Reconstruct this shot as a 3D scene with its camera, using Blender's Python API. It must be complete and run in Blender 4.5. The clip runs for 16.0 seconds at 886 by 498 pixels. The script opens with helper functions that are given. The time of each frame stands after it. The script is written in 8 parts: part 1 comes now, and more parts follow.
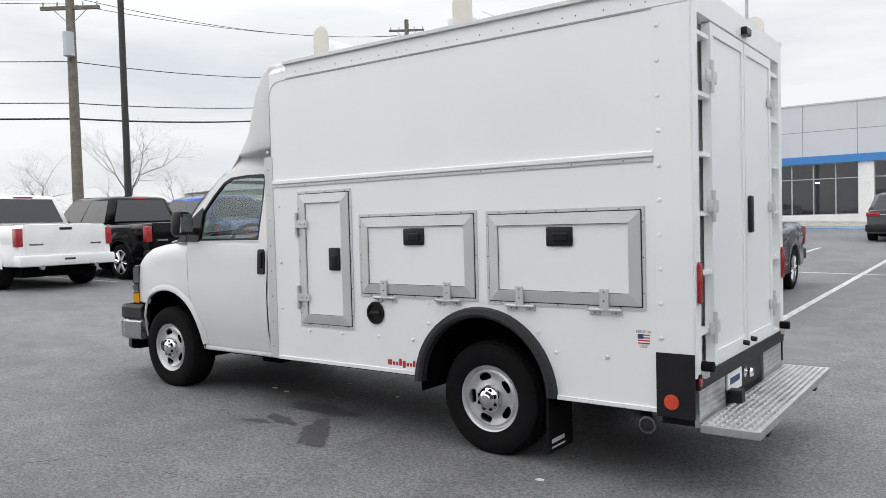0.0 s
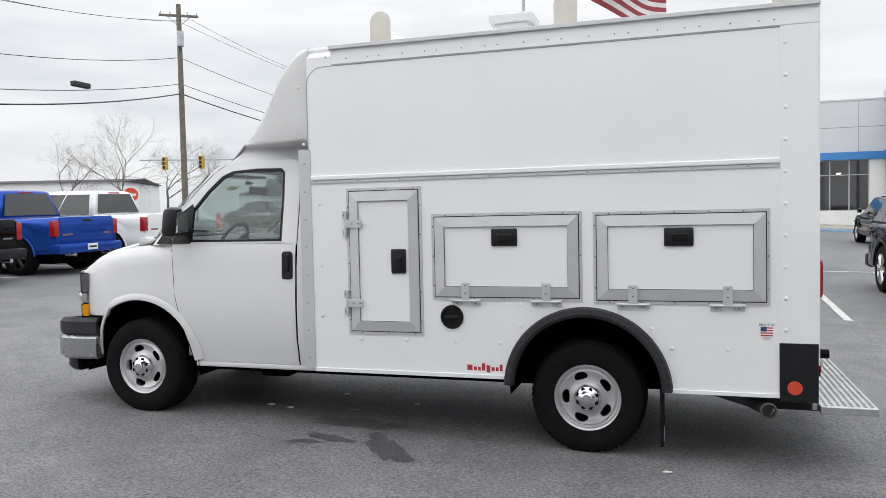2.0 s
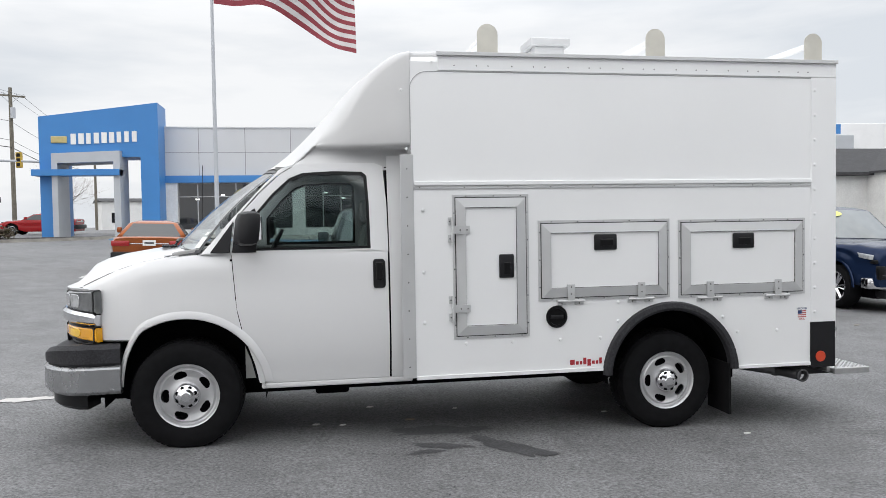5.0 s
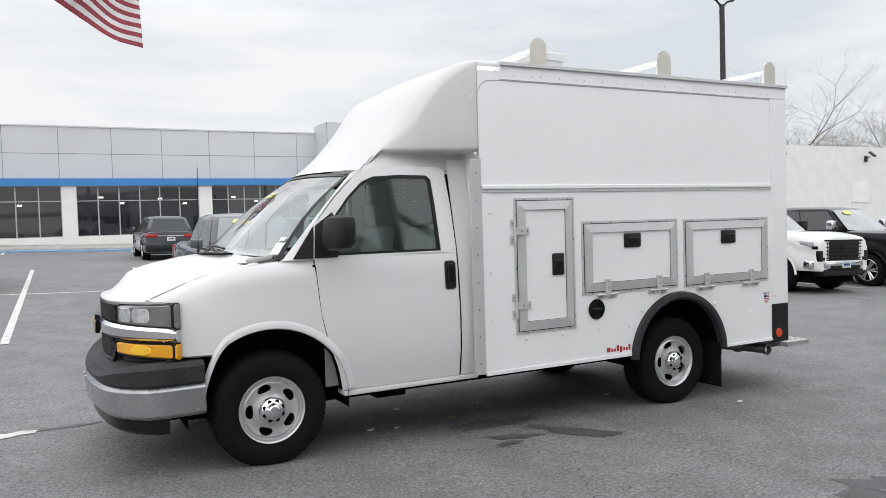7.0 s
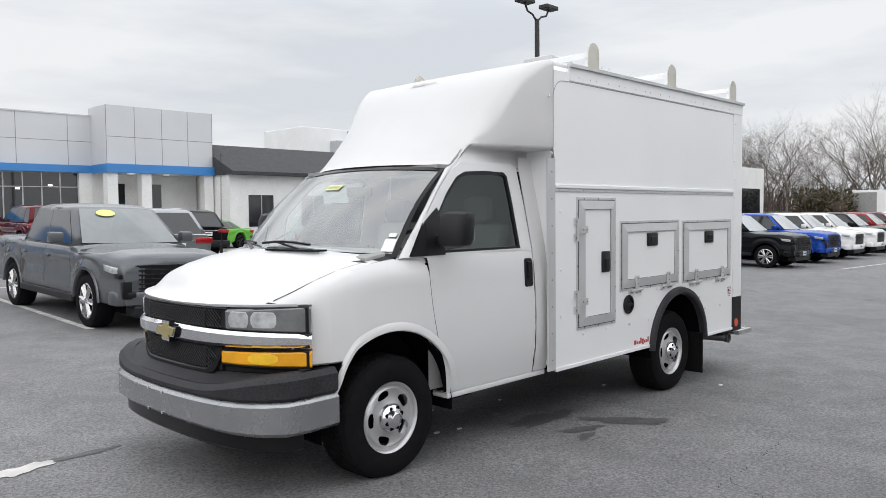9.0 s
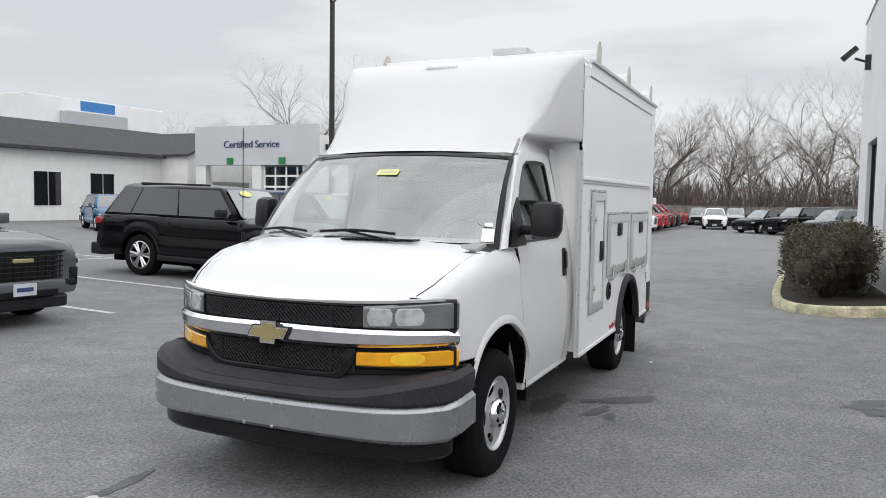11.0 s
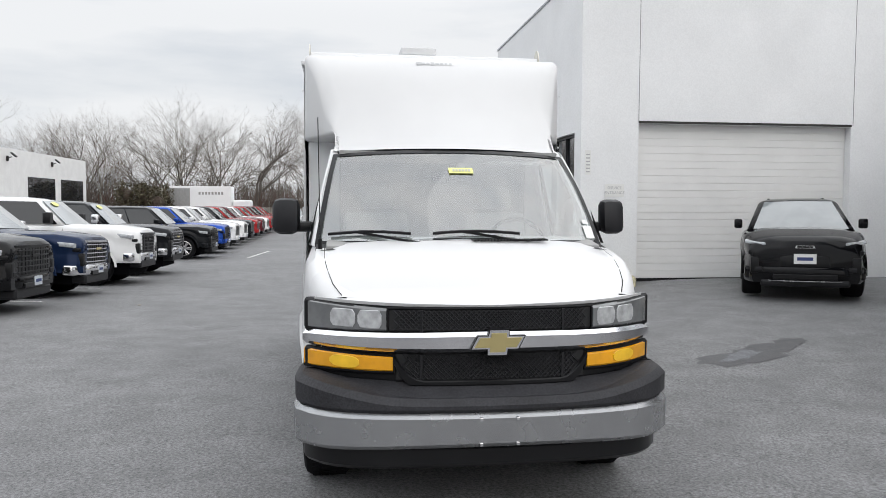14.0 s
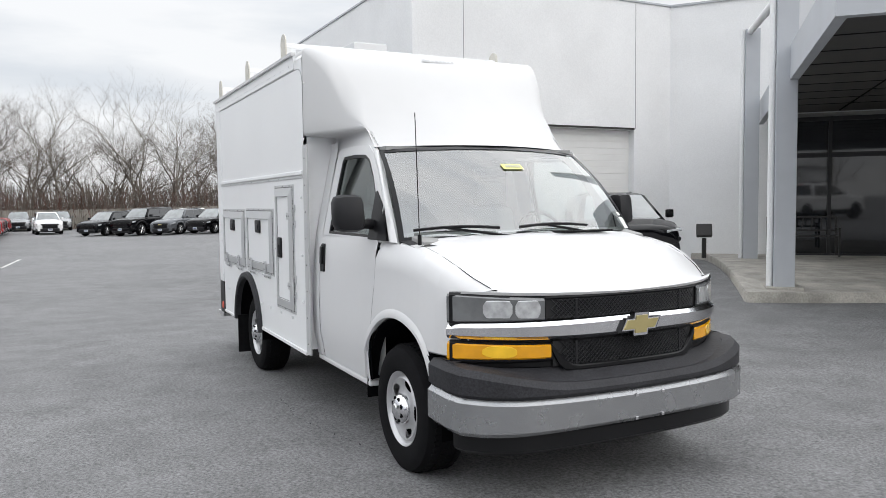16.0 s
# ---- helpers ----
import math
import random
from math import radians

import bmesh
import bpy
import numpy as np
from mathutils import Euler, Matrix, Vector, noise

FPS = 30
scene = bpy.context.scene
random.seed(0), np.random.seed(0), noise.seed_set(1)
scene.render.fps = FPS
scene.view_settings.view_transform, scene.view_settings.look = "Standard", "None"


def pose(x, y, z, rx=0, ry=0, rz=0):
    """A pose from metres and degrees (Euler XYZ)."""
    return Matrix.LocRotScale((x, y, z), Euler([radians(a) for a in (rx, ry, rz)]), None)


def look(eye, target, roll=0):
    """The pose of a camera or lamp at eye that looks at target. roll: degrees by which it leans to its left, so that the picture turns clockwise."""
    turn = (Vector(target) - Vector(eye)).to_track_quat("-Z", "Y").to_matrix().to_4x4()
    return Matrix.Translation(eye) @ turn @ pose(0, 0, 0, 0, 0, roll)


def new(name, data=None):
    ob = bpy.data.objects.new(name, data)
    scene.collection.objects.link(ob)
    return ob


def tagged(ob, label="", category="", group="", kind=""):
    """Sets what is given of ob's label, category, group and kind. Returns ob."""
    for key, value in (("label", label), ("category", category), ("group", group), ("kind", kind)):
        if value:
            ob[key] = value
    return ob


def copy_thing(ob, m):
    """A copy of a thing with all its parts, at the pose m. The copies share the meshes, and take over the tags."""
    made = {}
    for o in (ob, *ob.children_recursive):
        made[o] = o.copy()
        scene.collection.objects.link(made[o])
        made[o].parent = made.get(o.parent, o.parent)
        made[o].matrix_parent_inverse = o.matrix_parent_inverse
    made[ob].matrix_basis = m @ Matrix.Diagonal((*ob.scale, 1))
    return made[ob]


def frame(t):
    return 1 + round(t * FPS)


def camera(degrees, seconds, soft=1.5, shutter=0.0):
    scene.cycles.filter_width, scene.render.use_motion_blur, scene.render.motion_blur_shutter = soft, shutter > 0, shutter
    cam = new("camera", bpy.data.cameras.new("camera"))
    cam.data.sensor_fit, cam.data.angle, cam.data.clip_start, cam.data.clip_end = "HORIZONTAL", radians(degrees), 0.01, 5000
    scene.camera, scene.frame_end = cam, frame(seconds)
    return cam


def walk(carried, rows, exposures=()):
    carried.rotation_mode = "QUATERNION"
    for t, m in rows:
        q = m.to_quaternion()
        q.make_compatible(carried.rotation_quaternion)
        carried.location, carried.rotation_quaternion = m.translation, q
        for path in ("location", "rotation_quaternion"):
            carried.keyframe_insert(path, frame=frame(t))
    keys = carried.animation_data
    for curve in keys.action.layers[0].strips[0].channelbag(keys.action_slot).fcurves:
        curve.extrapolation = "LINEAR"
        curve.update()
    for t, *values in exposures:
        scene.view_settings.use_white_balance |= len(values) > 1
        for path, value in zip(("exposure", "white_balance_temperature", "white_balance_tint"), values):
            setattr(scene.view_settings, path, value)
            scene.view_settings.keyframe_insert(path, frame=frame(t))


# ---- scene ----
cam = camera(60.3, 16.0, soft=0.8)
METRES, EYE, TILT, LEAN, TURN = 17.647, 1.5, 0.0, 0.0, 36.3
ROWS = [
    (0.0, 0.0, 0.0, 0.0, -0.05, -2.0, 1.54),
    (0.5, -0.0342, 0.0029, 0.0003, -4.52, -2.2, 1.48),
    (1.0, -0.0644, 0.0091, 0.0001, -8.98, -2.38, 1.41),
    (1.5, -0.0936, 0.0202, 0.0021, -13.78, -2.53, 1.29),
    (2.0, -0.1252, 0.0304, 0.0034, -18.85, -2.51, 1.23),
    (2.5, -0.1509, 0.0467, 0.0017, -23.48, -2.51, 1.23),
    (3.0, -0.1789, 0.0582, 0.0023, -27.74, -2.4, 1.22),
    (3.5, -0.209, 0.0681, 0.0035, -31.97, -2.24, 1.17),
    (4.0, -0.2367, 0.0847, 0.0039, -36.59, -2.04, 0.94),
    (6.5, -0.3516, 0.1908, 0.0052, -60.1, -2.14, 1.56),
    (7.0, -0.3674, 0.2189, 0.006, -64.21, -2.08, 1.69),
    (7.5, -0.3774, 0.2489, 0.0051, -68.34, -2.04, 1.56),
    (8.0, -0.3838, 0.2801, 0.0078, -72.67, -2.08, 1.28),
    (8.5, -0.3931, 0.3118, 0.0086, -77.31, -2.36, 0.97),
    (11.0, -0.3868, 0.4696, 0.0101, -101.97, -3.84, -0.83),
    (11.5, -0.3747, 0.497, 0.0086, -107.34, -4.02, -0.75),
    (12.0, -0.3627, 0.5254, 0.0086, -112.7, -4.16, -0.47),
    (12.5, -0.3501, 0.553, 0.0093, -118.1, -4.2, -0.23),
    (13.0, -0.3314, 0.5774, 0.0095, -123.47, -4.05, -0.09),
    (13.5, -0.3152, 0.6048, 0.0093, -128.76, -3.71, -0.11),
    (14.0, -0.2954, 0.6263, 0.0072, -133.91, -3.34, -0.21),
    (14.5, -0.2747, 0.6484, 0.0083, -138.96, -3.12, -0.25),
    (15.0, -0.2551, 0.6716, 0.0092, -143.85, -3.13, -0.11),
    (15.5, -0.2306, 0.6847, 0.0075, -148.63, -3.35, 0.19),
    (16.0, -0.2066, 0.6997, 0.0067, -153.4, -3.58, 0.66),
]
walk(cam, [(t, pose(0, 0, EYE, TILT, LEAN, TURN) @ pose(METRES * x, METRES * y, METRES * z, 90 + pitch, roll, yaw)) for t, x, y, z, yaw, pitch, roll in ROWS],
     [(0.0, 0.02), (4.0, 0.04), (8.0, -0.02), (11.0, -0.1), (13.5, -0.08), (16.0, 0.06)])

# ---- sky and sun (overcast) ----
world = bpy.data.worlds.new("overcast_sky")
scene.world = world
world.use_nodes = True
wn, wl = world.node_tree.nodes, world.node_tree.links
wn.clear()
w_out = wn.new("ShaderNodeOutputWorld")
w_bg = wn.new("ShaderNodeBackground")
w_sky = wn.new("ShaderNodeTexSky")
w_sky.sky_type = "NISHITA"
w_sky.sun_disc = False
w_sky.sun_elevation = radians(33)
w_sky.sun_rotation = radians(257)
w_sky.air_density, w_sky.dust_density = 1.0, 4.0
w_tc = wn.new("ShaderNodeTexCoord")
w_map = wn.new("ShaderNodeMapping")
w_map.inputs["Scale"].default_value = (1.0, 1.0, 5.0)
w_noise = wn.new("ShaderNodeTexNoise")
w_noise.inputs["Scale"].default_value = 2.1
w_noise.inputs["Detail"].default_value = 7
w_noise.inputs["Roughness"].default_value = 0.52
w_ramp = wn.new("ShaderNodeValToRGB")
w_ramp.color_ramp.elements[0].position = 0.36
w_ramp.color_ramp.elements[0].color = (6.9, 7.25, 7.7, 1)
w_ramp.color_ramp.elements[1].position = 0.56
w_ramp.color_ramp.elements[1].color = (8.9, 9.0, 9.15, 1)
w_mix = wn.new("ShaderNodeMix")
w_mix.data_type = "RGBA"
w_mix.inputs[0].default_value = 0.93
wl.new(w_tc.outputs["Generated"], w_map.inputs["Vector"])
wl.new(w_map.outputs["Vector"], w_noise.inputs["Vector"])
wl.new(w_noise.outputs["Fac"], w_ramp.inputs["Fac"])
wl.new(w_sky.outputs["Color"], w_mix.inputs[6])
wl.new(w_ramp.outputs["Color"], w_mix.inputs[7])
# an overcast sky is two to three times as bright overhead as at the horizon
w_sep = wn.new("ShaderNodeSeparateXYZ")
wl.new(w_tc.outputs["Generated"], w_sep.inputs["Vector"])
w_up = wn.new("ShaderNodeMapRange")
w_up.interpolation_type = "SMOOTHSTEP"
w_up.inputs["From Min"].default_value, w_up.inputs["From Max"].default_value = 0.22, 0.5
w_up.inputs["To Min"].default_value, w_up.inputs["To Max"].default_value = 1.0, 1.95
wl.new(w_sep.outputs["Z"], w_up.inputs["Value"])
w_mul = wn.new("ShaderNodeMix")
w_mul.data_type, w_mul.blend_type = "RGBA", "MULTIPLY"
w_mul.inputs[0].default_value = 1.0
wl.new(w_mix.outputs[2], w_mul.inputs[6])
wl.new(w_up.outputs["Result"], w_mul.inputs[7])
wl.new(w_mul.outputs[2], w_bg.inputs["Color"])
w_bg.inputs["Strength"].default_value = 0.107
wl.new(w_bg.outputs["Background"], w_out.inputs["Surface"])

sun = new("sun", bpy.data.lights.new("sun", "SUN"))
sun.data.energy = 0.7
sun.data.angle = radians(120)
sun.data.color = (1.0, 0.97, 0.93)
sun.matrix_world = look((-5, -18, 12), (0, 0, 0))


# ---- materials ----
def mat(name, base, rough=0.5, metal=0.0, vary=0.12, scale=6.0, bump=0.0, bscale=60.0, coat=0.0, fine=0.0, rough_vary=0.1, spec=0.5):
    m = bpy.data.materials.new(name)
    m.use_nodes = True
    n, l = m.node_tree.nodes, m.node_tree.links
    b = n["Principled BSDF"]
    b.inputs["Roughness"].default_value = rough
    b.inputs["Metallic"].default_value = metal
    b.inputs["Coat Weight"].default_value = coat
    b.inputs["Specular IOR Level"].default_value = spec
    b.inputs["Coat Roughness"].default_value = 0.06
    tc = n.new("ShaderNodeTexCoord")
    nz = n.new("ShaderNodeTexNoise")
    nz.inputs["Scale"].default_value = scale
    nz.inputs["Detail"].default_value = 6
    l.new(tc.outputs["Object"], nz.inputs["Vector"])
    rp = n.new("ShaderNodeValToRGB")
    rp.color_ramp.elements[0].position, rp.color_ramp.elements[1].position = 0.3, 0.7
    rp.color_ramp.elements[0].color = (*[c * (1 - vary) for c in base], 1)
    rp.color_ramp.elements[1].color = (*[min(1, c * (1 + vary * 0.6)) for c in base], 1)
    l.new(nz.outputs["Fac"], rp.inputs["Fac"])
    col = rp.outputs["Color"]
    if fine:
        n2 = n.new("ShaderNodeTexNoise")
        n2.inputs["Scale"].default_value = bscale
        n2.inputs["Detail"].default_value = 3
        l.new(tc.outputs["Object"], n2.inputs["Vector"])
        mr = n.new("ShaderNodeMapRange")
        mr.inputs["From Min"].default_value, mr.inputs["From Max"].default_value = 0.3, 0.7
        mr.inputs["To Min"].default_value, mr.inputs["To Max"].default_value = 1 - fine, 1 + fine
        l.new(n2.outputs["Fac"], mr.inputs["Value"])
        mx = n.new("ShaderNodeMix")
        mx.data_type, mx.blend_type = "RGBA", "MULTIPLY"
        mx.inputs[0].default_value = 1.0
        l.new(col, mx.inputs[6])
        l.new(mr.outputs["Result"], mx.inputs[7])
        col = mx.outputs[2]
    l.new(col, b.inputs["Base Color"])
    if rough_vary:
        r2 = n.new("ShaderNodeMapRange")
        r2.inputs["To Min"].default_value, r2.inputs["To Max"].default_value = max(0.02, rough * (1 - rough_vary)), min(1, rough * (1 + rough_vary))
        l.new(nz.outputs["Fac"], r2.inputs["Value"])
        l.new(r2.outputs["Result"], b.inputs["Roughness"])
    if bump:
        nb = n.new("ShaderNodeTexNoise")
        nb.inputs["Scale"].default_value = bscale
        nb.inputs["Detail"].default_value = 4
        l.new(tc.outputs["Object"], nb.inputs["Vector"])
        bp = n.new("ShaderNodeBump")
        bp.inputs["Strength"].default_value = bump
        bp.inputs["Distance"].default_value = 0.01
        l.new(nb.outputs["Fac"], bp.inputs["Height"])
        l.new(bp.outputs["Normal"], b.inputs["Normal"])
    return m


def glass_mat(name, tint, clear, ior=1.6):
    """A thin pane: light passes tinted, with mirror gloss by Fresnel."""
    m = bpy.data.materials.new(name)
    m.use_nodes = True
    n, l = m.node_tree.nodes, m.node_tree.links
    n.clear()
    out = n.new("ShaderNodeOutputMaterial")
    tr = n.new("ShaderNodeBsdfTransparent")
    tr.inputs["Color"].default_value = (*[c * clear for c in tint], 1)
    gl = n.new("ShaderNodeBsdfGlossy")
    gl.inputs["Roughness"].default_value = 0.02
    lw = n.new("ShaderNodeLayerWeight")
    lw.inputs["Blend"].default_value = 0.5
    pw = n.new("ShaderNodeMath")
    pw.operation = "POWER"
    pw.inputs[1].default_value = 5.0
    l.new(lw.outputs["Facing"], pw.inputs[0])
    fr = n.new("ShaderNodeMapRange")
    fr.inputs["To Min"].default_value, fr.inputs["To Max"].default_value = ((ior - 1) / (ior + 1)) ** 2, 1.0
    l.new(pw.outputs["Value"], fr.inputs["Value"])
    mx = n.new("ShaderNodeMixShader")
    l.new(fr.outputs["Result"], mx.inputs["Fac"])
    l.new(tr.outputs["BSDF"], mx.inputs[1])
    l.new(gl.outputs["BSDF"], mx.inputs[2])
    l.new(mx.outputs["Shader"], out.inputs["Surface"])
    return m


WHITE = mat("white_van_paint", (0.70, 0.70, 0.705), 0.3, vary=0.02, scale=1.5, coat=0.15)
FIBRE = mat("white_fibreglass", (0.615, 0.615, 0.617), 0.45, vary=0.04, scale=1.6, coat=0.05)
BODYWHITE = mat("white_sheet_panel", (0.84, 0.845, 0.85), 0.38, vary=0.025, scale=1.1, bump=0.02, bscale=3)
ALU = mat("brushed_aluminium", (0.60, 0.605, 0.61), 0.42, 0.35, vary=0.05, scale=4, bump=0.03, bscale=120)
CHROME = mat("chrome", (0.75, 0.75, 0.77), 0.14, 1.0, vary=0.05)
SILVER = mat("silver_painted_metal", (0.35, 0.355, 0.365), 0.27, 0.75, vary=0.06, scale=8)
WHEELS = mat("wheel_silver", (0.56, 0.56, 0.57), 0.34, 0.6, vary=0.08, scale=12)
RUBBER = mat("tyre_rubber", (0.009, 0.009, 0.010), 0.85, vary=0.25, scale=18, bump=0.15, bscale=140, spec=0.1)
BLACKPL = mat("black_plastic", (0.012, 0.012, 0.014), 0.45, vary=0.2, scale=10, bump=0.05, bscale=200, spec=0.3)
PAD = mat("dark_grey_bumper_plastic", (0.030, 0.030, 0.034), 0.6, vary=0.25, scale=7, bump=0.15, bscale=90, fine=0.35, spec=0.28)
TRIMBLK = mat("black_gloss_trim", (0.008, 0.008, 0.009), 0.3, vary=0.1, spec=0.25)
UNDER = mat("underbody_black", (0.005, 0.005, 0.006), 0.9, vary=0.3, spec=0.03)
AMBER = mat("amber_lens", (0.80, 0.36, 0.004), 0.18, vary=0.15, scale=9, coat=0.6, bump=0.05, bscale=90)
AMBERB = mat("bright_amber_bowl", (0.95, 0.56, 0.02), 0.2, vary=0.12, scale=16, coat=0.6)
REDLENS = mat("red_lens", (0.35, 0.012, 0.015), 0.2, vary=0.15, scale=30, coat=0.6)
REFLECT = mat("red_reflector", (0.62, 0.07, 0.03), 0.3, vary=0.1)
LENS = mat("clear_headlamp_interior", (0.55, 0.56, 0.57), 0.15, 0.3, vary=0.3, scale=22, coat=0.8)
LAMPGREY = mat("grey_headlamp_housing", (0.165, 0.17, 0.175), 0.2, 0.2, vary=0.25, scale=10, coat=0.8)
GOLD = mat("gold_badge", (0.5, 0.42, 0.2), 0.3, 0.6, vary=0.1)
REDINK = mat("red_decal", (0.42, 0.03, 0.04), 0.5, vary=0.05)
NAVYINK = mat("navy_decal", (0.03, 0.05, 0.16), 0.5, vary=0.05)
INKBLK = mat("black_ink", (0.02, 0.02, 0.025), 0.5, vary=0.05)
INKGREY = mat("grey_ink", (0.45, 0.45, 0.46), 0.5, vary=0.05)
PAPER = mat("white_paper", (0.8, 0.8, 0.78), 0.6, vary=0.05)
YELLOWP = mat("yellow_paper", (0.72, 0.72, 0.26), 0.6, vary=0.05)
INTERIOR = mat("grey_cloth_interior", (0.30, 0.305, 0.30), 0.8, vary=0.15, scale=20)
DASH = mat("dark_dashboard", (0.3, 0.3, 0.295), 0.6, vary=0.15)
BRACKET = mat("stainless_bracket", (0.62, 0.60, 0.54), 0.45, 0.7, vary=0.1)
TREAD = mat("tread_plate", (0.58, 0.58, 0.58), 0.3, 0.75, vary=0.2, scale=9)
GLASS = glass_mat("clear_window_glass", (0.88, 0.95, 0.94), 0.8, 1.6)
WGLASS = glass_mat("windshield_glass", (0.88, 0.93, 0.92), 0.95, 3.7)
EXHAUST = mat("exhaust_steel", (0.14, 0.14, 0.145), 0.5, 0.8, vary=0.3)

# ---- building blocks ----


def thing(name, at, label, category, group="", turn=0.0):
    ob = new(name)
    ob.empty_display_size = 0.2
    ob.matrix_basis = pose(*at, 0, 0, turn)
    tagged(ob, label, category, group)
    return ob


def part(name, bm, material, parent=None, label="", smooth=False, shift=None):
    """One bmesh as one mesh object under a thing or part. shift: the thing's base, when the mesh is given in world places."""
    if shift is not None:
        bmesh.ops.translate(bm, vec=-Vector(shift), verts=bm.verts)
    bmesh.ops.recalc_face_normals(bm, faces=bm.faces)
    me = bpy.data.meshes.new(name)
    bm.to_mesh(me)
    bm.free()
    if smooth:
        me.shade_smooth()
        if smooth != "all":
            me.set_sharp_from_angle(angle=radians(35))
    if material is not None:
        me.materials.append(material)
    ob = new(name, me)
    if parent is not None:
        ob.parent = parent
    if label:
        ob["label"] = label
    return ob


def box(bm, x0, x1, y0, y1, z0, z1, bevel=0.0):
    r = bmesh.ops.create_cube(bm, size=1, matrix=Matrix.LocRotScale(((x0 + x1) / 2, (y0 + y1) / 2, (z0 + z1) / 2), None, (abs(x1 - x0), abs(y1 - y0), abs(z1 - z0))))
    if bevel:
        es = {e for v in r["verts"] for e in v.link_edges}
        bmesh.ops.bevel(bm, geom=list(es), offset=bevel, segments=2, affect="EDGES", profile=0.5)
    return r["verts"]


def boxm(*a, **k):
    bm = bmesh.new()
    box(bm, *a, **k)
    return bm


def tube(bm, p, q, r0, r1=None, n=10):
    """A straight round bar from p to q."""
    p, q = Vector(p), Vector(q)
    r1 = r0 if r1 is None else r1
    d = q - p
    m = Matrix.Translation((p + q) / 2) @ d.to_track_quat("Z", "Y").to_matrix().to_4x4()
    bmesh.ops.create_cone(bm, cap_ends=True, segments=n, radius1=r0, radius2=r1, depth=d.length, matrix=m)


def tubem(p, q, r0, r1=None, n=10):
    bm = bmesh.new()
    tube(bm, p, q, r0, r1, n)
    return bm


def grid_mesh(rows, close=False, caps=False):
    """A sheet through rows of points, all of one length."""
    bm = bmesh.new()
    vs = [[bm.verts.new(p) for p in row] for row in rows]
    for a, b in zip(vs, vs[1:]):
        for i in range(len(a) - (0 if close else 1)):
            j = (i + 1) % len(a)
            bm.faces.new((a[i], a[j], b[j], b[i]))
    if caps:
        bm.faces.new(vs[0])
        bm.faces.new(vs[-1][::-1])
    return bm


def prism(points, axis, a, b, bevel=0.0):
    """A flat outline drawn out along an axis from a to b. points are pairs in the other two axes, in order."""
    def at(p, c):
        return {"x": (c, p[0], p[1]), "y": (p[0], c, p[1]), "z": (p[0], p[1], c)}[axis]
    bm = bmesh.new()
    v0 = [bm.verts.new(at(p, a)) for p in points]
    v1 = [bm.verts.new(at(p, b)) for p in points]
    n = len(points)
    bm.faces.new(v0)
    bm.faces.new(v1[::-1])
    for i in range(n):
        bm.faces.new((v0[i], v0[(i + 1) % n], v1[(i + 1) % n], v1[i]))
    if bevel:
        bmesh.ops.recalc_face_normals(bm, faces=bm.faces)
        bmesh.ops.bevel(bm, geom=list(bm.edges), offset=bevel, segments=2, affect="EDGES", profile=0.5)
    return bm


def ring_prism(outer, inner, axis, a, b):
    """A flat frame between two outlines of equal length, drawn out from a to b."""
    def at(p, c):
        return {"x": (c, p[0], p[1]), "y": (p[0], c, p[1]), "z": (p[0], p[1], c)}[axis]
    bm = bmesh.new()
    n = len(outer)
    o0, o1 = [bm.verts.new(at(p, a)) for p in outer], [bm.verts.new(at(p, b)) for p in outer]
    i0, i1 = [bm.verts.new(at(p, a)) for p in inner], [bm.verts.new(at(p, b)) for p in inner]
    for k in range(n):
        j = (k + 1) % n
        for q in ((o0[k], o0[j], i0[j], i0[k]), (o1[k], o1[j], i1[j], i1[k]), (o0[k], o0[j], o1[j], o1[k]), (i0[k], i0[j], i1[j], i1[k])):
            bm.faces.new(q)
    return bm


def rect(x0, x1, z0, z1):
    return [(x0, z0), (x1, z0), (x1, z1), (x0, z1)]


def lathe(profile, n=32, axis="y"):
    """A turned form: profile of (radius, along)."""
    rows = []
    for r, h in profile:
        row = []
        for k in range(n):
            c, s = math.cos(2 * math.pi * k / n) * r, math.sin(2 * math.pi * k / n) * r
            row.append({"y": (c, h, s), "z": (c, s, h), "x": (h, c, s)}[axis])
        rows.append(row)
    return grid_mesh(rows, close=True)


def interp(x, pts):
    if x <= pts[0][0]:
        return pts[0][1]
    for (a, u), (b, v) in zip(pts, pts[1:]):
        if x <= b:
            return u + (v - u) * (x - a) / (b - a)
    return pts[-1][1]


def words(text, size, material, m, name, parent=None, label="", thick=0.002):
    cu = bpy.data.curves.new(name, "FONT")
    cu.body, cu.size, cu.extrude = text, size, thick
    cu.align_x, cu.align_y = "CENTER", "CENTER"
    tmp = bpy.data.objects.new("tmp_text", cu)
    scene.collection.objects.link(tmp)
    dg = bpy.context.evaluated_depsgraph_get()
    me = bpy.data.meshes.new_from_object(tmp.evaluated_get(dg))
    bpy.data.objects.remove(tmp)
    me.materials.clear()
    me.materials.append(material)
    ob = new(name, me)
    ob.matrix_basis = m
    if parent is not None:
        ob.parent = parent
    if label:
        ob["label"] = label
    return ob


# ---- ground ----
XPROF = [(-400, 1.4), (-60, 1.0), (-16, 0.38), (-8, 0.10), (-6.2, 0.05), (-2.7, -0.03), (1.3, -0.09), (4.4, -0.18), (8, -0.32), (12, -0.42), (20, -0.47), (65, -0.6), (400, -1.5)]


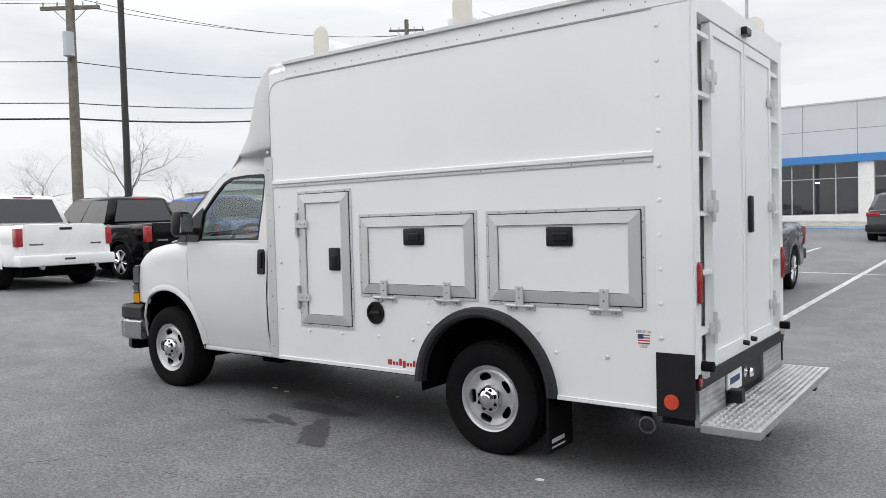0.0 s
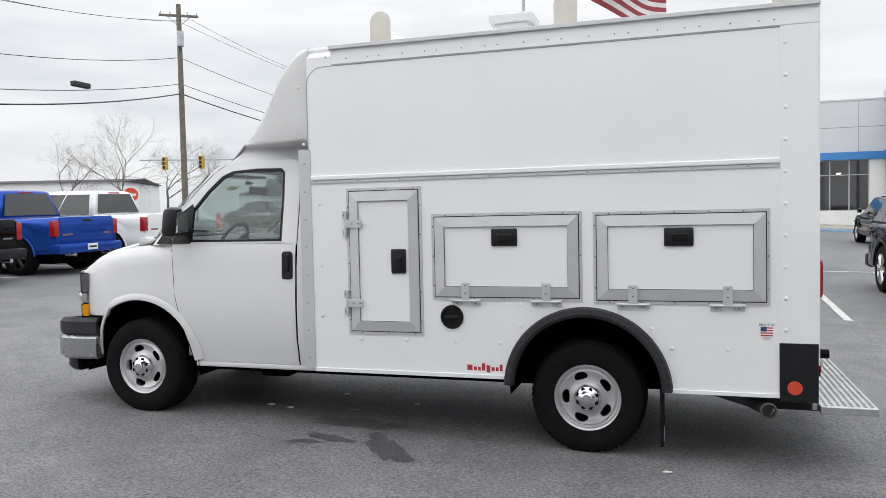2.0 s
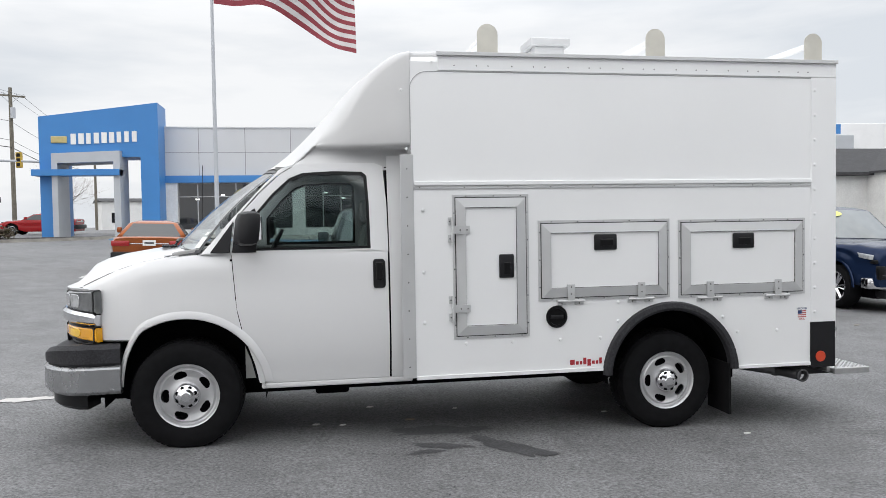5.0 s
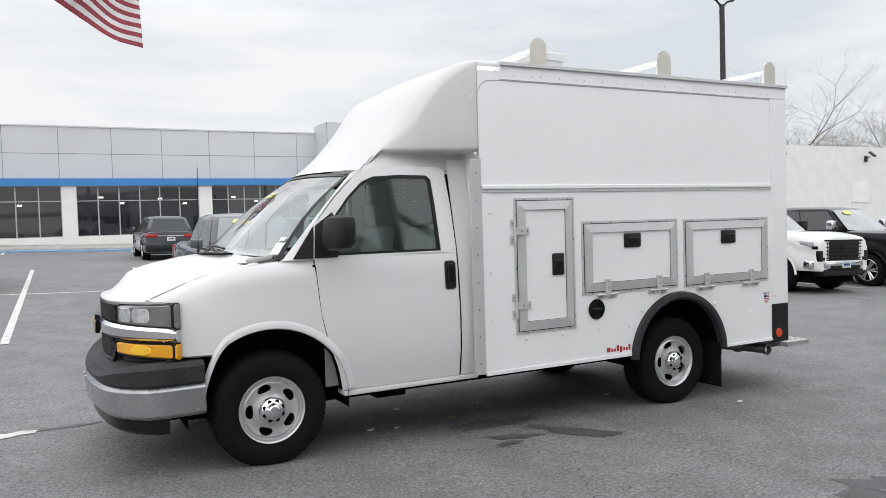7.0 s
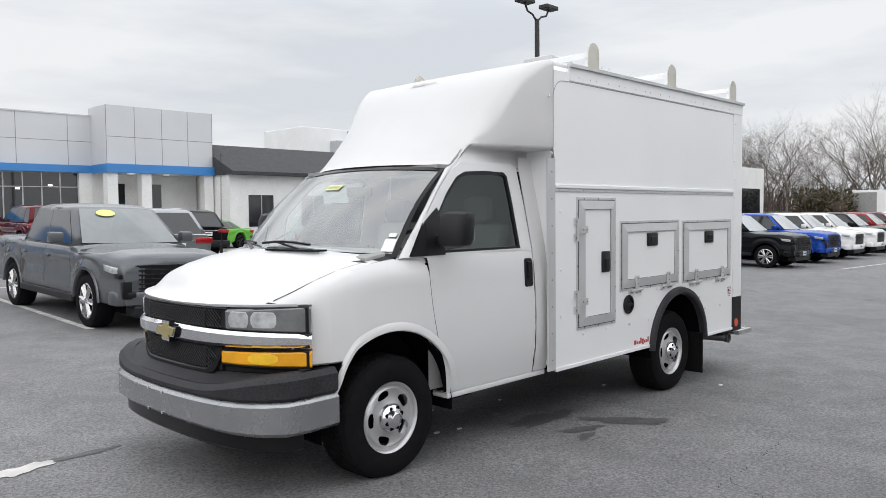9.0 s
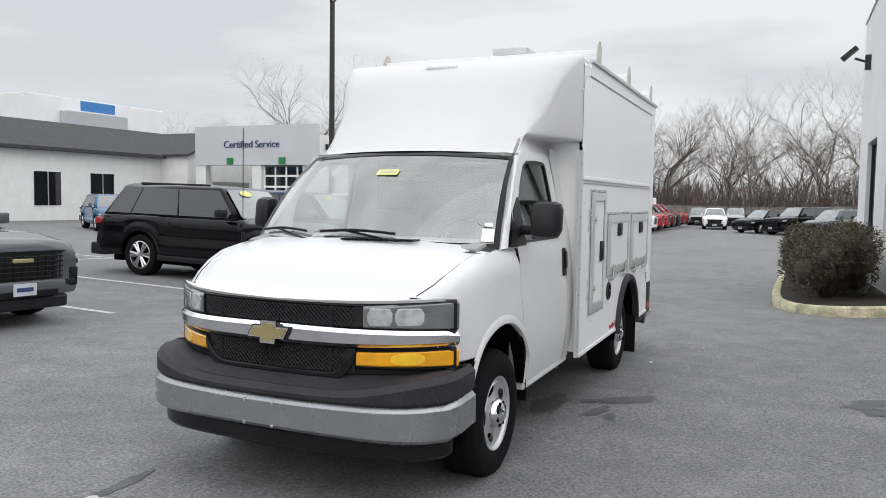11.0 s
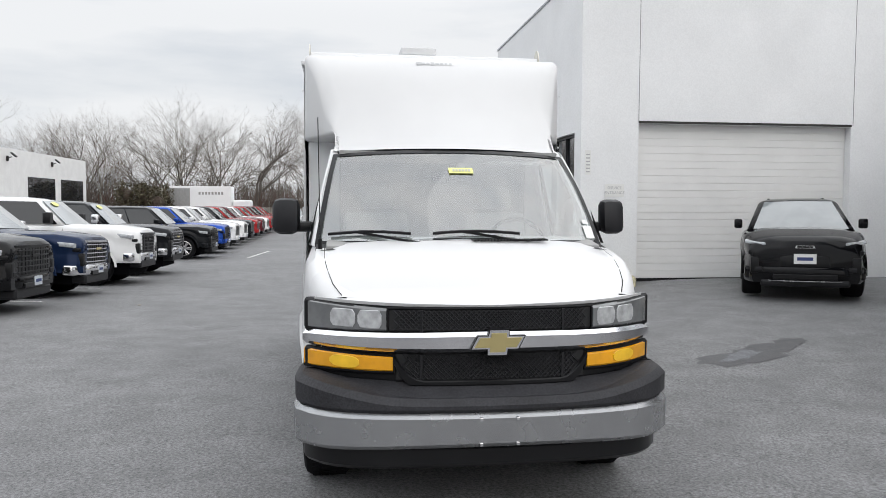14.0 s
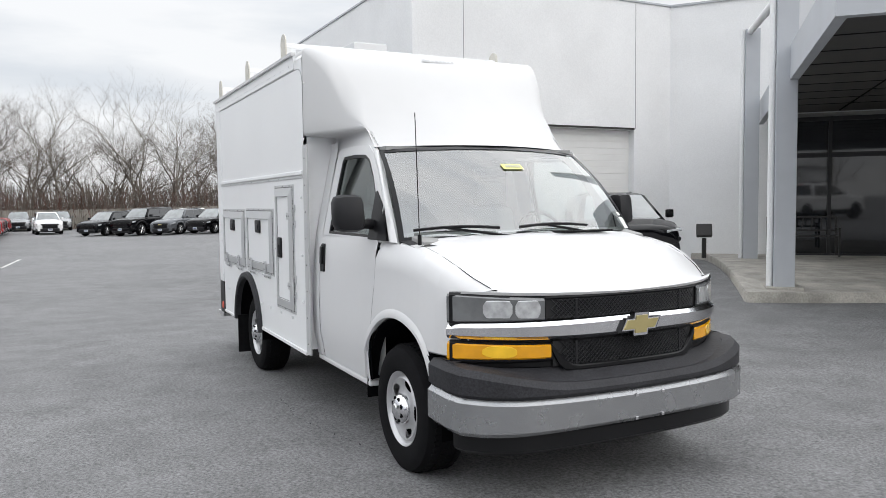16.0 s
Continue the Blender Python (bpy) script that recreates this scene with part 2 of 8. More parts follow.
def ground(x, y):
    z = (interp(x - 0.8, XPROF) + interp(x, XPROF) + interp(x + 0.8, XPROF)) / 3
    if y > 11:
        z += min(0.021 * (y - 11), 0.9) * interp(x, [(-40, 0.6), (-9, 1), (2, 1), (15, 0.75), (40, 0.5)])
    if y < 2.6:
        z += min(0.065 * (2.6 - y), 0.26) * interp(x, [(-8, 0.0), (-3, 0.4), (0, 1), (6, 1), (14, 0.6)])
    return z


def asphalt_mat():
    m = bpy.data.materials.new("asphalt")
    m.use_nodes = True
    n, l = m.node_tree.nodes, m.node_tree.links
    b = n["Principled BSDF"]
    b.inputs["Roughness"].default_value = 0.72
    b.inputs["Specular IOR Level"].default_value = 0.4
    tc = n.new("ShaderNodeTexCoord")

    def nz(scale, detail, rough=0.55):
        q = n.new("ShaderNodeTexNoise")
        q.inputs["Scale"].default_value, q.inputs["Detail"].default_value, q.inputs["Roughness"].default_value = scale, detail, rough
        l.new(tc.outputs["Object"], q.inputs["Vector"])
        return q

    def ramp(src, a, ca, c, cc):
        r = n.new("ShaderNodeValToRGB")
        r.color_ramp.elements[0].position, r.color_ramp.elements[1].position = a, c
        r.color_ramp.elements[0].color, r.color_ramp.elements[1].color = (*ca, 1), (*cc, 1)
        l.new(src, r.inputs["Fac"])
        return r

    def mul(a, c, f=1.0):
        x = n.new("ShaderNodeMix")
        x.data_type, x.blend_type = "RGBA", "MULTIPLY"
        x.inputs[0].default_value = f
        l.new(a, x.inputs[6])
        l.new(c, x.inputs[7])
        return x.outputs[2]

    big = ramp(nz(0.28, 6, 0.62).outputs["Fac"], 0.3, (0.15, 0.15, 0.153), 0.7, (0.192, 0.192, 0.195))
    mid = ramp(nz(2.2, 6, 0.65).outputs["Fac"], 0.3, (0.8, 0.8, 0.8), 0.7, (1.13, 1.13, 1.13))
    grain = ramp(nz(48, 5, 0.85).outputs["Fac"], 0.36, (0.4, 0.4, 0.4), 0.66, (1.75, 1.75, 1.75))
    col = mul(mul(big.outputs["Color"], mid.outputs["Color"]), grain.outputs["Color"])
    l.new(col, b.inputs["Base Color"])
    bp = n.new("ShaderNodeBump")
    bp.inputs["Strength"].default_value, bp.inputs["Distance"].default_value = 0.5, 0.006
    l.new(nz(95, 3, 0.7).outputs["Fac"], bp.inputs["Height"])
    l.new(bp.outputs["Normal"], b.inputs["Normal"])
    return m


ASPHALT = asphalt_mat()
gx = sorted({-1500, -700, -400, -200, -120, -80, -50, -35, 140, 200, 300, 500, 900, 1500, *np.arange(-24, 30, 1.0).tolist(), *np.arange(30, 110, 8.0).tolist()})
gy = sorted({-1500, -600, -250, -120, -60, -35, 120, 180, 300, 600, 1500, *np.arange(-20, 30, 1.0).tolist(), *np.arange(30, 100, 6.0).tolist()})
rows = [[(x, y, ground(x, y)) for y in gy] for x in gx]
tagged(part("ground", grid_mesh(rows), ASPHALT, smooth="all"), "worn grey asphalt of a sloping dealer lot", "ground", kind="structure")


def ground_patch(name, outline, material, lift, label="", category="", kind="structure", parent=None):
    """A thin sheet that lies on the asphalt, from an outline in plan."""
    bm = bmesh.new()
    c = (sum(p[0] for p in outline) / len(outline), sum(p[1] for p in outline) / len(outline))
    mid = bm.verts.new((*c, ground(*c) + lift))
    vs = [bm.verts.new((x, y, ground(x, y) + lift)) for x, y in outline]
    for k in range(len(vs)):
        bm.faces.new((mid, vs[k], vs[(k + 1) % len(vs)]))
    ob = part(name, bm, material)
    return tagged(ob, label, category, kind=kind)


LINE = mat("worn_white_road_paint", (0.62, 0.62, 0.60), 0.7, vary=0.35, scale=9, fine=0.25, bscale=50)


def paint_line(p, q, w=0.1):
    p, q = Vector(p), Vector(q)
    n = max(2, int((q - p).length / 0.7))
    side = Vector((-(q - p).y, (q - p).x)).normalized() * w / 2
    rows = []
    for k in range(n + 1):
        c = p.lerp(q, k / n)
        rows.append([(c.x + s * side.x, c.y + s * side.y, ground(c.x + s * side.x, c.y + s * side.y) + 0.006) for s in (-1, 1)])
    return tagged(part("parking_line", grid_mesh(rows), LINE), "worn white painted parking line on asphalt", "road marking", "painted lines of the lot", "structure")


# ---- the service van ----
C = 5.09
VB = (-4.46, 5.09, 0.0)
van = thing("service_van", VB, "white cutaway service van with high box body parked on asphalt", "van")


def vp(name, bm, material, parent=None, label="", smooth=False):
    ob = part(name, bm, material, van if parent is None else parent, label, smooth, VB)
    return ob


HF, HR, RT = 0.412, 0.335, 0.373      # hub heights and tyre radius
XF, XR = -6.22, -2.708


def arch(x, xc, zc, r, low_front, low_back):
    base = low_front if x < xc else low_back
    d = abs(x - xc)
    return max(base, zc + math.sqrt(max(0, r * r - d * d))) if d < r else base


def cab_half(x, z):
    w = interp(x, [(-7.02, 0.83), (-6.9, 0.885), (-6.75, 0.915), (-6.5, 0.945), (-6.2, 0.96), (-5.8, 0.965), (-4.7, 0.965)])
    return w - interp(z, [(0.40, 0.05), (0.55, 0.025), (0.64, 0.012), (0.68, 0.0), (1.0, 0.0), (1.12, 0.012), (1.3, 0.02), (1.42, 0.045), (2.0, 0.17)])


def nose(x, dy):
    t = min(1, max(0, (-6.5 - x) / 0.52))
    q = abs(dy) / 0.85
    return x + t * (0.17 * q ** 3 - 0.07 * (1 - q))


DOORX = [(0.47, -5.735), (0.62, -5.765), (0.8, -5.83), (1.0, -5.875), (1.39, -5.905)]
FTOP = [(-7.02, 1.165), (-6.9, 1.22), (-6.75, 1.275), (-6.55, 1.325), (-6.3, 1.37), (-5.85, 1.405)]
# fenders, with the wheel arches cut into them
xs = sorted(x for x in {*np.linspace(-7.02, -5.86, 24).tolist(), *[XF + 0.535 * math.sin(a) for a in np.linspace(-1.57, 1.57, 25)]} if x <= -5.86)
for s in (-1, 1):
    rows = []
    for x in xs:
        a, b = arch(x, XF, HF, 0.535, 0.80, 0.47), interp(x, FTOP)
        row = [(x, cab_half(x, a) - 0.03, a + 0.004), (x, cab_half(x, a) - 0.02, a), (x, cab_half(x, a), a + 0.012)]
        for f in (0.12, 0.3, 0.5, 0.7, 0.85):
            z = a + (b - 0.05 - a) * f
            row.append((x, cab_half(x, z), z))
        w = cab_half(x, b)
        row += [(x, w - 0.012, b - 0.04), (x, w - 0.045, b - 0.008), (x, w - 0.10, b), (x, w - 0.16, b + 0.004), (x, w - 0.3, b - 0.01)]
        rows.append([(nose(px, h) if px < -6.0 else px + (px + 6.0) / 0.14 * (interp(z, DOORX) + 5.859), C + s * h, z) for px, h, z in row])
    vp("fender", grid_mesh(rows), WHITE, label="white painted front fender", smooth=True)
    # raised lip round the wheel opening
    lip = []
    for a in np.linspace(math.radians(8), math.radians(172), 30):
        row = []
        for r, o in ((0.53, 0.0), (0.535, 0.014), (0.56, 0.016), (0.585, 0.002)):
            x, z = XF + r * math.cos(a), HF + r * math.sin(a)
            x2 = nose(x, 0.93)
            row.append((x2, C + s * (cab_half(x, z) + o), z))
        lip.append(row)
    vp("arch_lip", grid_mesh(lip), WHITE, smooth=True)
# hood
rows = []
for x in np.linspace(-7.03, -6.16, 16):
    b = interp(x, FTOP)
    w = cab_half(x, b) - 0.115
    row = []
    for f in np.linspace(-1, 1, 17):
        crown = (interp(x, [(-7.03, 0.05), (-6.9, 0.095), (-6.5, 0.07), (-6.2, 0.045)]) * (1 - f * f) ** 0.8 + 0.008) * min(1.0, 0.12 + (x + 7.03) / 0.14)
        edge = -0.008 if abs(f) == 1 else 0
        row.append((nose(x, f * w) + (0.06 * (1 - f * f) * -1 if x > -6.3 else 0), C + f * w, b + crown + edge))
    rows.append(row)
fl = np.linspace(-1, 1, 17)
front = [(-7.14 + 0.31 * (abs(f * 0.865) / 0.88) ** 3 - 0.004, C + f * 0.865, 1.143 + 0.017 * abs(f)) for f in fl]
lip_ = [(p[0] + 0.01, p[1], p[2] - 0.016) for p in front]
hood = vp("hood", grid_mesh([lip_, front] + rows), WHITE, label="white hood with faint marker writing", smooth=True)


for s in (-1, 1):
    bm = bmesh.new()
    pts = [(nose(x, cab_half(x, interp(x, FTOP)) - 0.11), C + s * (cab_half(x, interp(x, FTOP)) - 0.095), interp(x, FTOP) - 0.002) for x in np.linspace(-7.0, -6.2, 9)]
    for p, q in zip(pts, pts[1:]):
        tube(bm, p, q, 0.0022, n=5)
    vp("hood_seam", bm, UNDER, hood)


def xf(dy):
    return -7.14 + 0.31 * (abs(dy) / 0.88) ** 3


def strip(path, thick, material, name, label="", parent=None, smooth=True, bevel=0.012):
    """A curved bar along plan points (x, dy) with its own lower and upper edges: rows of x, dy, z0, z1."""
    rows = []
    n = len(path)
    for k, (x, dy, z0, z1) in enumerate(path):
        a, b = path[max(0, k - 1)], path[min(n - 1, k + 1)]
        tx, ty = b[0] - a[0], b[1] - a[1]
        ln = math.hypot(tx, ty) or 1
        nx, ny = ty / ln, -tx / ln
        if nx * (x + 5.5) + ny * dy < 0:
            nx, ny = -nx, -ny
        o = bevel
        rows.append([(x, C + dy, z0 + o), (x, C + dy, z1 - o), (x - nx * o, C + dy - ny * o, z1), (x - nx * thick, C + dy - ny * thick, z1), (x - nx * thick, C + dy - ny * thick, z0), (x - nx * o, C + dy - ny * o, z0)])
    return vp(name, grid_mesh(rows, close=True, caps=True), material, parent, label, smooth)


def front_path(d0, d1, z0, z1, off, n=14):
    return [(xf(d) - off, d, z0, z1) for d in np.linspace(d0, d1, n)]


fascia = strip(front_path(-0.86, 0.86, 0.76, 1.128, -0.02, 24), 0.06, TRIMBLK, "front_fascia", "black front fascia around grille and lamps")


def lattice(d0, d1, z0, z1, off, name):
    bm = bmesh.new()
    h = z1 - z0
    step = 0.024
    k = d0 - h
    while k < d1:
        for sg in (1, -1):
            pts = []
            for f in (0, 0.5, 1):
                d = k + h * f
                z = z0 + h * f if sg > 0 else z1 - h * f
                if d0 <= d <= d1:
                    pts.append((xf(d) - off, C + d, z))
            for p, q in zip(pts, pts[1:]):
                tube(bm, p, q, 0.0032, n=4)
        k += step
    return vp(name, bm, BLACKPL, label="black honeycomb grille mesh")


GRB = mat("grille_backing", (0.006, 0.006, 0.007), 0.6, vary=0.1)
strip(front_path(-0.51, 0.51, 1.01, 1.13, -0.005), 0.02, GRB, "grille_backing")
strip(front_path(-0.47, 0.47, 0.765, 0.915, -0.005), 0.02, GRB, "grille_backing")
lattice(-0.50, 0.50, 1.02, 1.118, 0.004, "upper_grille")
lattice(-0.45, 0.45, 0.782, 0.905, 0.004, "lower_grille")
strip(front_path(-0.515, 0.515, 1.116, 1.136, 0.006), 0.03, TRIMBLK, "grille_frame")
# the lower opening narrows downwards, with rounded corners
strip([(xf(d) - 0.014, d, 0.752 + 0.11 * max(0.0, (abs(d) - 0.40) / 0.085) ** 2, 0.778 + 0.13 * max(0.0, (abs(d) - 0.34) / 0.15) ** 2) for d in np.linspace(-0.485, 0.485, 27)], 0.03, TRIMBLK, "grille_frame", bevel=0.006)
for s in (-1, 1):
    strip([(xf(d) - 0.008, d, 1.012, 1.12) for d in (s * 0.345, s * 0.357)], 0.02, BLACKPL, "grille_divider", bevel=0.003)
    strip([(xf(d) - 0.008, d, 0.78, 0.905) for d in (s * 0.345, s * 0.357)], 0.02, BLACKPL, "grille_divider", bevel=0.003)
strip([(-6.80, -0.93, 0.915, 0.985)] + [(xf(d) - 0.038, d, 0.919 - 0.004 * abs(d), 1.016 - 0.022 * (abs(d) / 0.885) ** 2) for d in np.linspace(-0.885, 0.885, 26)] + [(-6.80, 0.93, 0.915, 0.985)], 0.05, CHROME, "grille_bar", "chrome bar across the grille", bevel=0.02)


def emblem(name, half, mid, arm, slant, off, thick, material, label="", parent=None):
    """A plain cross with slanted arm ends on the bar."""
    pts = [(-half - slant, -arm), (-mid - slant * 0.3, -arm), (-mid - slant * 0.3, -arm * 1.95), (mid - slant * 0.3, -arm * 1.95), (mid, -arm), (half - slant, -arm),
           (half + slant, arm), (mid + slant * 0.3, arm), (mid + slant * 0.3, arm * 1.95), (-mid + slant * 0.3, arm * 1.95), (-mid, arm), (-half + slant, arm)]
    bm = prism([(C - 0.012 - d, 0.969 + z) for d, z in pts], "x", xf(0) - off, xf(0) - off + thick)
    return vp(name, bm, material, parent, label)


badge = emblem("badge", 0.118, 0.05, 0.033, 0.017, 0.058, 0.03, TRIMBLK, "black-edged gold badge")
emblem("badge_edge", 0.113, 0.046, 0.0305, 0.016, 0.0595, 0.004, CHROME, "", badge)
emblem("gold_fill", 0.102, 0.037, 0.0235, 0.014, 0.064, 0.006, GOLD, "", badge)

for s in (-1, 1):
    # the lamp unit wraps round the corner
    def lamp_run(z0a, z0b, z1a, z1b, off, d0, end):
        run = []
        for d in np.linspace(d0, 0.885, 14):
            q = (d - 0.515) / 0.37
            run.append((xf(d) - off, s * d, z0a + (z0b - z0a) * q, z1a + (z1b - z1a) * q))
        return run + [(end, s * (0.913 + off * 0.8), z0b - 0.002, z1b)]
    hs = strip(lamp_run(1.004, 0.985, 1.131, 1.152, 0.004, 0.508, -6.81), 0.05, TRIMBLK, "headlight_surround")
    hl = strip(lamp_run(1.012, 0.996, 1.124, 1.145, 0.012, 0.518, -6.795), 0.05, LAMPGREY, "headlight", "clear and grey headlamp")
    for d, hw_ in ((0.597, 0.058), (0.727, 0.062)):
        bowl = strip([(xf(q) - 0.0155, s * q, 1.070 - 0.042 * (1 - abs(u) ** 10) ** 0.5 - 0.004, 1.072 + 0.042 * (1 - abs(u) ** 10) ** 0.5 + 0.002) for u in np.linspace(-0.98, 0.98, 11) for q in (d + hw_ * u,)], 0.02, LENS, "reflector_bowl", "", hl, bevel=0.004)
    strip(lamp_run(0.800, 0.786, 0.905, 0.905, 0.004, 0.474, -6.81), 0.05, TRIMBLK, "lamp_surround")
    ts = strip(lamp_run(0.815, 0.803, 0.893, 0.897, 0.013, 0.487, -6.795), 0.05, AMBER, "turn_signal", "amber turn signal lens")
    strip([(xf(q) - 0.0165, s * q, 0.853 - 0.03 * (1 - abs(u) ** 3) ** 0.5 - 0.002, 0.853 + 0.03 * (1 - abs(u) ** 3) ** 0.5 + 0.002) for u in np.linspace(-0.96, 0.96, 9) for q in (0.72 + 0.075 * u,)], 0.02, AMBERB, "signal_bowl", "", ts, bevel=0.003)


def bumper_path(z0, z1, shrink=0.0, n=27):
    pts = [(-6.64, -0.955 + shrink), (-6.86, -0.965 + shrink)]
    for d in np.linspace(-0.95, 0.95, n):
        q = abs(d) / 0.95
        pts.append((-7.265 + shrink + 0.12 * q * q + 0.17 * q ** 8, d * (1 - shrink)))
    pts += [(-6.86, 0.965 - shrink), (-6.64, 0.955 - shrink)]
    return [(x, d, z0(d) if callable(z0) else z0, z1(d) if callable(z1) else z1) for x, d in pts]


def pad_top(d):
    q = [interp(abs(d) + o, [(0.42, 0.712), (0.56, 0.722), (0.68, 0.745), (0.85, 0.777), (0.97, 0.792)]) for o in (-0.05, 0, 0.05)]
    return sum(q) / 3


bumper = strip(bumper_path(0.635, pad_top), 0.10, PAD, "bumper_pad", "weathered dark grey plastic bumper top", bevel=0.03)
rows = []
for x, d, a, b in bumper_path(0.7, pad_top, 0.03):
    back = min(x + 0.2, xf(min(abs(d), 0.9)) + 0.02) if abs(d) < 0.93 else x + 0.01
    inn = d * (1.0 if abs(d) < 0.93 else 0.93)
    rows.append([(x, C + d, b - 0.012), (x + (back - x) * 0.5, C + (d + inn) / 2, b + 0.012 + 0.012 * (abs(d) < 0.4)), (back, C + inn, max(b + 0.012, 0.768))])
vp("bumper_step", grid_mesh(rows), PAD, bumper, smooth=True)
strip(bumper_path(lambda d: 0.482 - 0.027 * (d / 0.95) ** 2, 0.645, -0.006), 0.09, SILVER, "bumper_band", "silver painted steel bumper band", bevel=0.022)
strip([(x, d, a, b) for x, d, a, b in bumper_path(lambda d: 0.375 - 0.03 * d * d, 0.485, 0.04) if x < -6.70], 0.2, TRIMBLK, "valance", "black lower valance", bevel=0.02)
for dy, z in ((-0.095, 0.62), (0.08, 0.62), (-0.095, 0.5), (0.08, 0.5)):
    vp("plate_bolt", boxm(-7.278, -7.262, C + dy - 0.008 + 0.0, C + dy + 0.008, z - 0.008, z + 0.008, bevel=0.002), CHROME)

# doors with their windows
for s in (-1, 1):
    rows = []
    for z in (0.475, 0.52, 0.6, 0.66, 0.8, 1.0, 1.1, 1.2, 1.3, 1.37, 1.395):
        xa = interp(z, DOORX) + 0.004
        rows.append([(x, C + s * cab_half(x, z), z) for x in np.linspace(xa, -4.825, 10)])
    rows.append([(x, C + s * (cab_half(x, 1.395) - 0.06), 1.395) for x in np.linspace(-5.86, -4.825, 10)])
    rows.insert(0, [(x, C + s * (cab_half(x, 0.475) - 0.1), 0.475) for x in np.linspace(-5.73, -4.825, 10)])
    door = vp("door", grid_mesh(rows), WHITE, label="white cab door", smooth=True)
    rows = [[(interp(z, DOORX) + o, C + s * (cab_half(interp(z, DOORX), z) - 0.012), z) for o in (-0.014, 0.014)] for z in np.linspace(0.48, 1.34, 12)]
    vp("door_jamb", grid_mesh(rows), UNDER, door)
    rows = [[(-4.818 + o, C + s * (cab_half(-4.8, z) - 0.008), z) for o in (-0.008, 0.008)] for z in np.linspace(0.47, 1.98, 14)]
    vp("door_jamb", grid_mesh(rows), UNDER, door)
    vp("door_card", grid_mesh([[(x, C + s * 0.86, z) for x in (-5.83, -4.8)] for z in (0.5, 1.36)]), DASH, door)
    outer = [(-5.905, 1.372), (-5.882, 1.602), (-5.705, 1.80), (-5.56, 1.935), (-5.44, 2.0), (-5.2, 2.012), (-4.90, 2.008), (-4.84, 1.985), (-4.822, 1.72), (-4.82, 1.372)]
    inner = [(-5.76, 1.388), (-5.755, 1.635), (-5.625, 1.79), (-5.505, 1.9), (-5.41, 1.938), (-5.2, 1.95), (-4.99, 1.945), (-4.957, 1.915), (-4.947, 1.72), (-4.944, 1.388)]

    def lean(bm, extra=0.0):
        for v in bm.verts:
            v.co.y = C + s * (cab_half(v.co.x, v.co.z) - v.co.y + extra)
        return bm
    vp("door_frame", lean(ring_prism(outer, inner, "y", 0.0, 0.05)), WHITE, door)
    small = [(-5.742, 1.412), (-5.738, 1.628), (-5.61, 1.778), (-5.496, 1.882), (-5.405, 1.918), (-5.2, 1.928), (-5.0, 1.924), (-4.977, 1.905), (-4.968, 1.72), (-4.966, 1.412)]
    vp("window_seal", lean(ring_prism(inner, small, "y", 0.004, 0.03)), TRIMBLK, door, "black window seal")
    pane = vp("window_pane", lean(prism(small, "y", 0.014, 0.018)), GLASS, door, "clear side window glass")
    pane.visible_shadow = False
    vp("sail_panel", lean(prism([(-5.898, 1.384), (-5.735, 1.384), (-5.73, 1.66), (-5.745, 1.69), (-5.872, 1.602)], "y", -0.007, 0.02)), BLACKPL, door, "black sail panel")
    h = [(-4.925, 1.115), (-4.855, 1.115), (-4.845, 1.13), (-4.845, 1.30), (-4.86, 1.32), (-4.92, 1.32), (-4.932, 1.305), (-4.932, 1.13)]
    hd = vp("door_handle", lean(prism(h, "y", -0.012, 0.01, bevel=0.006)), BLACKPL, door, "black door handle")
    vp("handle_pull", lean(prism([(-4.915, 1.17), (-4.865, 1.17), (-4.865, 1.30), (-4.915, 1.30)], "y", -0.026, -0.008, bevel=0.008)), TRIMBLK, hd)
    # mirror
    bm = boxm(-5.85, -5.70, C + s * 0.99, C + s * 1.165, 1.435, 1.665, bevel=0.05)
    for v in bm.verts:
        v.co.x += (v.co.z - 1.55) * 0.12 + (abs(v.co.y - C) - 1.09) * 0.35
    mir = vp("mirror", bm, BLACKPL, door, "large black door mirror", True)
    vp("mirror_arm", boxm(-5.81, -5.72, C + s * 0.90, C + s * 1.03, 1.45, 1.515, bevel=0.025), BLACKPL, door, smooth=True)
    vp("mirror_glass", boxm(-5.70, -5.685, C + s * 1.02, C + s * 1.145, 1.475, 1.63), CHROME, door)
    # rear corner panel of the cab and sill
    rows = [[(x, C + s * cab_half(x, z), z) for x in (-4.812, -4.74, -4.655)] for z in (0.475, 0.6, 0.66, 0.9, 1.2, 1.395, 1.7, 2.0, 2.06)]
    vp("cab_corner", grid_mesh(rows), WHITE, label="white cab corner panel", smooth=True)
    vp("sill", boxm(-5.72, -4.66, C + s * 0.78, C + s * 0.928, 0.432, 0.474, bevel=0.012), WHITE)
    # windshield pillar, from the glass edge to the door frame
    rows = []
    for f in np.linspace(0, 1, 11):
        ax, ad, az = -6.115 + 0.535 * f, 0.888 - 0.106 * f, 1.372 + 0.582 * f
        bx, bz = interp(f, [(0, -5.912), (0.32, -5.888), (0.62, -5.712), (0.85, -5.565), (1, -5.445)]), interp(f, [(0, 1.372), (0.32, 1.602), (0.62, 1.805), (0.85, 1.94), (1, 2.006)])
        bd = cab_half(bx, bz)
        row = []
        for u, o in ((0, -0.02), (0.02, 0.004), (0.2, 0.014), (0.6, 0.012), (1.0, 0.0)):
            row.append((ax + (bx - ax) * u - o * 0.5, C + s * (ad + (bd - ad) * u + o * 0.8), az + (bz - az) * u + o * 0.4))
        rows.append(row)
    vp("windshield_pillar", grid_mesh(rows), WHITE, label="white windshield pillar", smooth=True)
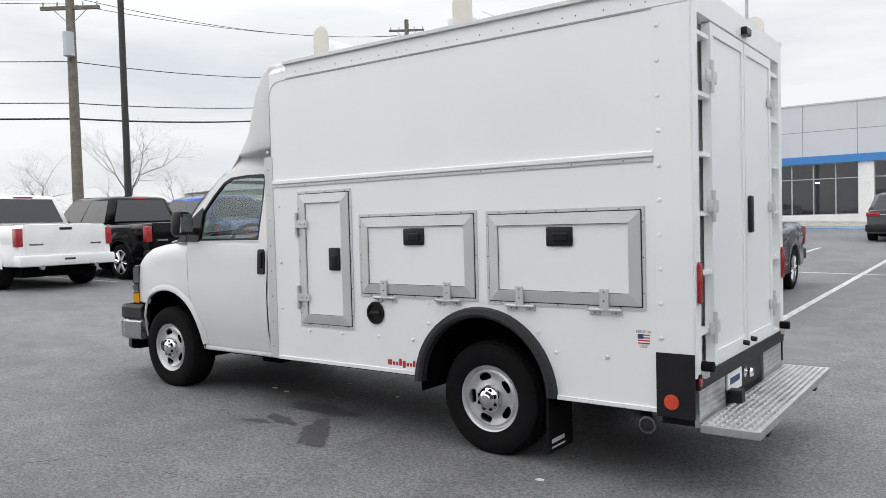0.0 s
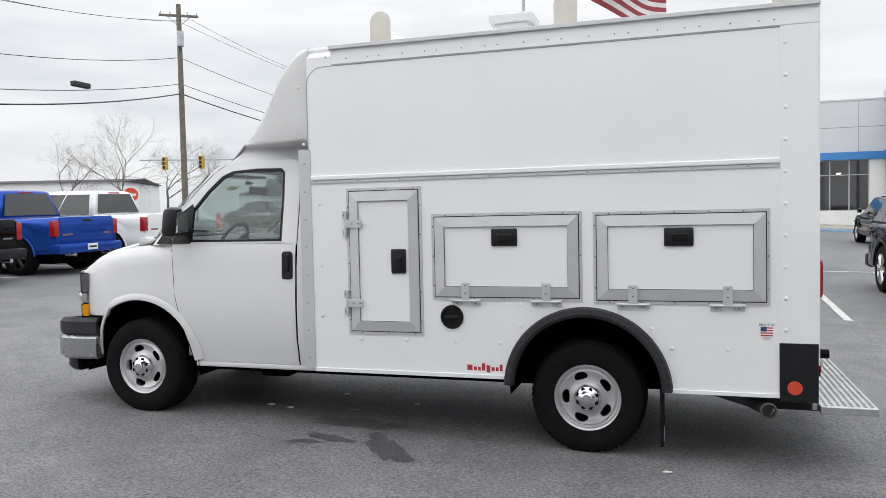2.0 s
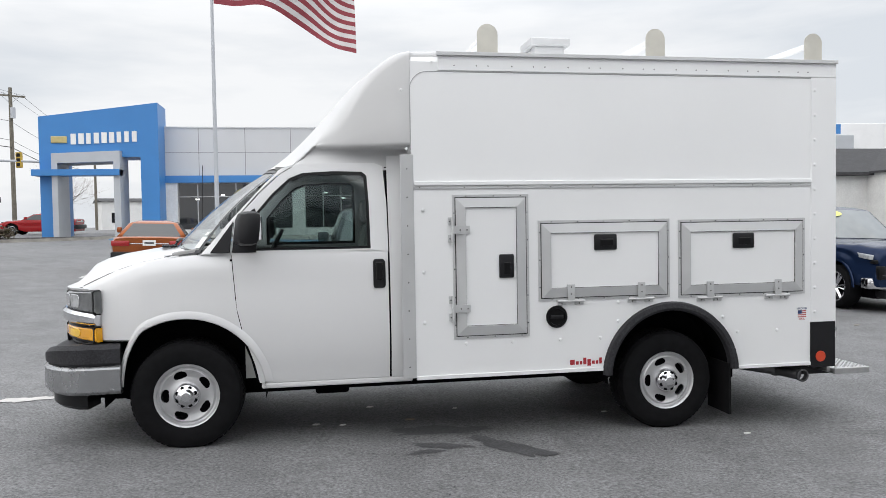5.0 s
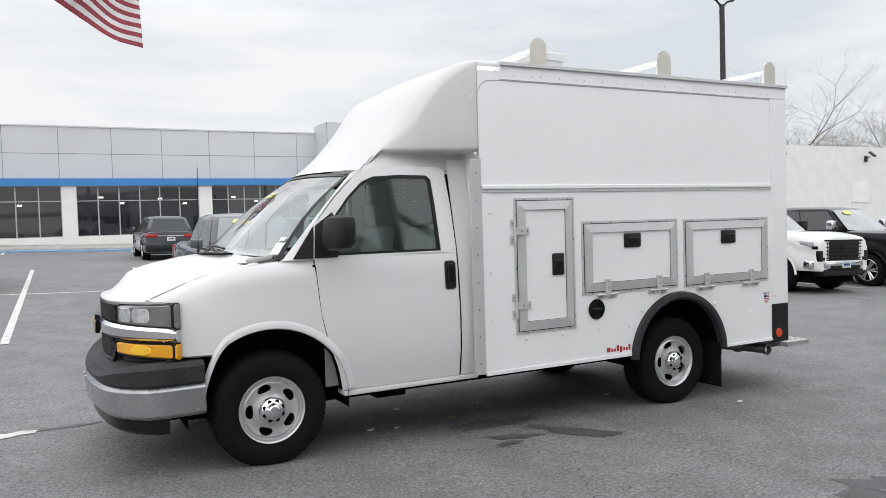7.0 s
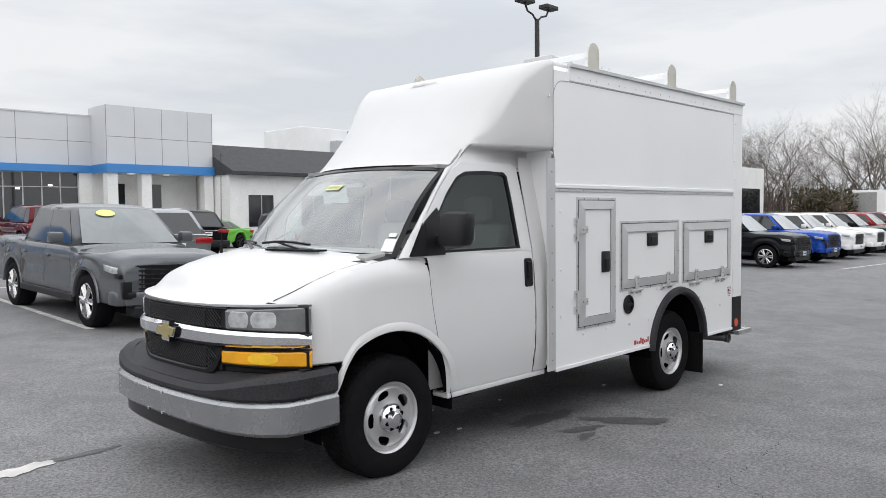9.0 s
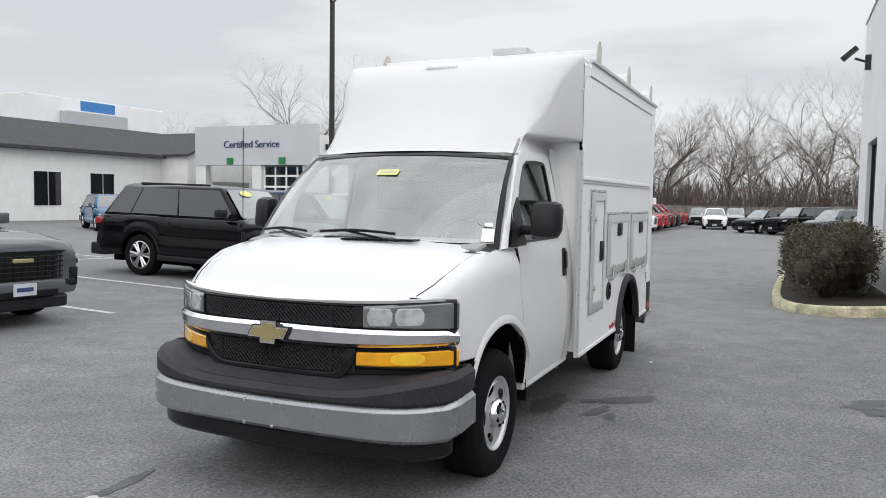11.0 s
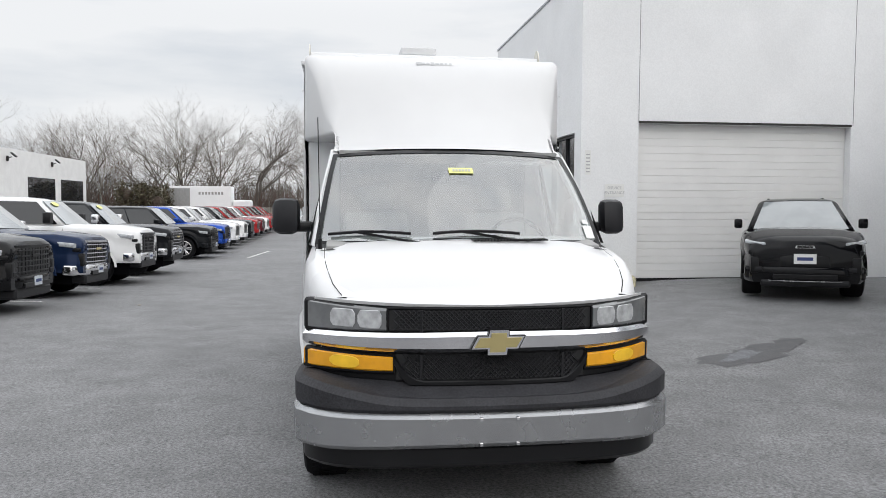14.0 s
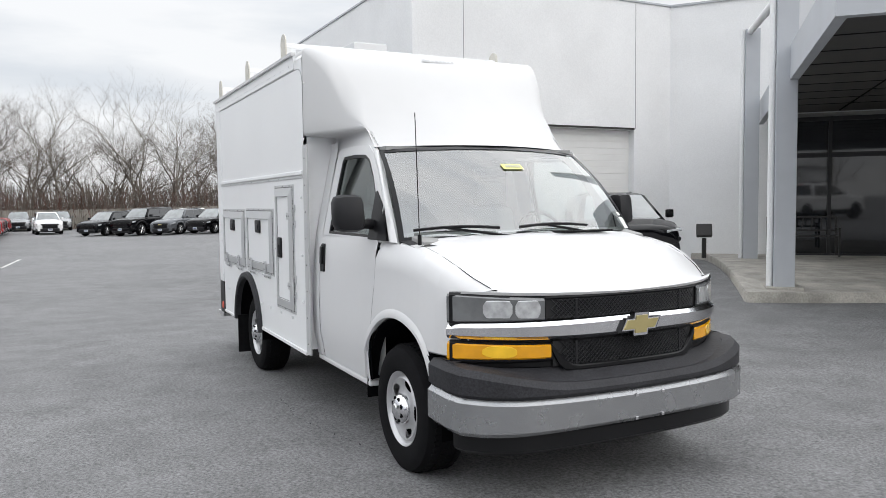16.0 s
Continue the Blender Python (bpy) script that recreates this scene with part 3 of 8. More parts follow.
    bm = bmesh.new()
    tri = [(-6.045, 1.384), (-5.912, 1.384), (-5.888, 1.60)]
    for o in (0.016, 0.0):
        vs = [bm.verts.new((x, C + s * (cab_half(x, z) + o - 0.006 * (x < -6)), z)) for x, z in tri]
        bm.faces.new(vs)
    vp("sail_panel", bm, BLACKPL, label="black triangle at the pillar foot")
# windshield, bowed in plan
def ws(f, g, off=0.0):
    """A point of the windshield: f from side to side (-1 to 1), g from the cowl up (0 to 1)."""
    hw = 0.886 - 0.106 * g
    x0, x1 = -6.42 + 0.30 * f * f, -5.70 + 0.12 * f * f
    z0, z1 = 1.393 - 0.014 * f * f, 1.98 - 0.03 * f * f
    b = 0.03 * math.sin(math.pi * g)
    return (x0 + (x1 - x0) * g - b - off, C + f * hw, z0 + (z1 - z0) * g + b + off * 0.8)


wshield = vp("windshield", grid_mesh([[ws(f, g) for f in np.linspace(-1, 1, 15)] for g in np.linspace(0, 1, 8)]), WGLASS, label="clear windshield glass", smooth="all")
wshield.visible_shadow = False
for a, b in ((0.972, 1.012), ):
    vp("windshield_border", grid_mesh([[ws(f, g, 0.004) for f in np.linspace(-1, 1, 15)] for g in (a, b)]), TRIMBLK, wshield)
vp("windshield_border", grid_mesh([[ws(f, g, 0.004) for f in np.linspace(-1, 1, 15)] for g in (-0.03, 0.035)]), TRIMBLK, wshield)
for s in (-1, 1):
    vp("windshield_border", grid_mesh([[ws(s * f, g, 0.004) for f in (0.968, 1.003)] for g in np.linspace(0, 1, 8)]), TRIMBLK, wshield, smooth="all")
# cowl and wipers
vp("cowl", grid_mesh([[(-6.46 + 0.22 * f * f - e * 0.0 + dx, C + f * 0.88, 1.412 - 0.045 * f * f + dz) for f in np.linspace(-1, 1, 15)] for dx, dz in ((-0.08, -0.01), (0.0, 0.0), (0.12, 0.02))for e in (0,)]), BLACKPL, label="black cowl with louvres")
bm = bmesh.new()
for k in range(24):
    dy = -0.02 - k * 0.019
    box(bm, -6.50 + 0.26 * (dy / 0.88) ** 2, -6.40 + 0.26 * (dy / 0.88) ** 2, C + dy - 0.004, C + dy + 0.004, 1.418, 1.43)
vp("cowl_louvre", bm, TRIMBLK)
for d0, d1 in ((0.32, 0.78), (-0.30, 0.20)):
    bm = bmesh.new()
    pts = [ws((d0 + (d1 - d0) * k / 6) / 0.85, 0.075 + 0.02 * math.sin(k / 6 * 3.1), 0.02) for k in range(7)]
    for p, q in zip(pts, pts[1:]):
        tube(bm, p, q, 0.009, n=6)
    tube(bm, pts[4], ws((d0 - 0.12) / 0.85, -0.03, 0.03), 0.008, n=6)
    vp("wiper", bm, TRIMBLK, label="black windshield wiper")
vp("inspection_sticker", grid_mesh([[ws(f, g, 0.006) for f in (-0.965, -0.89)] for g in (0.05, 0.165)]), PAPER, wshield, "white windshield sticker")
vp("toll_tag", grid_mesh([[ws(f, g, 0.006) for f in (-0.95, -0.90)] for g in (0.185, 0.22)]), PAPER, wshield)
stock = vp("stock_tag", grid_mesh([[ws(f, g, 0.006) for f in (-0.128, 0.066)] for g in (0.685, 0.755)]), YELLOWP, wshield, "yellow stock tag")
for k in range(6):
    vp("print_bar", grid_mesh([[ws(f, g, 0.008) for f in (-0.105 + k * 0.025, -0.09 + k * 0.025)] for g in (0.705, 0.737)]), INKGREY, stock)
vp("mirror_mount", boxm(-5.80, -5.75, C - 0.03, C + 0.03, 1.87, 1.9, bevel=0.01), BLACKPL, wshield)
# cab interior
vp("dashboard", prism([(-6.28, 1.2), (-6.32, 1.39), (-6.05, 1.43), (-5.82, 1.39), (-5.78, 1.1), (-5.9, 0.9)], "y", C - 0.82, C + 0.82, bevel=0.02), DASH, label="dark grey dashboard", smooth=True)
vp("cab_floor", boxm(-6.2, -4.68, C - 0.84, C + 0.84, 0.5, 0.56), UNDER)
vp("cab_bulkhead", boxm(-4.70, -4.665, C - 0.74, C + 0.74, 0.5, 1.98), INTERIOR)
vp("engine_cover", boxm(-6.1, -5.3, C - 0.22, C + 0.22, 0.5, 1.1, bevel=0.06), DASH)
vp("headliner", boxm(-5.6, -4.7, C - 0.74, C + 0.74, 1.96, 1.985), INTERIOR)
for dy in (-0.46, 0.46):
    seat = vp("seat", boxm(-5.45, -4.95, C + dy - 0.26, C + dy + 0.26, 0.85, 1.02, bevel=0.06), INTERIOR, label="grey cloth seat", smooth=True)
    bm = boxm(-5.02, -4.88, C + dy - 0.25, C + dy + 0.25, 0.98, 1.58, bevel=0.06)
    for v in bm.verts:
        v.co.x += (v.co.z - 1.0) * 0.22
    vp("backrest", bm, INTERIOR, seat, smooth=True)
    vp("headrest", boxm(-4.93, -4.82, C + dy - 0.13, C + dy + 0.13, 1.58, 1.78, bevel=0.05), INTERIOR, seat, smooth=True)
bm = bmesh.new()
rim = [(0.19 * math.cos(a), 0.19 * math.sin(a)) for a in np.linspace(0, 2 * math.pi, 25)]
wc = Vector((-5.66, C - 0.46, 1.36))
wu, wv = Vector((0, 1, 0)), Vector((0.45, 0, 0.89)).normalized()
pts = [wc + wu * a + wv * b for a, b in rim]
for p, q in zip(pts, pts[1:]):
    tube(bm, p, q, 0.014, n=6)
for k in (2, 12, 18):
    tube(bm, wc, pts[k], 0.018, n=6)
tube(bm, wc, (-5.85, C - 0.46, 1.25), 0.04, n=8)
vp("steering_wheel", bm, BLACKPL, label="black steering wheel")
vp("sun_visor", boxm(-5.62, -5.45, C - 0.66, C - 0.25, 1.90, 1.92, bevel=0.008), INTERIOR)
vp("rear_view_mirror", boxm(-5.70, -5.66, C - 0.13, C + 0.13, 1.78, 1.85, bevel=0.015), BLACKPL)

# raised fibreglass cap
CAPZ = [(-5.70, 1.985), (-5.66, 2.004), (-5.54, 2.098), (-5.415, 2.215), (-5.27, 2.37), (-5.12, 2.543), (-5.04, 2.622), (-4.96, 2.682), (-4.85, 2.738), (-4.74, 2.77), (-4.6, 2.783), (-4.40, 2.785)]


def cap_side(x):
    """Half width of the cap over the doors: full at the box, drawn in towards the windshield."""
    w = [1.0095 - 0.37 * max(0.0, -4.72 + o - x) for o in (-0.06, 0, 0.06)]
    return max(0.77, sum(w) / 3) if x < -4.645 else 0.985


rows = []
for st_ in sorted({*np.linspace(-5.70, -4.66, 34).tolist(), -4.648, -4.644, -4.6, -4.5, -4.4}):
    top_z = sum(interp(st_ + o, CAPZ) for o in (-0.04, 0, 0.04)) / 3 if st_ > -5.66 else interp(st_, CAPZ)
    fade = min(1.0, max(0.0, (-4.66 - st_) / 1.04))
    bow = 0.2 * fade
    side = cap_side(st_ + bow)
    neck = 0.77
    if top_z < 2.115:
        side = neck
    half = [(neck + 0.03, 1.955), (neck + 0.012, 2.0), (neck - 0.01, 2.06), (neck - 0.02, 2.09), (neck - 0.01, 2.108), (side - 0.03, 2.112), (side - 0.006, 2.12), (side, 2.14)]
    r = min(interp(st_, [(-5.3, 0.12), (-4.9, 0.09), (-4.66, 0.04)]), max(0.02, (top_z - 2.14) * 0.6))
    for u in (0.25, 0.5, 0.75, 1.0):
        half.append((side - 0.004 * u, 2.14 + (top_z - r - 2.14) * u))
    for a in np.linspace(0, math.pi / 2, 8)[1:]:
        half.append((side - 0.004 - r + r * math.cos(a), top_z - r + r * math.sin(a)))
    half += [((side - r) * u, top_z + 0.012 * (1 - u * u) * fade) for u in (0.85, 0.65, 0.45, 0.22, 0.0)]
    row = []
    for d, z in half:
        z = min(z, top_z + (0.012 * fade if d < side - r - 0.01 else 0.0))
        row.append((d, st_ + bow * (min(d, 0.85) / 0.75) ** 2, z))
    rows.append([(x, C - d, z) for d, x, z in row] + [(x, C + d, z) for d, x, z in row[-2::-1]])
cap = vp("cab_cap", grid_mesh(rows), FIBRE, label="white moulded fibreglass cab cap", smooth="all")
for k, w in enumerate((0.042, 0.026, 0.024, 0.028, 0.026, 0.026, 0.02, 0.018)):
    d = 0.145 - k * 0.034
    h = 0.012 if k in (0, 3) else 0.008
    vp("brand_mark", grid_mesh([[(-4.985 + (z - 2.655) * 1.36 + 0.06 * d * d, C + d + e * w / 2, z + 0.018) for e in (-1, 1)] for z in (2.668 - h, 2.668 + h)]), INKGREY, cap)

# box body
SCREW = mat("dull_screw_steel", (0.16, 0.16, 0.165), 0.5, 0.6)
JOINTG = mat("grey_sealant", (0.4, 0.4, 0.41), 0.7)
BX0, BX1, BY0, BY1, BZT = -4.655, -1.34, 4.08, 6.10, 2.752
xs = sorted({*np.linspace(BX0, BX1, 16).tolist(), *[XR + 0.51 * math.sin(a) for a in np.linspace(-1.57, 1.57, 31)]})
rows = []
for x in xs:
    a = arch(x, XR, 0.40, 0.51, interp(x, [(-4.66, 0.475), (-1.34, 0.425)]), interp(x, [(-4.66, 0.475), (-1.34, 0.425)]))
    row = [(x, BY0 + 0.02, a), (x, BY0, a), (x, BY0, max(a, 0.93)), (x, BY0, 1.84), (x, BY0, 2.70), (x, BY0 + 0.04, BZT), (x, BY1 - 0.04, BZT), (x, BY1, 2.70), (x, BY1, 1.84), (x, BY1, max(a, 0.93)), (x, BY1, a), (x, BY1 - 0.02, a)]
    rows.append(row)
body = vp("box_body", grid_mesh(rows), BODYWHITE, label="white sheet-panel box body")
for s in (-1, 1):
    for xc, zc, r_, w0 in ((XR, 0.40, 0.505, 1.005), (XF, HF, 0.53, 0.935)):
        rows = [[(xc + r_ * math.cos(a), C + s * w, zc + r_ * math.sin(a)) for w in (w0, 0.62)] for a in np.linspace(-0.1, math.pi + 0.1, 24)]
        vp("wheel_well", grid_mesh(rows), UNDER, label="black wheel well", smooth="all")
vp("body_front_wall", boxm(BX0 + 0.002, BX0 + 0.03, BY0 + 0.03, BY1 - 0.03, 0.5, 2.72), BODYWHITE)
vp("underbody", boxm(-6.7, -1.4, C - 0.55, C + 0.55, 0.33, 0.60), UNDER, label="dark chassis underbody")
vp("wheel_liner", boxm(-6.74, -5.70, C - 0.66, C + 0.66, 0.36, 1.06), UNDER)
# added dark box that keeps light from reaching under the nose
vp("nose_light_block", boxm(-6.92, -6.74, C - 0.6, C + 0.6, 0.36, 1.0), UNDER)
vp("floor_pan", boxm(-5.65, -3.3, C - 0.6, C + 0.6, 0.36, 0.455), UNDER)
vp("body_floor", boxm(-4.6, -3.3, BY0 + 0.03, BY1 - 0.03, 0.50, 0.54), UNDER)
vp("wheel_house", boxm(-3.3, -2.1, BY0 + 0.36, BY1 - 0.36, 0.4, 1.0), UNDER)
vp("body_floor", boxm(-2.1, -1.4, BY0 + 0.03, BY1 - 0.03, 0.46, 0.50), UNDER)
for s, ys in ((-1, BY0), (1, BY1)):
    def Yo(o):
        return ys + s * o

    def slab(x0, x1, z0, z1, o, m, name, label="", parent=None, bevel=0.002):
        return vp(name, boxm(x0, x1, Yo(o), Yo(-0.01), z0, z1, bevel=bevel), m, body if parent is None else parent, label)
    slab(-4.46, BX1 + 0.004, 2.64, 2.745, 0.009, BODYWHITE, "top_rail", "white riveted top rail")
    slab(-4.47, BX1 + 0.01, 2.742, 2.768, 0.03, ALU, "drip_edge")
    slab(-4.64, -1.545, 1.83, 1.862, 0.016, BODYWHITE, "belt_rail", bevel=0.006)
    slab(-4.64, -1.545, 1.806, 1.828, 0.008, ALU, "belt_rail", "aluminium belt rail")
    slab(-1.545, BX1 + 0.004, 0.75, 2.64, 0.006, BODYWHITE, "rear_post")
    slab(-1.55, BX1 + 0.004, 0.395, 0.75, 0.008, BLACKPL, "rear_corner_guard", "black lower corner guard")
    slab(-4.735, BX0 + 0.012, 0.47, 2.05, 0.006, ALU, "front_corner_trim", "aluminium corner trim")
    slab(-4.64, -3.25, 0.455, 0.482, 0.010, BODYWHITE, "lower_trim")
    slab(-2.17, -1.55, 0.415, 0.44, 0.010, BODYWHITE, "lower_trim")
    bm = bmesh.new()
    arc = [(-4.66, 2.08), (-4.66, 2.5)] + [(-4.54 - 0.12 * math.cos(q), 2.5 + 0.13 * math.sin(q)) for q in np.linspace(0.1, 1.57, 8)] + [(-4.45, 2.632), (-3.0, 2.632), (-1.35, 2.632)]
    for p, q in zip(arc, arc[1:]):
        tube(bm, (p[0], Yo(0.001), p[1]), (q[0], Yo(0.001), q[1]), 0.0025, n=5)
    vp("panel_seam", bm, JOINTG, body)
    # round-head rivets
    bm = bmesh.new()
    spots = [(-1.515, z, 0.014) for z in np.arange(0.83, 2.6, 0.19)]
    spots += [(-4.58, z, 0.014) for z in (0.86, 1.22, 1.66)]
    spots += [(x, 0.70, 0.014) for x in (-4.28, -3.94, -3.58, -3.27)] + [(-3.13, 0.82, 0.014), (-3.13, 0.96, 0.014), (-2.33, 0.96, 0.014), (-2.29, 0.82, 0.014), (-2.17, 0.70, 0.014), (-1.84, 0.70, 0.014)]
    spots += [(x + q, 2.675, 0.006) for x in np.arange(-4.34, -1.4, 0.42) for q in (0, 0.16, 0.245)]
    spots += [(x, 1.817, 0.005) for x in np.arange(-4.6, -1.5, 0.32)]
    spots += [(-4.69, z, 0.006) for z in np.arange(0.55, 2.0, 0.2)]
    spots += [(-4.69, 2.09, 0.012), (-4.72, 2.50, 0.012), (-4.5, 2.70, 0.010)]
    bm2 = bmesh.new()
    for x, z, r in spots:
        bmesh.ops.create_icosphere(bm if r > 0.0065 else bm2, subdivisions=1, radius=r, matrix=pose(x, Yo(0.008), z) @ Matrix.Diagonal((1, 0.6, 1, 1)))
    rv = vp("rivet_row", bm, BODYWHITE, body, "round-headed rivets", True)
    rv["kind"] = "stuff"
    vp("screw_row", bm2, SCREW, body, "dark screw heads", True)["kind"] = "stuff"
    # compartment doors
    for x0, x1, z0, z1, upright in ((-4.37, -3.81, 0.735, 1.765, True), (-3.74, -2.72, 0.985, 1.572, False), (-2.65, -1.60, 0.975, 1.562, False)):
        fl = vp("compartment_door", ring_prism(rect(x0, x1, z0, z1), rect(x0 + 0.022, x1 - 0.022, z0 + 0.022, z1 - 0.022), "y", Yo(0.007), Yo(-0.01)), ALU, body, "compartment door in aluminium frame")
        a, b = 0.024, 0.092
        fr = ring_prism(rect(x0 + a, x1 - a, z0 + a, z1 - a), rect(x0 + b, x1 - b, z0 + b, z1 - b), "y", Yo(0.026), Yo(-0.01))
        for v in fr.verts:
            if abs(v.co.y - Yo(0.026)) < 0.001 and abs(v.co.x - x0 - a) * abs(v.co.x - x1 + a) * abs(v.co.z - z0 - a) * abs(v.co.z - z1 + a) < 1e-7:
                v.co.y = Yo(0.014)
        vp("door_rim", fr, ALU, fl, "brushed aluminium door rim")
        vp("door_panel", boxm(x0 + b - 0.01, x1 - b + 0.01, Yo(0.012), Yo(-0.01), z0 + b - 0.01, z1 - b + 0.01), BODYWHITE, fl, "white door panel")
        vp("gasket", ring_prism(rect(x0 + b - 0.006, x1 - b + 0.006, z0 + b - 0.006, z1 - b + 0.006), rect(x0 + b + 0.003, x1 - b - 0.003, z0 + b + 0.003, z1 - b - 0.003), "y", Yo(0.0135), Yo(0.0)), TRIMBLK, fl)
        vp("gasket", ring_prism(rect(x0 + 0.018, x1 - 0.018, z0 + 0.018, z1 - 0.018), rect(x0 + a + 0.001, x1 - a - 0.001, z0 + a + 0.001, z1 - a - 0.001), "y", Yo(0.0085), Yo(0.0)), TRIMBLK, fl)
        bm = bmesh.new()
        for x in np.arange(x0 + 0.1, x1 - 0.03, 0.2):
            for z in (z0 + 0.011, z1 - 0.011):
                bmesh.ops.create_icosphere(bm, subdivisions=1, radius=0.0055, matrix=pose(x, Yo(0.008), z))
        for z in np.arange(z0 + 0.1, z1 - 0.03, 0.2):
            for x in (x0 + 0.011, x1 - 0.011):
                bmesh.ops.create_icosphere(bm, subdivisions=1, radius=0.0055, matrix=pose(x, Yo(0.008), z))
        vp("screw_row", bm, SILVER, fl, smooth=True)["kind"] = "stuff"
        if upright:
            lx, lz, lw, lh = -3.98, 1.25, 0.055, 0.085
        else:
            lx, lz, lw, lh = (x0 + x1) / 2, z1 - 0.165, 0.088, 0.058
        lt = vp("latch", boxm(lx - lw, lx + lw, Yo(0.028), Yo(0.008), lz - lh, lz + lh, bevel=0.010), BLACKPL, fl, "black paddle latch", True)
        if upright:
            vp("latch_paddle", boxm(lx - 0.025, lx + 0.03, Yo(0.034), Yo(0.02), lz - 0.06, lz + 0.03, bevel=0.008), TRIMBLK, lt)
        else:
            vp("latch_paddle", boxm(lx - 0.045, lx + 0.06, Yo(0.034), Yo(0.02), lz - 0.03, lz + 0.025, bevel=0.008), TRIMBLK, lt)
        for k in (0, 1):
            if upright:
                hz = (1.515, 0.955)[k]
                bm = boxm(x0 + 0.002, x0 + 0.12, Yo(0.034), Yo(0.024), hz - 0.028, hz + 0.028, bevel=0.002)
                box(bm, x0 - 0.032, x0 - 0.002, Yo(0.014), Yo(0.0), hz - 0.09, hz - 0.034, bevel=0.002)
                box(bm, x0 - 0.032, x0 - 0.002, Yo(0.014), Yo(0.0), hz + 0.034, hz + 0.09, bevel=0.002)
                tube(bm, (x0 - 0.002, Yo(0.024), hz - 0.09), (x0 - 0.002, Yo(0.024), hz + 0.09), 0.010, n=8)
                holes = [(x0 + 0.05, hz), (x0 + 0.1, hz), (x0 - 0.02, hz - 0.062), (x0 - 0.02, hz + 0.062)]
            else:
                hx = x0 + (x1 - x0) * (0.235, 0.77)[k]
                bm = boxm(hx - 0.028, hx + 0.028, Yo(0.034), Yo(0.024), z0 + 0.002, z0 + 0.12, bevel=0.002)
                box(bm, hx - 0.10, hx - 0.034, Yo(0.014), Yo(0.0), z0 - 0.032, z0 - 0.002, bevel=0.002)
                box(bm, hx + 0.034, hx + 0.10, Yo(0.014), Yo(0.0), z0 - 0.032, z0 - 0.002, bevel=0.002)
                tube(bm, (hx - 0.10, Yo(0.024), z0 - 0.002), (hx + 0.10, Yo(0.024), z0 - 0.002), 0.010, n=8)
                holes = [(hx, z0 + 0.05), (hx, z0 + 0.1), (hx - 0.066, z0 - 0.02), (hx + 0.066, z0 - 0.02)]
            hg = vp("hinge", bm, ALU, fl, "aluminium strap hinge")
            bm = bmesh.new()
            for hx_, hz_ in holes:
                near = abs(hx_ - x0) < 0.04 and upright or not upright and hz_ < z0
                bmesh.ops.create_icosphere(bm, subdivisions=1, radius=0.006, matrix=pose(hx_, Yo(0.015 if near else 0.035), hz_))
            vp("hinge_screw", bm, SCREW, hg)
    # rubber flare round the rear wheel
    rows = []
    for a in np.linspace(math.radians(2), math.radians(178), 34):
        row = []
        for r, o in ((0.475, -0.02), (0.48, 0.03), (0.50, 0.042), (0.535, 0.035), (0.545, 0.0)):
            row.append((XR + r * math.cos(a), Yo(o), 0.405 + r * math.sin(a) * 1.0))
        rows.append(row)
    vp("wheel_flare", grid_mesh(rows), PAD, label="black rubber wheel flare", smooth=True)
    bm = boxm(-2.245, -2.225, ys + s * 0.01, ys - s * 0.30, 0.07, 0.46)
    mf = vp("mud_flap", bm, RUBBER, label="black mud flap with white print")
    for k in range(7):
        w = (0.014, 0.01, 0.012, 0.013, 0.012, 0.01, 0.008)[k]
        yy = ys - s * (0.03 + 0.024 * k)
        vp("print_bar", boxm(-2.2245, -2.2215, yy - w / 2 - 0.003, yy + w / 2 + 0.003, 0.13, 0.155), PAPER, mf)
    vp("print_bar", boxm(-2.2245, -2.2215, ys - s * 0.02, ys - s * 0.19, 0.098, 0.108), PAPER, mf)
    # decals
    if s < 0:
        cut = [(0.036, 0.0), (0.022, 0.0), (0.018, 0.0), (0.024, 0.012), (0.026, -0.012), (0.022, 0.0), (0.018, 0.0), (0.02, 0.008)]
        x = -3.505
        for w, up in cut:
            vp("brand_letter_bar", boxm(x, x + w, Yo(0.0015), Yo(0), 0.508 + min(up, 0), 0.545 + max(up, 0) - (0 if w > 0.03 or up else 0.012)), REDINK, body)
            x += w + 0.0085
        fd = vp("flag_decal", boxm(-1.655, -1.585, Yo(0.0015), Yo(0), 0.79, 0.845), PAPER, body, "small flag decal")
        for k in range(4):
            vp("flag_stripe", boxm(-1.655, -1.585, Yo(0.002), Yo(0.0012), 0.79 + k * 0.0155, 0.797 + k * 0.0155), REDINK, fd)
        vp("flag_field", boxm(-1.655, -1.622, Yo(0.0025), Yo(0.0012), 0.818, 0.845), NAVYINK, fd)
        w1 = words("MADE IN", 0.022, NAVYINK, pose(-1.62 - VB[0], Yo(0.001) - VB[1], 0.858, 90, 0, 0), "decal_text", body, thick=0.0005)
        w2 = words("U.S.A.", 0.02, REDINK, pose(-1.62 - VB[0], Yo(0.001) - VB[1], 0.775, 90, 0, 0), "decal_text", body, thick=0.0005)
        bm = lathe([(0.0, 0.0), (0.078, 0.0), (0.082, -0.006), (0.078, -0.012), (0.062, -0.012), (0.058, 0.01), (0.0, 0.012)], 28)
        bmesh.ops.translate(bm, vec=(-3.605, ys - 0.001, 0.868), verts=bm.verts)
        ff = vp("fuel_filler", bm, TRIMBLK, label="round black fuel filler", smooth=True)
        vp("filler_cap", boxm(-3.655, -3.555, ys - 0.02, ys - 0.002, 0.855, 0.881, bevel=0.008), BLACKPL, ff)
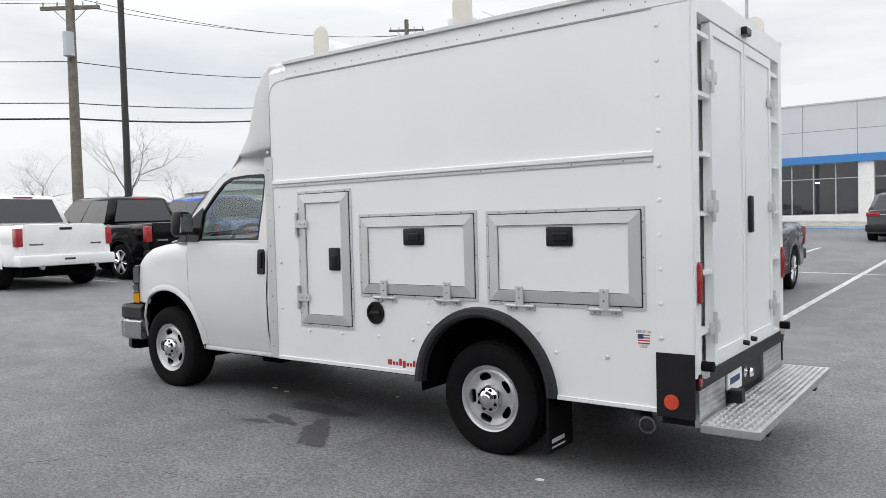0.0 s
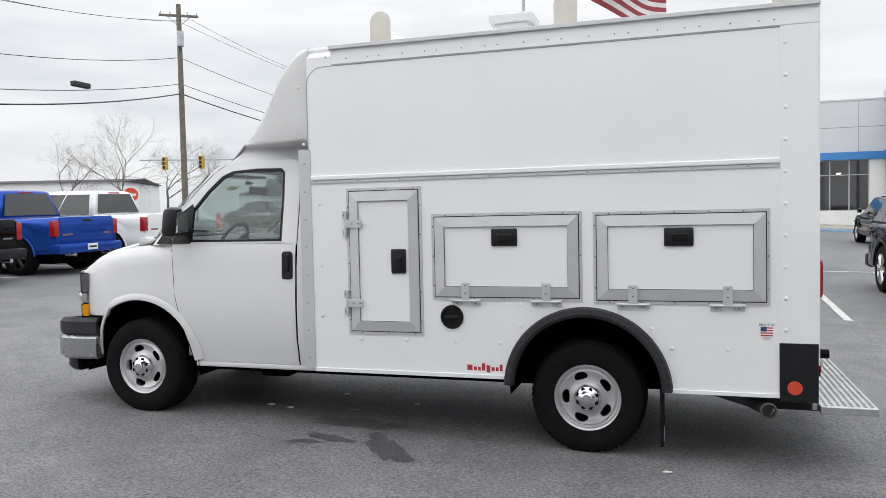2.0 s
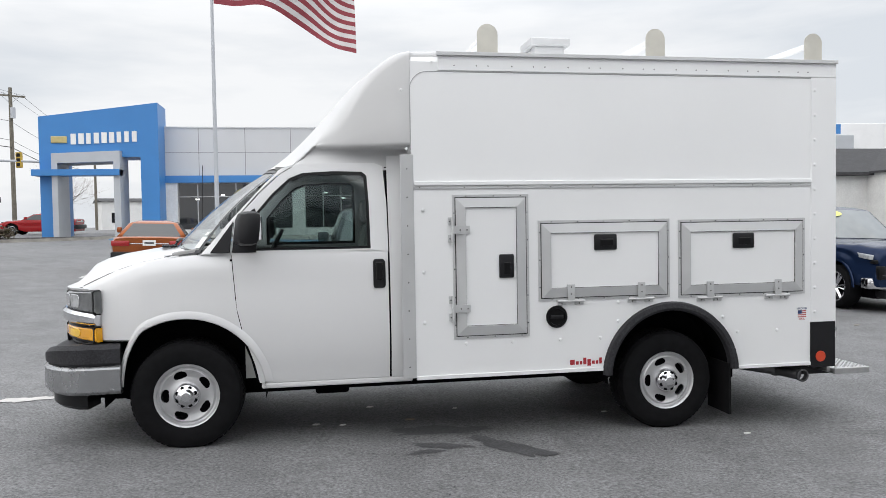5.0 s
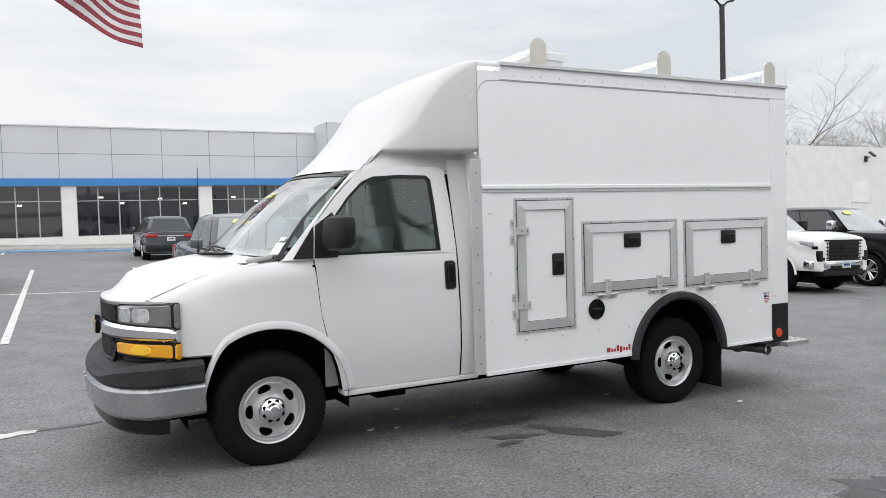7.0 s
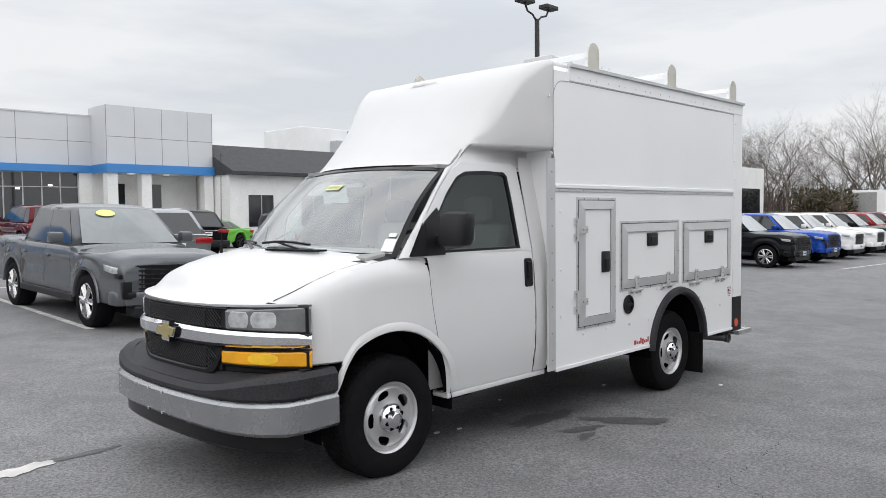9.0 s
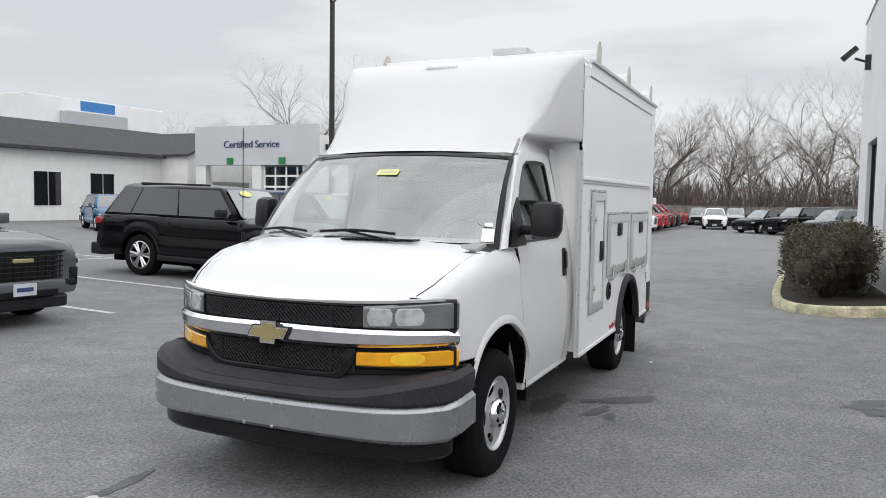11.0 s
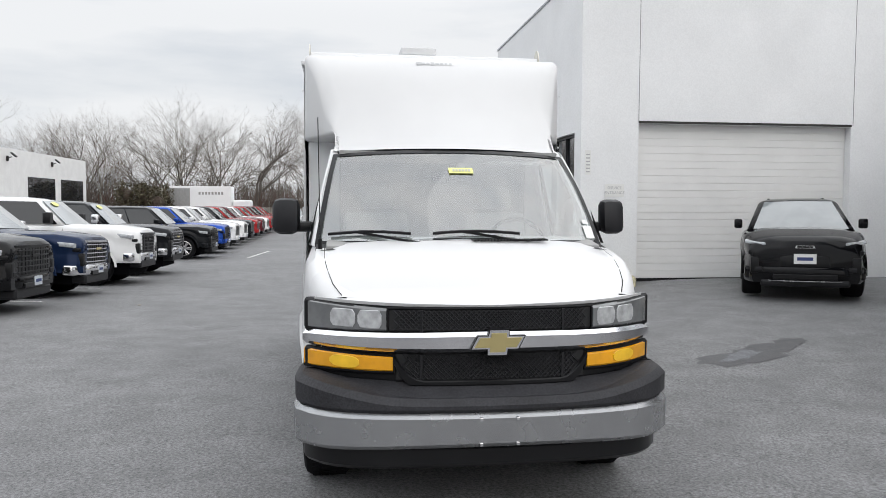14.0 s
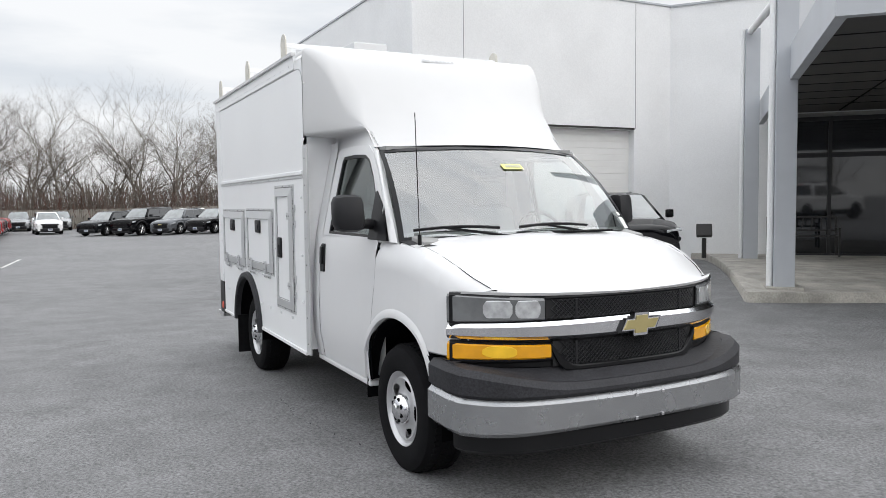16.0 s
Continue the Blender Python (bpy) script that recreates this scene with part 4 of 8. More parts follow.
    # tail side marker
    bm = lathe([(0, -0.016), (0.04, -0.014), (0.046, 0.0)], 20)
    bmesh.ops.transform(bm, matrix=Matrix.Translation((-1.465, ys + (0.0 if s < 0 else 0.0), 0.48)) @ Matrix.Diagonal((1, 1 if s < 0 else -1, 1, 1)), verts=bm.verts)
    vp("reflector", bm, REFLECT, body, "round red reflector", True)
    # ladder brackets on the roof
    for bx in (-4.09, -2.81, -1.51):
        prof = [(bx - 0.075, 2.765), (bx + 0.075, 2.765)] + [(bx + 0.075 * math.cos(a), 2.905 + 0.075 * math.sin(a)) for a in np.linspace(0, math.pi, 14)]
        br = vp("ladder_stop", prism(prof, "y", ys - s * 0.02, ys - s * 0.028), BRACKET, label="rounded stainless ladder stop")
        vp("stop_base", boxm(bx - 0.07, bx + 0.07, ys + s * 0.0, ys - s * 0.03, 2.765, 2.774), BRACKET, br)
for bx in (-4.09, -2.81, -1.51):
    bm = boxm(bx - 0.05, bx - 0.01, BY0 + 0.03, BY1 - 0.03, 2.865, 2.905, bevel=0.004)
    for y in (BY0 + 0.05, BY0 + 0.7, BY1 - 0.7, BY1 - 0.05):
        box(bm, bx - 0.045, bx - 0.015, y - 0.02, y + 0.02, 2.755, 2.87, bevel=0.003)
    vp("ladder_crossbar", bm, BODYWHITE, label="white roof crossbar")
vent = vp("roof_vent", boxm(-3.48, -3.22, C - 0.14, C + 0.14, 2.75, 3.04, bevel=0.02), ALU, label="grey roof vent")
vp("vent_lid", boxm(-3.52, -3.18, C - 0.165, C + 0.165, 3.03, 3.10, bevel=0.01), ALU, vent)

# rear face
XB = BX1
rear = vp("rear_frame", ring_prism([(BY0, 0.62), (BY1, 0.62), (BY1, 2.755), (BY0, 2.755)], [(BY0 + 0.09, 0.66), (BY1 - 0.09, 0.66), (BY1 - 0.09, 2.60), (BY0 + 0.09, 2.60)], "x", XB - 0.10, XB + 0.012), BODYWHITE, label="white rear frame")
vp("rear_wall", boxm(XB - 0.09, XB - 0.07, BY0 + 0.05, BY1 - 0.05, 0.62, 2.7), BODYWHITE, rear)
for s, yi, yo in ((-1, 4.40, C - 0.006), (1, C + 0.006, 5.78)):
    dr = vp("rear_door", boxm(XB - 0.04, XB + 0.004, yi, yo, 0.655, 2.585, bevel=0.006), BODYWHITE, label="white rear door")
    vp("door_edge", ring_prism([(yi, 0.655), (yo, 0.655), (yo, 2.585), (yi, 2.585)], [(yi + 0.05, 0.72), (yo - 0.05, 0.72), (yo - 0.05, 2.52), (yi + 0.05, 2.52)], "x", XB, XB + 0.014), BODYWHITE, dr)
    ye = yi if s < 0 else yo
    for z in (0.86, 1.55, 2.28):
        bm = boxm(XB + 0.008, XB + 0.022, ye - 0.09, ye + 0.09, z - 0.035, z + 0.035, bevel=0.003)
        tube(bm, (XB + 0.02, ye, z - 0.09), (XB + 0.02, ye, z + 0.09), 0.013, n=8)
        vp("rear_hinge", bm, ALU, dr, "aluminium hinge", True)
    for z in np.arange(0.85, 2.6, 0.33):
        y0, y1 = (BY0 + 0.09, 4.40) if s < 0 else (5.78, BY1 - 0.09)
        vp("shelf_strap", boxm(XB - 0.06, XB + 0.004, y0, y1, z - 0.012, z + 0.012), BODYWHITE, rear)
    ym = 4.13 if s < 0 else 6.05
    bm = boxm(XB + 0.008, XB + 0.035, ym - 0.026, ym + 0.026, 1.02, 1.25, bevel=0.02)
    vp("tail_light", bm, REDLENS, label="red oval tail light", smooth=True)
    vp("marker_light", boxm(XB + 0.01, XB + 0.025, ym - 0.025, ym + 0.025, 0.57, 0.62, bevel=0.01), REDLENS, rear)
vp("rear_door_handle", boxm(XB + 0.014, XB + 0.04, 5.13, 5.20, 1.38, 1.62, bevel=0.012), BLACKPL, label="black rear door handle", smooth=True)
vp("rear_door_seal", boxm(XB - 0.03, XB + 0.008, C - 0.006, C + 0.006, 0.66, 2.58), TRIMBLK, rear)
vp("header_lamp", boxm(XB + 0.01, XB + 0.05, C - 0.06, C + 0.06, 2.63, 2.68, bevel=0.01), TRIMBLK, rear)
vp("rear_sill", boxm(XB - 0.05, XB + 0.02, BY0 + 0.03, BY1 - 0.03, 0.55, 0.635, bevel=0.004), BLACKPL, label="black rear sill")
for y0, y1 in ((BY0 + 0.06, 4.62), (5.52, BY1 - 0.06)):
    vp("tread_panel", boxm(XB - 0.02, XB + 0.006, y0, y1, 0.34, 0.55), TREAD, label="aluminium tread plate panel")
for s in (-1, 1):
    ye = BY0 + 0.1 if s < 0 else BY1 - 0.1
    st2 = vp("door_stop", tubem((XB + 0.01, ye, 0.675), (XB + 0.075, ye, 0.675), 0.028, n=12), RUBBER, rear, "black rubber door stop", True)
    vp("stop_bracket", boxm(XB + 0.008, XB + 0.04, ye - 0.035, ye + 0.045, 0.61, 0.65, bevel=0.004), ALU, st2)
    vp("door_bolt", tubem((XB + 0.012, C + s * 0.09, 0.69), (XB + 0.05, C + s * 0.09, 0.685), 0.016, n=10), BLACKPL, rear, smooth=True)
hitch = vp("hitch_receiver", boxm(XB - 0.02, XB + 0.09, 4.66, 4.74, 0.37, 0.45, bevel=0.006), BLACKPL, label="black square hitch receiver")
vp("hitch_ball", lathe([(0.0, 0.05), (0.022, 0.045), (0.03, 0.03), (0.022, 0.012), (0.018, 0.0), (0.035, -0.004)], 18, "x"), CHROME, hitch, smooth=True).matrix_basis = Matrix.Translation((XB + 0.01 - 0.0, 5.06, 0.49))
for y0, y1 in ((BY0 + 0.06, 4.62), (5.52, BY1 - 0.06)):
    bm = bmesh.new()
    for i in range(int((y1 - y0 - 0.03) / 0.034)):
        for j in range(6):
            m = pose(XB + 0.006, y0 + 0.03 + i * 0.034, 0.36 + j * 0.034, 35 if (i + j) % 2 else -35) @ Matrix.Diagonal((0.004, 0.015, 0.005, 1))
            bmesh.ops.create_cone(bm, cap_ends=True, segments=6, radius1=1, radius2=0.6, depth=1.4, matrix=m)
    vp("tread_relief", bm, TREAD, label="raised tread pattern")
vp("hitch_plate", boxm(XB - 0.03, XB - 0.012, 4.62, 5.52, 0.34, 0.55), BLACKPL)
pl = vp("licence_plate", boxm(XB + 0.0, XB + 0.01, 4.66, 4.96, 0.42, 0.56), PAPER, label="white licence plate with plain bars")
vp("plate_bar", boxm(XB + 0.01, XB + 0.012, 4.71, 4.91, 0.47, 0.51), NAVYINK, pl)
step = vp("step_bumper", boxm(XB + 0.02, XB + 0.33, BY0 + 0.02, BY1 - 0.02, 0.325, 0.372, bevel=0.005), TREAD, label="aluminium tread plate step bumper")
bm = bmesh.new()
for i in range(8):
    for j in range(52):
        a = 35 if (i + j) % 2 else -35
        m = pose(XB + 0.05 + i * 0.036, BY0 + 0.05 + j * 0.037, 0.372, 0, 0, a) @ Matrix.Diagonal((0.02, 0.007, 0.009, 1))
        bmesh.ops.create_cone(bm, cap_ends=False, segments=6, radius1=1, radius2=0.4, depth=1.4, matrix=m)
vp("tread_bumps", bm, TREAD, step, "raised tread pattern")
vp("step_bracket", boxm(XB - 0.3, XB + 0.3, 4.4, 4.46, 0.27, 0.33), BLACKPL, step)
vp("step_bracket", boxm(XB - 0.3, XB + 0.3, 5.7, 5.76, 0.27, 0.33), BLACKPL, step)
bm = bmesh.new()
pts = [(-2.3, 4.55, 0.42), (-1.95, 4.5, 0.37), (-1.7, 4.28, 0.345), (-1.62, 4.12, 0.335)]
for p, q in zip(pts, pts[1:]):
    tube(bm, p, q, 0.042, n=16)
ex = vp("exhaust_pipe", bm, EXHAUST, label="dark steel exhaust pipe", smooth=True)
bm = lathe([(0.046, 0.02), (0.05, -0.02), (0.04, -0.022), (0.036, 0.02)], 18)
bmesh.ops.translate(bm, vec=(-1.61, 4.10, 0.333), verts=bm.verts)
vp("exhaust_tip", bm, EXHAUST, ex, smooth=True)
bm = boxm(-5.35, -5.1, 4.5, 4.75, 0.30, 0.42, bevel=0.02)
tube(bm, (-5.6, 4.55, 0.38), (-4.7, 4.5, 0.42), 0.02)
vp("chassis_bracket", bm, UNDER)
bm = bmesh.new()
for x, h in ((XF, HF), (XR, HR)):
    tube(bm, (x, C - 0.8, h), (x, C + 0.8, h), 0.07, n=12)
vp("axle", bm, UNDER)


def make_wheel(x, y, z, s, r=RT, rim_r=0.218, width=0.235):
    """s: the side that faces out, -1 or 1."""
    def Q(bm):
        bmesh.ops.transform(bm, matrix=Matrix.Translation((x, y, z)) @ Matrix.Diagonal((1, -s, 1, 1)), verts=bm.verts)
        return bm
    w = width
    # the steel disc, with five oval openings
    n = 200
    disc = [(q, 0.004 + 0.012 * math.sin((q - 0.085) / 0.09 * math.pi)) for q in np.linspace(0.088, 0.176, 25)]
    radii = [(0.070, -0.012)] + disc + [(0.19, 0.016), (0.20, 0.012), (0.206, -0.002), (0.214, -0.01), (0.218, -0.012), (0.214, 0.04), (0.19, 0.06), (0.185, 0.16)]
    bm = bmesh.new()
    vs = [[bm.verts.new((q * math.cos(2 * math.pi * k / n), h, q * math.sin(2 * math.pi * k / n))) for k in range(n)] for q, h in radii]
    for i in range(len(radii) - 1):
        for k in range(n):
            ang = ((k + 0.5) % 40 - 20) * 2 * math.pi / n
            q = (radii[i][0] + radii[i + 1][0]) / 2
            if i > 0 and radii[i + 1][0] <= 0.177 and abs(ang * q / 0.045) ** 2.4 + abs((q - 0.147) / 0.025) ** 2.4 < 1:
                continue
            bm.faces.new((vs[i][k], vs[i][(k + 1) % n], vs[i + 1][(k + 1) % n], vs[i + 1][k]))
    bmesh.ops.delete(bm, geom=[v for v in bm.verts if not v.link_faces], context="VERTS")
    wheel = vp("wheel", Q(bm), WHEELS, label="silver steel wheel", smooth=True)
    prof = [(rim_r - 0.012, 0.02), (rim_r + 0.004, -0.012), (rim_r + 0.03, -0.022), (r - 0.075, -0.026), (r - 0.045, -0.022), (r - 0.018, -0.008), (r - 0.004, 0.02), (r, 0.05), (r, w - 0.05), (r - 0.004, w - 0.02), (r - 0.03, w), (rim_r, w)]
    vp("tyre", Q(lathe(prof, 56)), RUBBER, wheel, "black rubber tyre", True)
    bm = bmesh.new()
    for row in range(4):
        yc = 0.045 + row * (w - 0.09) / 3
        for k in range(58):
            a = 2 * math.pi * (k + 0.5 * (row % 2)) / 58
            m = Matrix.Rotation(-a, 4, "Y") @ Matrix.Translation((r - 0.002, yc, 0)) @ Matrix.Rotation(0.3 * (1 if row % 2 else -1), 4, "X") @ Matrix.Diagonal((0.012, 0.036, 0.029, 1))
            bmesh.ops.create_cube(bm, size=1, matrix=m)
    vp("tyre_tread", Q(bm), RUBBER, wheel)
    vp("brake_drum", Q(lathe([(0.0, 0.05), (0.17, 0.05), (0.175, 0.12)], 24)), UNDER, wheel)
    vp("hub_cap", Q(lathe([(0.0, -0.060), (0.03, -0.059), (0.036, -0.053), (0.045, -0.051), (0.075, -0.034), (0.088, -0.014), (0.09, 0.01)], 32)), CHROME, wheel, "chrome hub cap", True)
    for k in range(8):
        a = 2 * math.pi * (k + 0.5) / 8
        c, d = 0.060 * math.cos(a), 0.060 * math.sin(a)
        vp("lug_hole", Q(tubem((c, 0.0, d), (c * 1.05, -0.0425, d * 1.05), 0.0145, 0.0135, n=10)), UNDER, wheel)


for s in (-1, 1):
    make_wheel(XF, C + s * 0.92, HF, s)
    make_wheel(XR, C + s * 0.925, HR + 0.005, s)
# antenna on the far fender
bm = tubem((-6.33, C + 0.85, 1.37), (-6.33, C + 0.85, 1.43), 0.012)
tube(bm, (-6.33, C + 0.85, 1.42), (-6.31, C + 0.86, 2.12), 0.003, n=5)
vp("antenna", bm, TRIMBLK, label="thin black antenna")


# ---- parked vehicles ----
def paint(name, base, metal=0.0, rough=0.1):
    return mat(name, base, rough, metal, vary=0.05, scale=3.0, coat=0.0, rough_vary=0.05, spec=0.24)


PAINT = {
    "black": paint("black_car_paint", (0.004, 0.004, 0.005)),
    "navy": paint("navy_car_paint", (0.012, 0.024, 0.062), 0.3),
    "blue": paint("bright_blue_car_paint", (0.018, 0.07, 0.36), 0.35),
    "white": paint("white_car_paint", (0.78, 0.78, 0.78)),
    "grey": paint("dark_grey_car_paint", (0.13, 0.137, 0.147), 0.4),
    "silver": paint("silver_car_paint", (0.36, 0.37, 0.38), 0.6),
    "charcoal": paint("charcoal_car_paint", (0.010, 0.011, 0.013), 0.3),
    "red": paint("red_car_paint", (0.33, 0.018, 0.02)),
    "maroon": paint("maroon_car_paint", (0.11, 0.012, 0.018), 0.3),
    "orange": paint("orange_car_paint", (0.33, 0.10, 0.035), 0.4),
    "green": paint("lime_green_car_paint", (0.14, 0.42, 0.06)),
    "lightblue": paint("light_blue_car_paint", (0.05, 0.13, 0.25), 0.3),
}
DGLASS = mat("tinted_car_glass", (0.012, 0.014, 0.016), 0.05, vary=0.1, coat=0.5, rough_vary=0.0)
# the grey base paints in the sky mirrored by parked windshields
LGLASS = mat("sky_sheen_windshield", (0.16, 0.18, 0.185), 0.04, vary=0.35, scale=1.2, coat=1.0, rough_vary=0.0, spec=1.0)
CARLAMP = mat("car_headlamp", (0.5, 0.52, 0.54), 0.12, 0.3, vary=0.3, scale=25, coat=0.8)
CARRIM = mat("machined_alloy", (0.5, 0.5, 0.51), 0.25, 0.85, vary=0.1)
DARKRIM = mat("dark_alloy", (0.03, 0.03, 0.032), 0.35, 0.5, vary=0.1)
PLATE = mat("dealer_plate", (0.55, 0.58, 0.62), 0.4, vary=0.1)


KINDS = {
    # length, width, wheelbase, front overhang, tyre radius, sill, hood, nose, belt, roof, then along x from the front axle back:
    # windshield foot, roof front, roof back, back-glass foot, tail top height
    "pickup": dict(L=5.75, W=2.03, wb=3.75, fo=0.95, r=0.41, sill=0.50, hood=1.24, nose=1.13, belt=1.30, roof=1.92, wf=0.62, rf=1.35, rb=3.05, bf=3.22, tail=1.29, bed=True),
    "hd": dict(L=6.1, W=2.06, wb=4.03, fo=1.0, r=0.42, sill=0.56, hood=1.40, nose=1.28, belt=1.42, roof=2.03, wf=0.62, rf=1.32, rb=3.15, bf=3.32, tail=1.42, bed=True),
    "small_pickup": dict(L=5.4, W=1.89, wb=3.26, fo=0.98, r=0.385, sill=0.42, hood=1.12, nose=1.00, belt=1.18, roof=1.77, wf=0.55, rf=1.3, rb=2.75, bf=2.95, tail=1.2, bed=True),
    "suv": dict(L=5.35, W=2.05, wb=3.07, fo=0.98, r=0.425, sill=0.42, hood=1.22, nose=1.10, belt=1.27, roof=1.90, wf=0.55, rf=1.22, rb=3.80, bf=4.22, tail=1.24, bed=False),
    "crossover": dict(L=4.75, W=1.92, wb=2.85, fo=0.92, r=0.37, sill=0.32, hood=1.05, nose=0.90, belt=1.10, roof=1.70, wf=0.38, rf=1.2, rb=3.25, bf=3.72, tail=1.12, bed=False),
    "compact": dict(L=4.3, W=1.77, wb=2.675, fo=0.88, r=0.34, sill=0.28, hood=1.04, nose=0.92, belt=1.06, roof=1.58, wf=0.18, rf=1.12, rb=3.0, bf=3.4, tail=1.08, bed=False),
    "coupe": dict(L=4.78, W=1.9, wb=2.81, fo=0.95, r=0.35, sill=0.22, hood=0.92, nose=0.74, belt=0.98, roof=1.35, wf=0.55, rf=1.3, rb=2.35, bf=3.1, tail=0.98, bed=False),
}


def wheel_into(veh, x, y, z, s, r, rim, spokes=6, full=True):
    def Q(bm):
        bmesh.ops.transform(bm, matrix=Matrix.Translation((x, y, z)) @ Matrix.Diagonal((1, -s, 1, 1)), verts=bm.verts)
        return bm
    w, q = 0.27, r * 0.68
    bm = lathe([(q, -0.005), (q - 0.02, -0.012), (q - 0.035, 0.02), (q - 0.04, 0.12)], 28 if full else 16)
    spokes_ = []
    for k in range(spokes):
        a = 2 * math.pi * k / spokes
        for da in ((-0.16, 0.16) if full else (0,)):
            p0 = (0.03 * math.cos(a), 0.005, 0.03 * math.sin(a))
            p1 = ((q - 0.015) * math.cos(a + da), 0.0, (q - 0.015) * math.sin(a + da))
            if full:
                spokes_.append(tubem(p0, p1, 0.03, 0.026, n=4))
            else:
                tube(bm, p0, p1, 0.04, 0.03, n=4)
    bmesh.ops.create_cone(bm, cap_ends=True, segments=12, radius1=0.055, radius2=0.05, depth=0.04, matrix=pose(0, 0.0, 0, 90))
    wheel = part("wheel", Q(bm), rim, veh, smooth=True)
    for sp_ in spokes_:
        part("spoke", Q(sp_), rim, wheel)
    part("tyre", Q(lathe([(q - 0.01, 0.01), (q + 0.015, -0.02), (r - 0.05, -0.025), (r - 0.012, -0.005), (r, 0.04), (r, w - 0.04), (r - 0.02, w), (q, w)], 36 if full else 20)), RUBBER, wheel, "black rubber tyre", True)
    part("brake_disc", Q(lathe([(0.0, 0.06), (q - 0.03, 0.06), (q - 0.03, 0.1)], 20)), UNDER, wheel)


def vehicle(kind, color, at, turn, label, category, rim="alloy", group="vehicles parked in the lot", full=True, chrome=False, sticker=False, tilt=True, name=None):
    K = KINDS[kind]
    x, y = at
    z = ground(x, y)
    ca, sa = math.cos(radians(turn)), math.sin(radians(turn))
    pit = math.degrees(math.atan2(ground(x + 1.5 * ca, y + 1.5 * sa) - ground(x - 1.5 * ca, y - 1.5 * sa), 3.0))
    rol = math.degrees(math.atan2(ground(x - 0.8 * sa, y + 0.8 * ca) - ground(x + 0.8 * sa, y - 0.8 * ca), 1.6))
    veh = thing(name or {"pickup": "pickup_truck", "hd": "heavy_pickup_truck", "small_pickup": "pickup_truck"}.get(kind, kind), (x, y, z), label, category, group)
    veh.matrix_basis = pose(x, y, z) @ pose(0, 0, 0, 0, 0, turn) @ pose(0, 0, 0, rol, -pit, 0)
    P = PAINT[color]
    xa = K["wb"] / 2                       # front axle; x runs forward from the middle of the wheelbase
    xn, xt = xa + K["fo"], xa + K["fo"] - K["L"]
    hw, r = K["W"] / 2, K["r"]

    def X(d):
        return xa - d

    # lower body
    top = [(xt, K["tail"] - 0.03), (xt + 0.08, K["tail"])]
    if K["bed"]:
        top += [(X(K["bf"]) - 0.05, K["tail"] + 0.0), (X(K["bf"]), K["belt"])]
    else:
        top += [(X(K["bf"]), K["belt"])]
    blunt = kind in ("pickup", "hd", "suv", "small_pickup")
    top += [(X(K["wf"]), K["belt"] - 0.01), (X(K["wf"]) + 0.15, K["hood"]), (xn - 0.55, K["hood"] * 0.55 + K["nose"] * 0.45 + 0.04)]
    top += [(xn - 0.22, K["nose"] + (0.055 if blunt else 0.02)), (xn - 0.1, K["nose"] + (0.035 if blunt else -0.02)), (xn - 0.03, K["nose"] - (0.01 if blunt else 0.08)), (xn, K["nose"] - (0.09 if blunt else 0.2))]
    ar = r + 0.075

    def low(px):
        base = K["sill"] if abs(px) < xa else K["sill"] - 0.02
        for c in (xa, -xa):
            d = abs(px - c)
            if d < ar:
                base = max(base, r + math.sqrt(ar * ar - d * d))
        return base

    xs = sorted({*np.linspace(xt, xn, 22 if full else 12).tolist(), *[c + ar * math.sin(a) for c in (xa, -xa) for a in np.linspace(-1.57, 1.57, 17 if full else 9)], xn - 0.22, xn - 0.1, xn - 0.03, xt + 0.03, xt + 0.08})
    rows = []
    for px in xs:
        a, b = low(px), interp(px, top)
        w = hw * interp(px, [(xt, 0.93), (xt + 0.25, 0.985), (0, 1.0), (xa, 1.0), (xn - 0.4, 0.965), (xn - 0.12, 0.90), (xn, 0.84)])
        # flares over the wheels, a shoulder line, and a crowned top
        fl_ = 0.035 * sum(math.exp(-((px - c) / 0.42) ** 2) for c in (xa, -xa))
        t_ = b - a
        crown = 0.05 if px > X(K["wf"]) else 0.02
        half = [(w - 0.25, a), (w - 0.035 + fl_, a), (w - 0.012 + fl_, a + 0.03)]
        for g, o, q in ((0.16, 0.0, 1.0), (0.32, -0.004, 0.95), (0.48, -0.02, 0.8), (0.58, -0.022, 0.6), (0.66, -0.006, 0.4), (0.76, -0.004, 0.2), (0.86, -0.02, 0.0), (0.93, -0.045, 0.0)):
            half.append((w + o + fl_ * q, a + t_ * g))
        half += [(w - 0.085, b - 0.015), (w - 0.14, b), (w * 0.72, b + crown * 0.45), (w * 0.62, b + crown * 0.75), (w * 0.3, b + crown)]
        rows.append([(px, -u, v) for u, v in half] + [(px, u, v) for u, v in half[::-1]])
    body = part("body", grid_mesh(rows, caps=True), P, veh, smooth=True)

    def door_seam(px, sg):
        """A thin dark line that follows the side of the body."""
        a, b = low(px), interp(px, top)
        w = hw * interp(px, [(xt, 0.93), (xt + 0.25, 0.985), (0, 1.0), (xa, 1.0)])
        fl_ = 0.035 * sum(math.exp(-((px - c) / 0.42) ** 2) for c in (xa, -xa))
        run = [(0.16, 0.0, 1.0), (0.32, -0.004, 0.95), (0.48, -0.02, 0.8), (0.58, -0.022, 0.6), (0.66, -0.006, 0.4), (0.76, -0.004, 0.2), (0.86, -0.02, 0.0), (0.93, -0.045, 0.0)]
        return grid_mesh([[(px + e, sg * (w + o + fl_ * q + 0.003), a + (b - a) * g) for e in (-0.004, 0.004)] for g, o, q in run])

    part("underbody", boxm(xt + 0.3, xn - 0.25, -hw + 0.28, hw - 0.28, 0.25, 0.85), UNDER, veh)
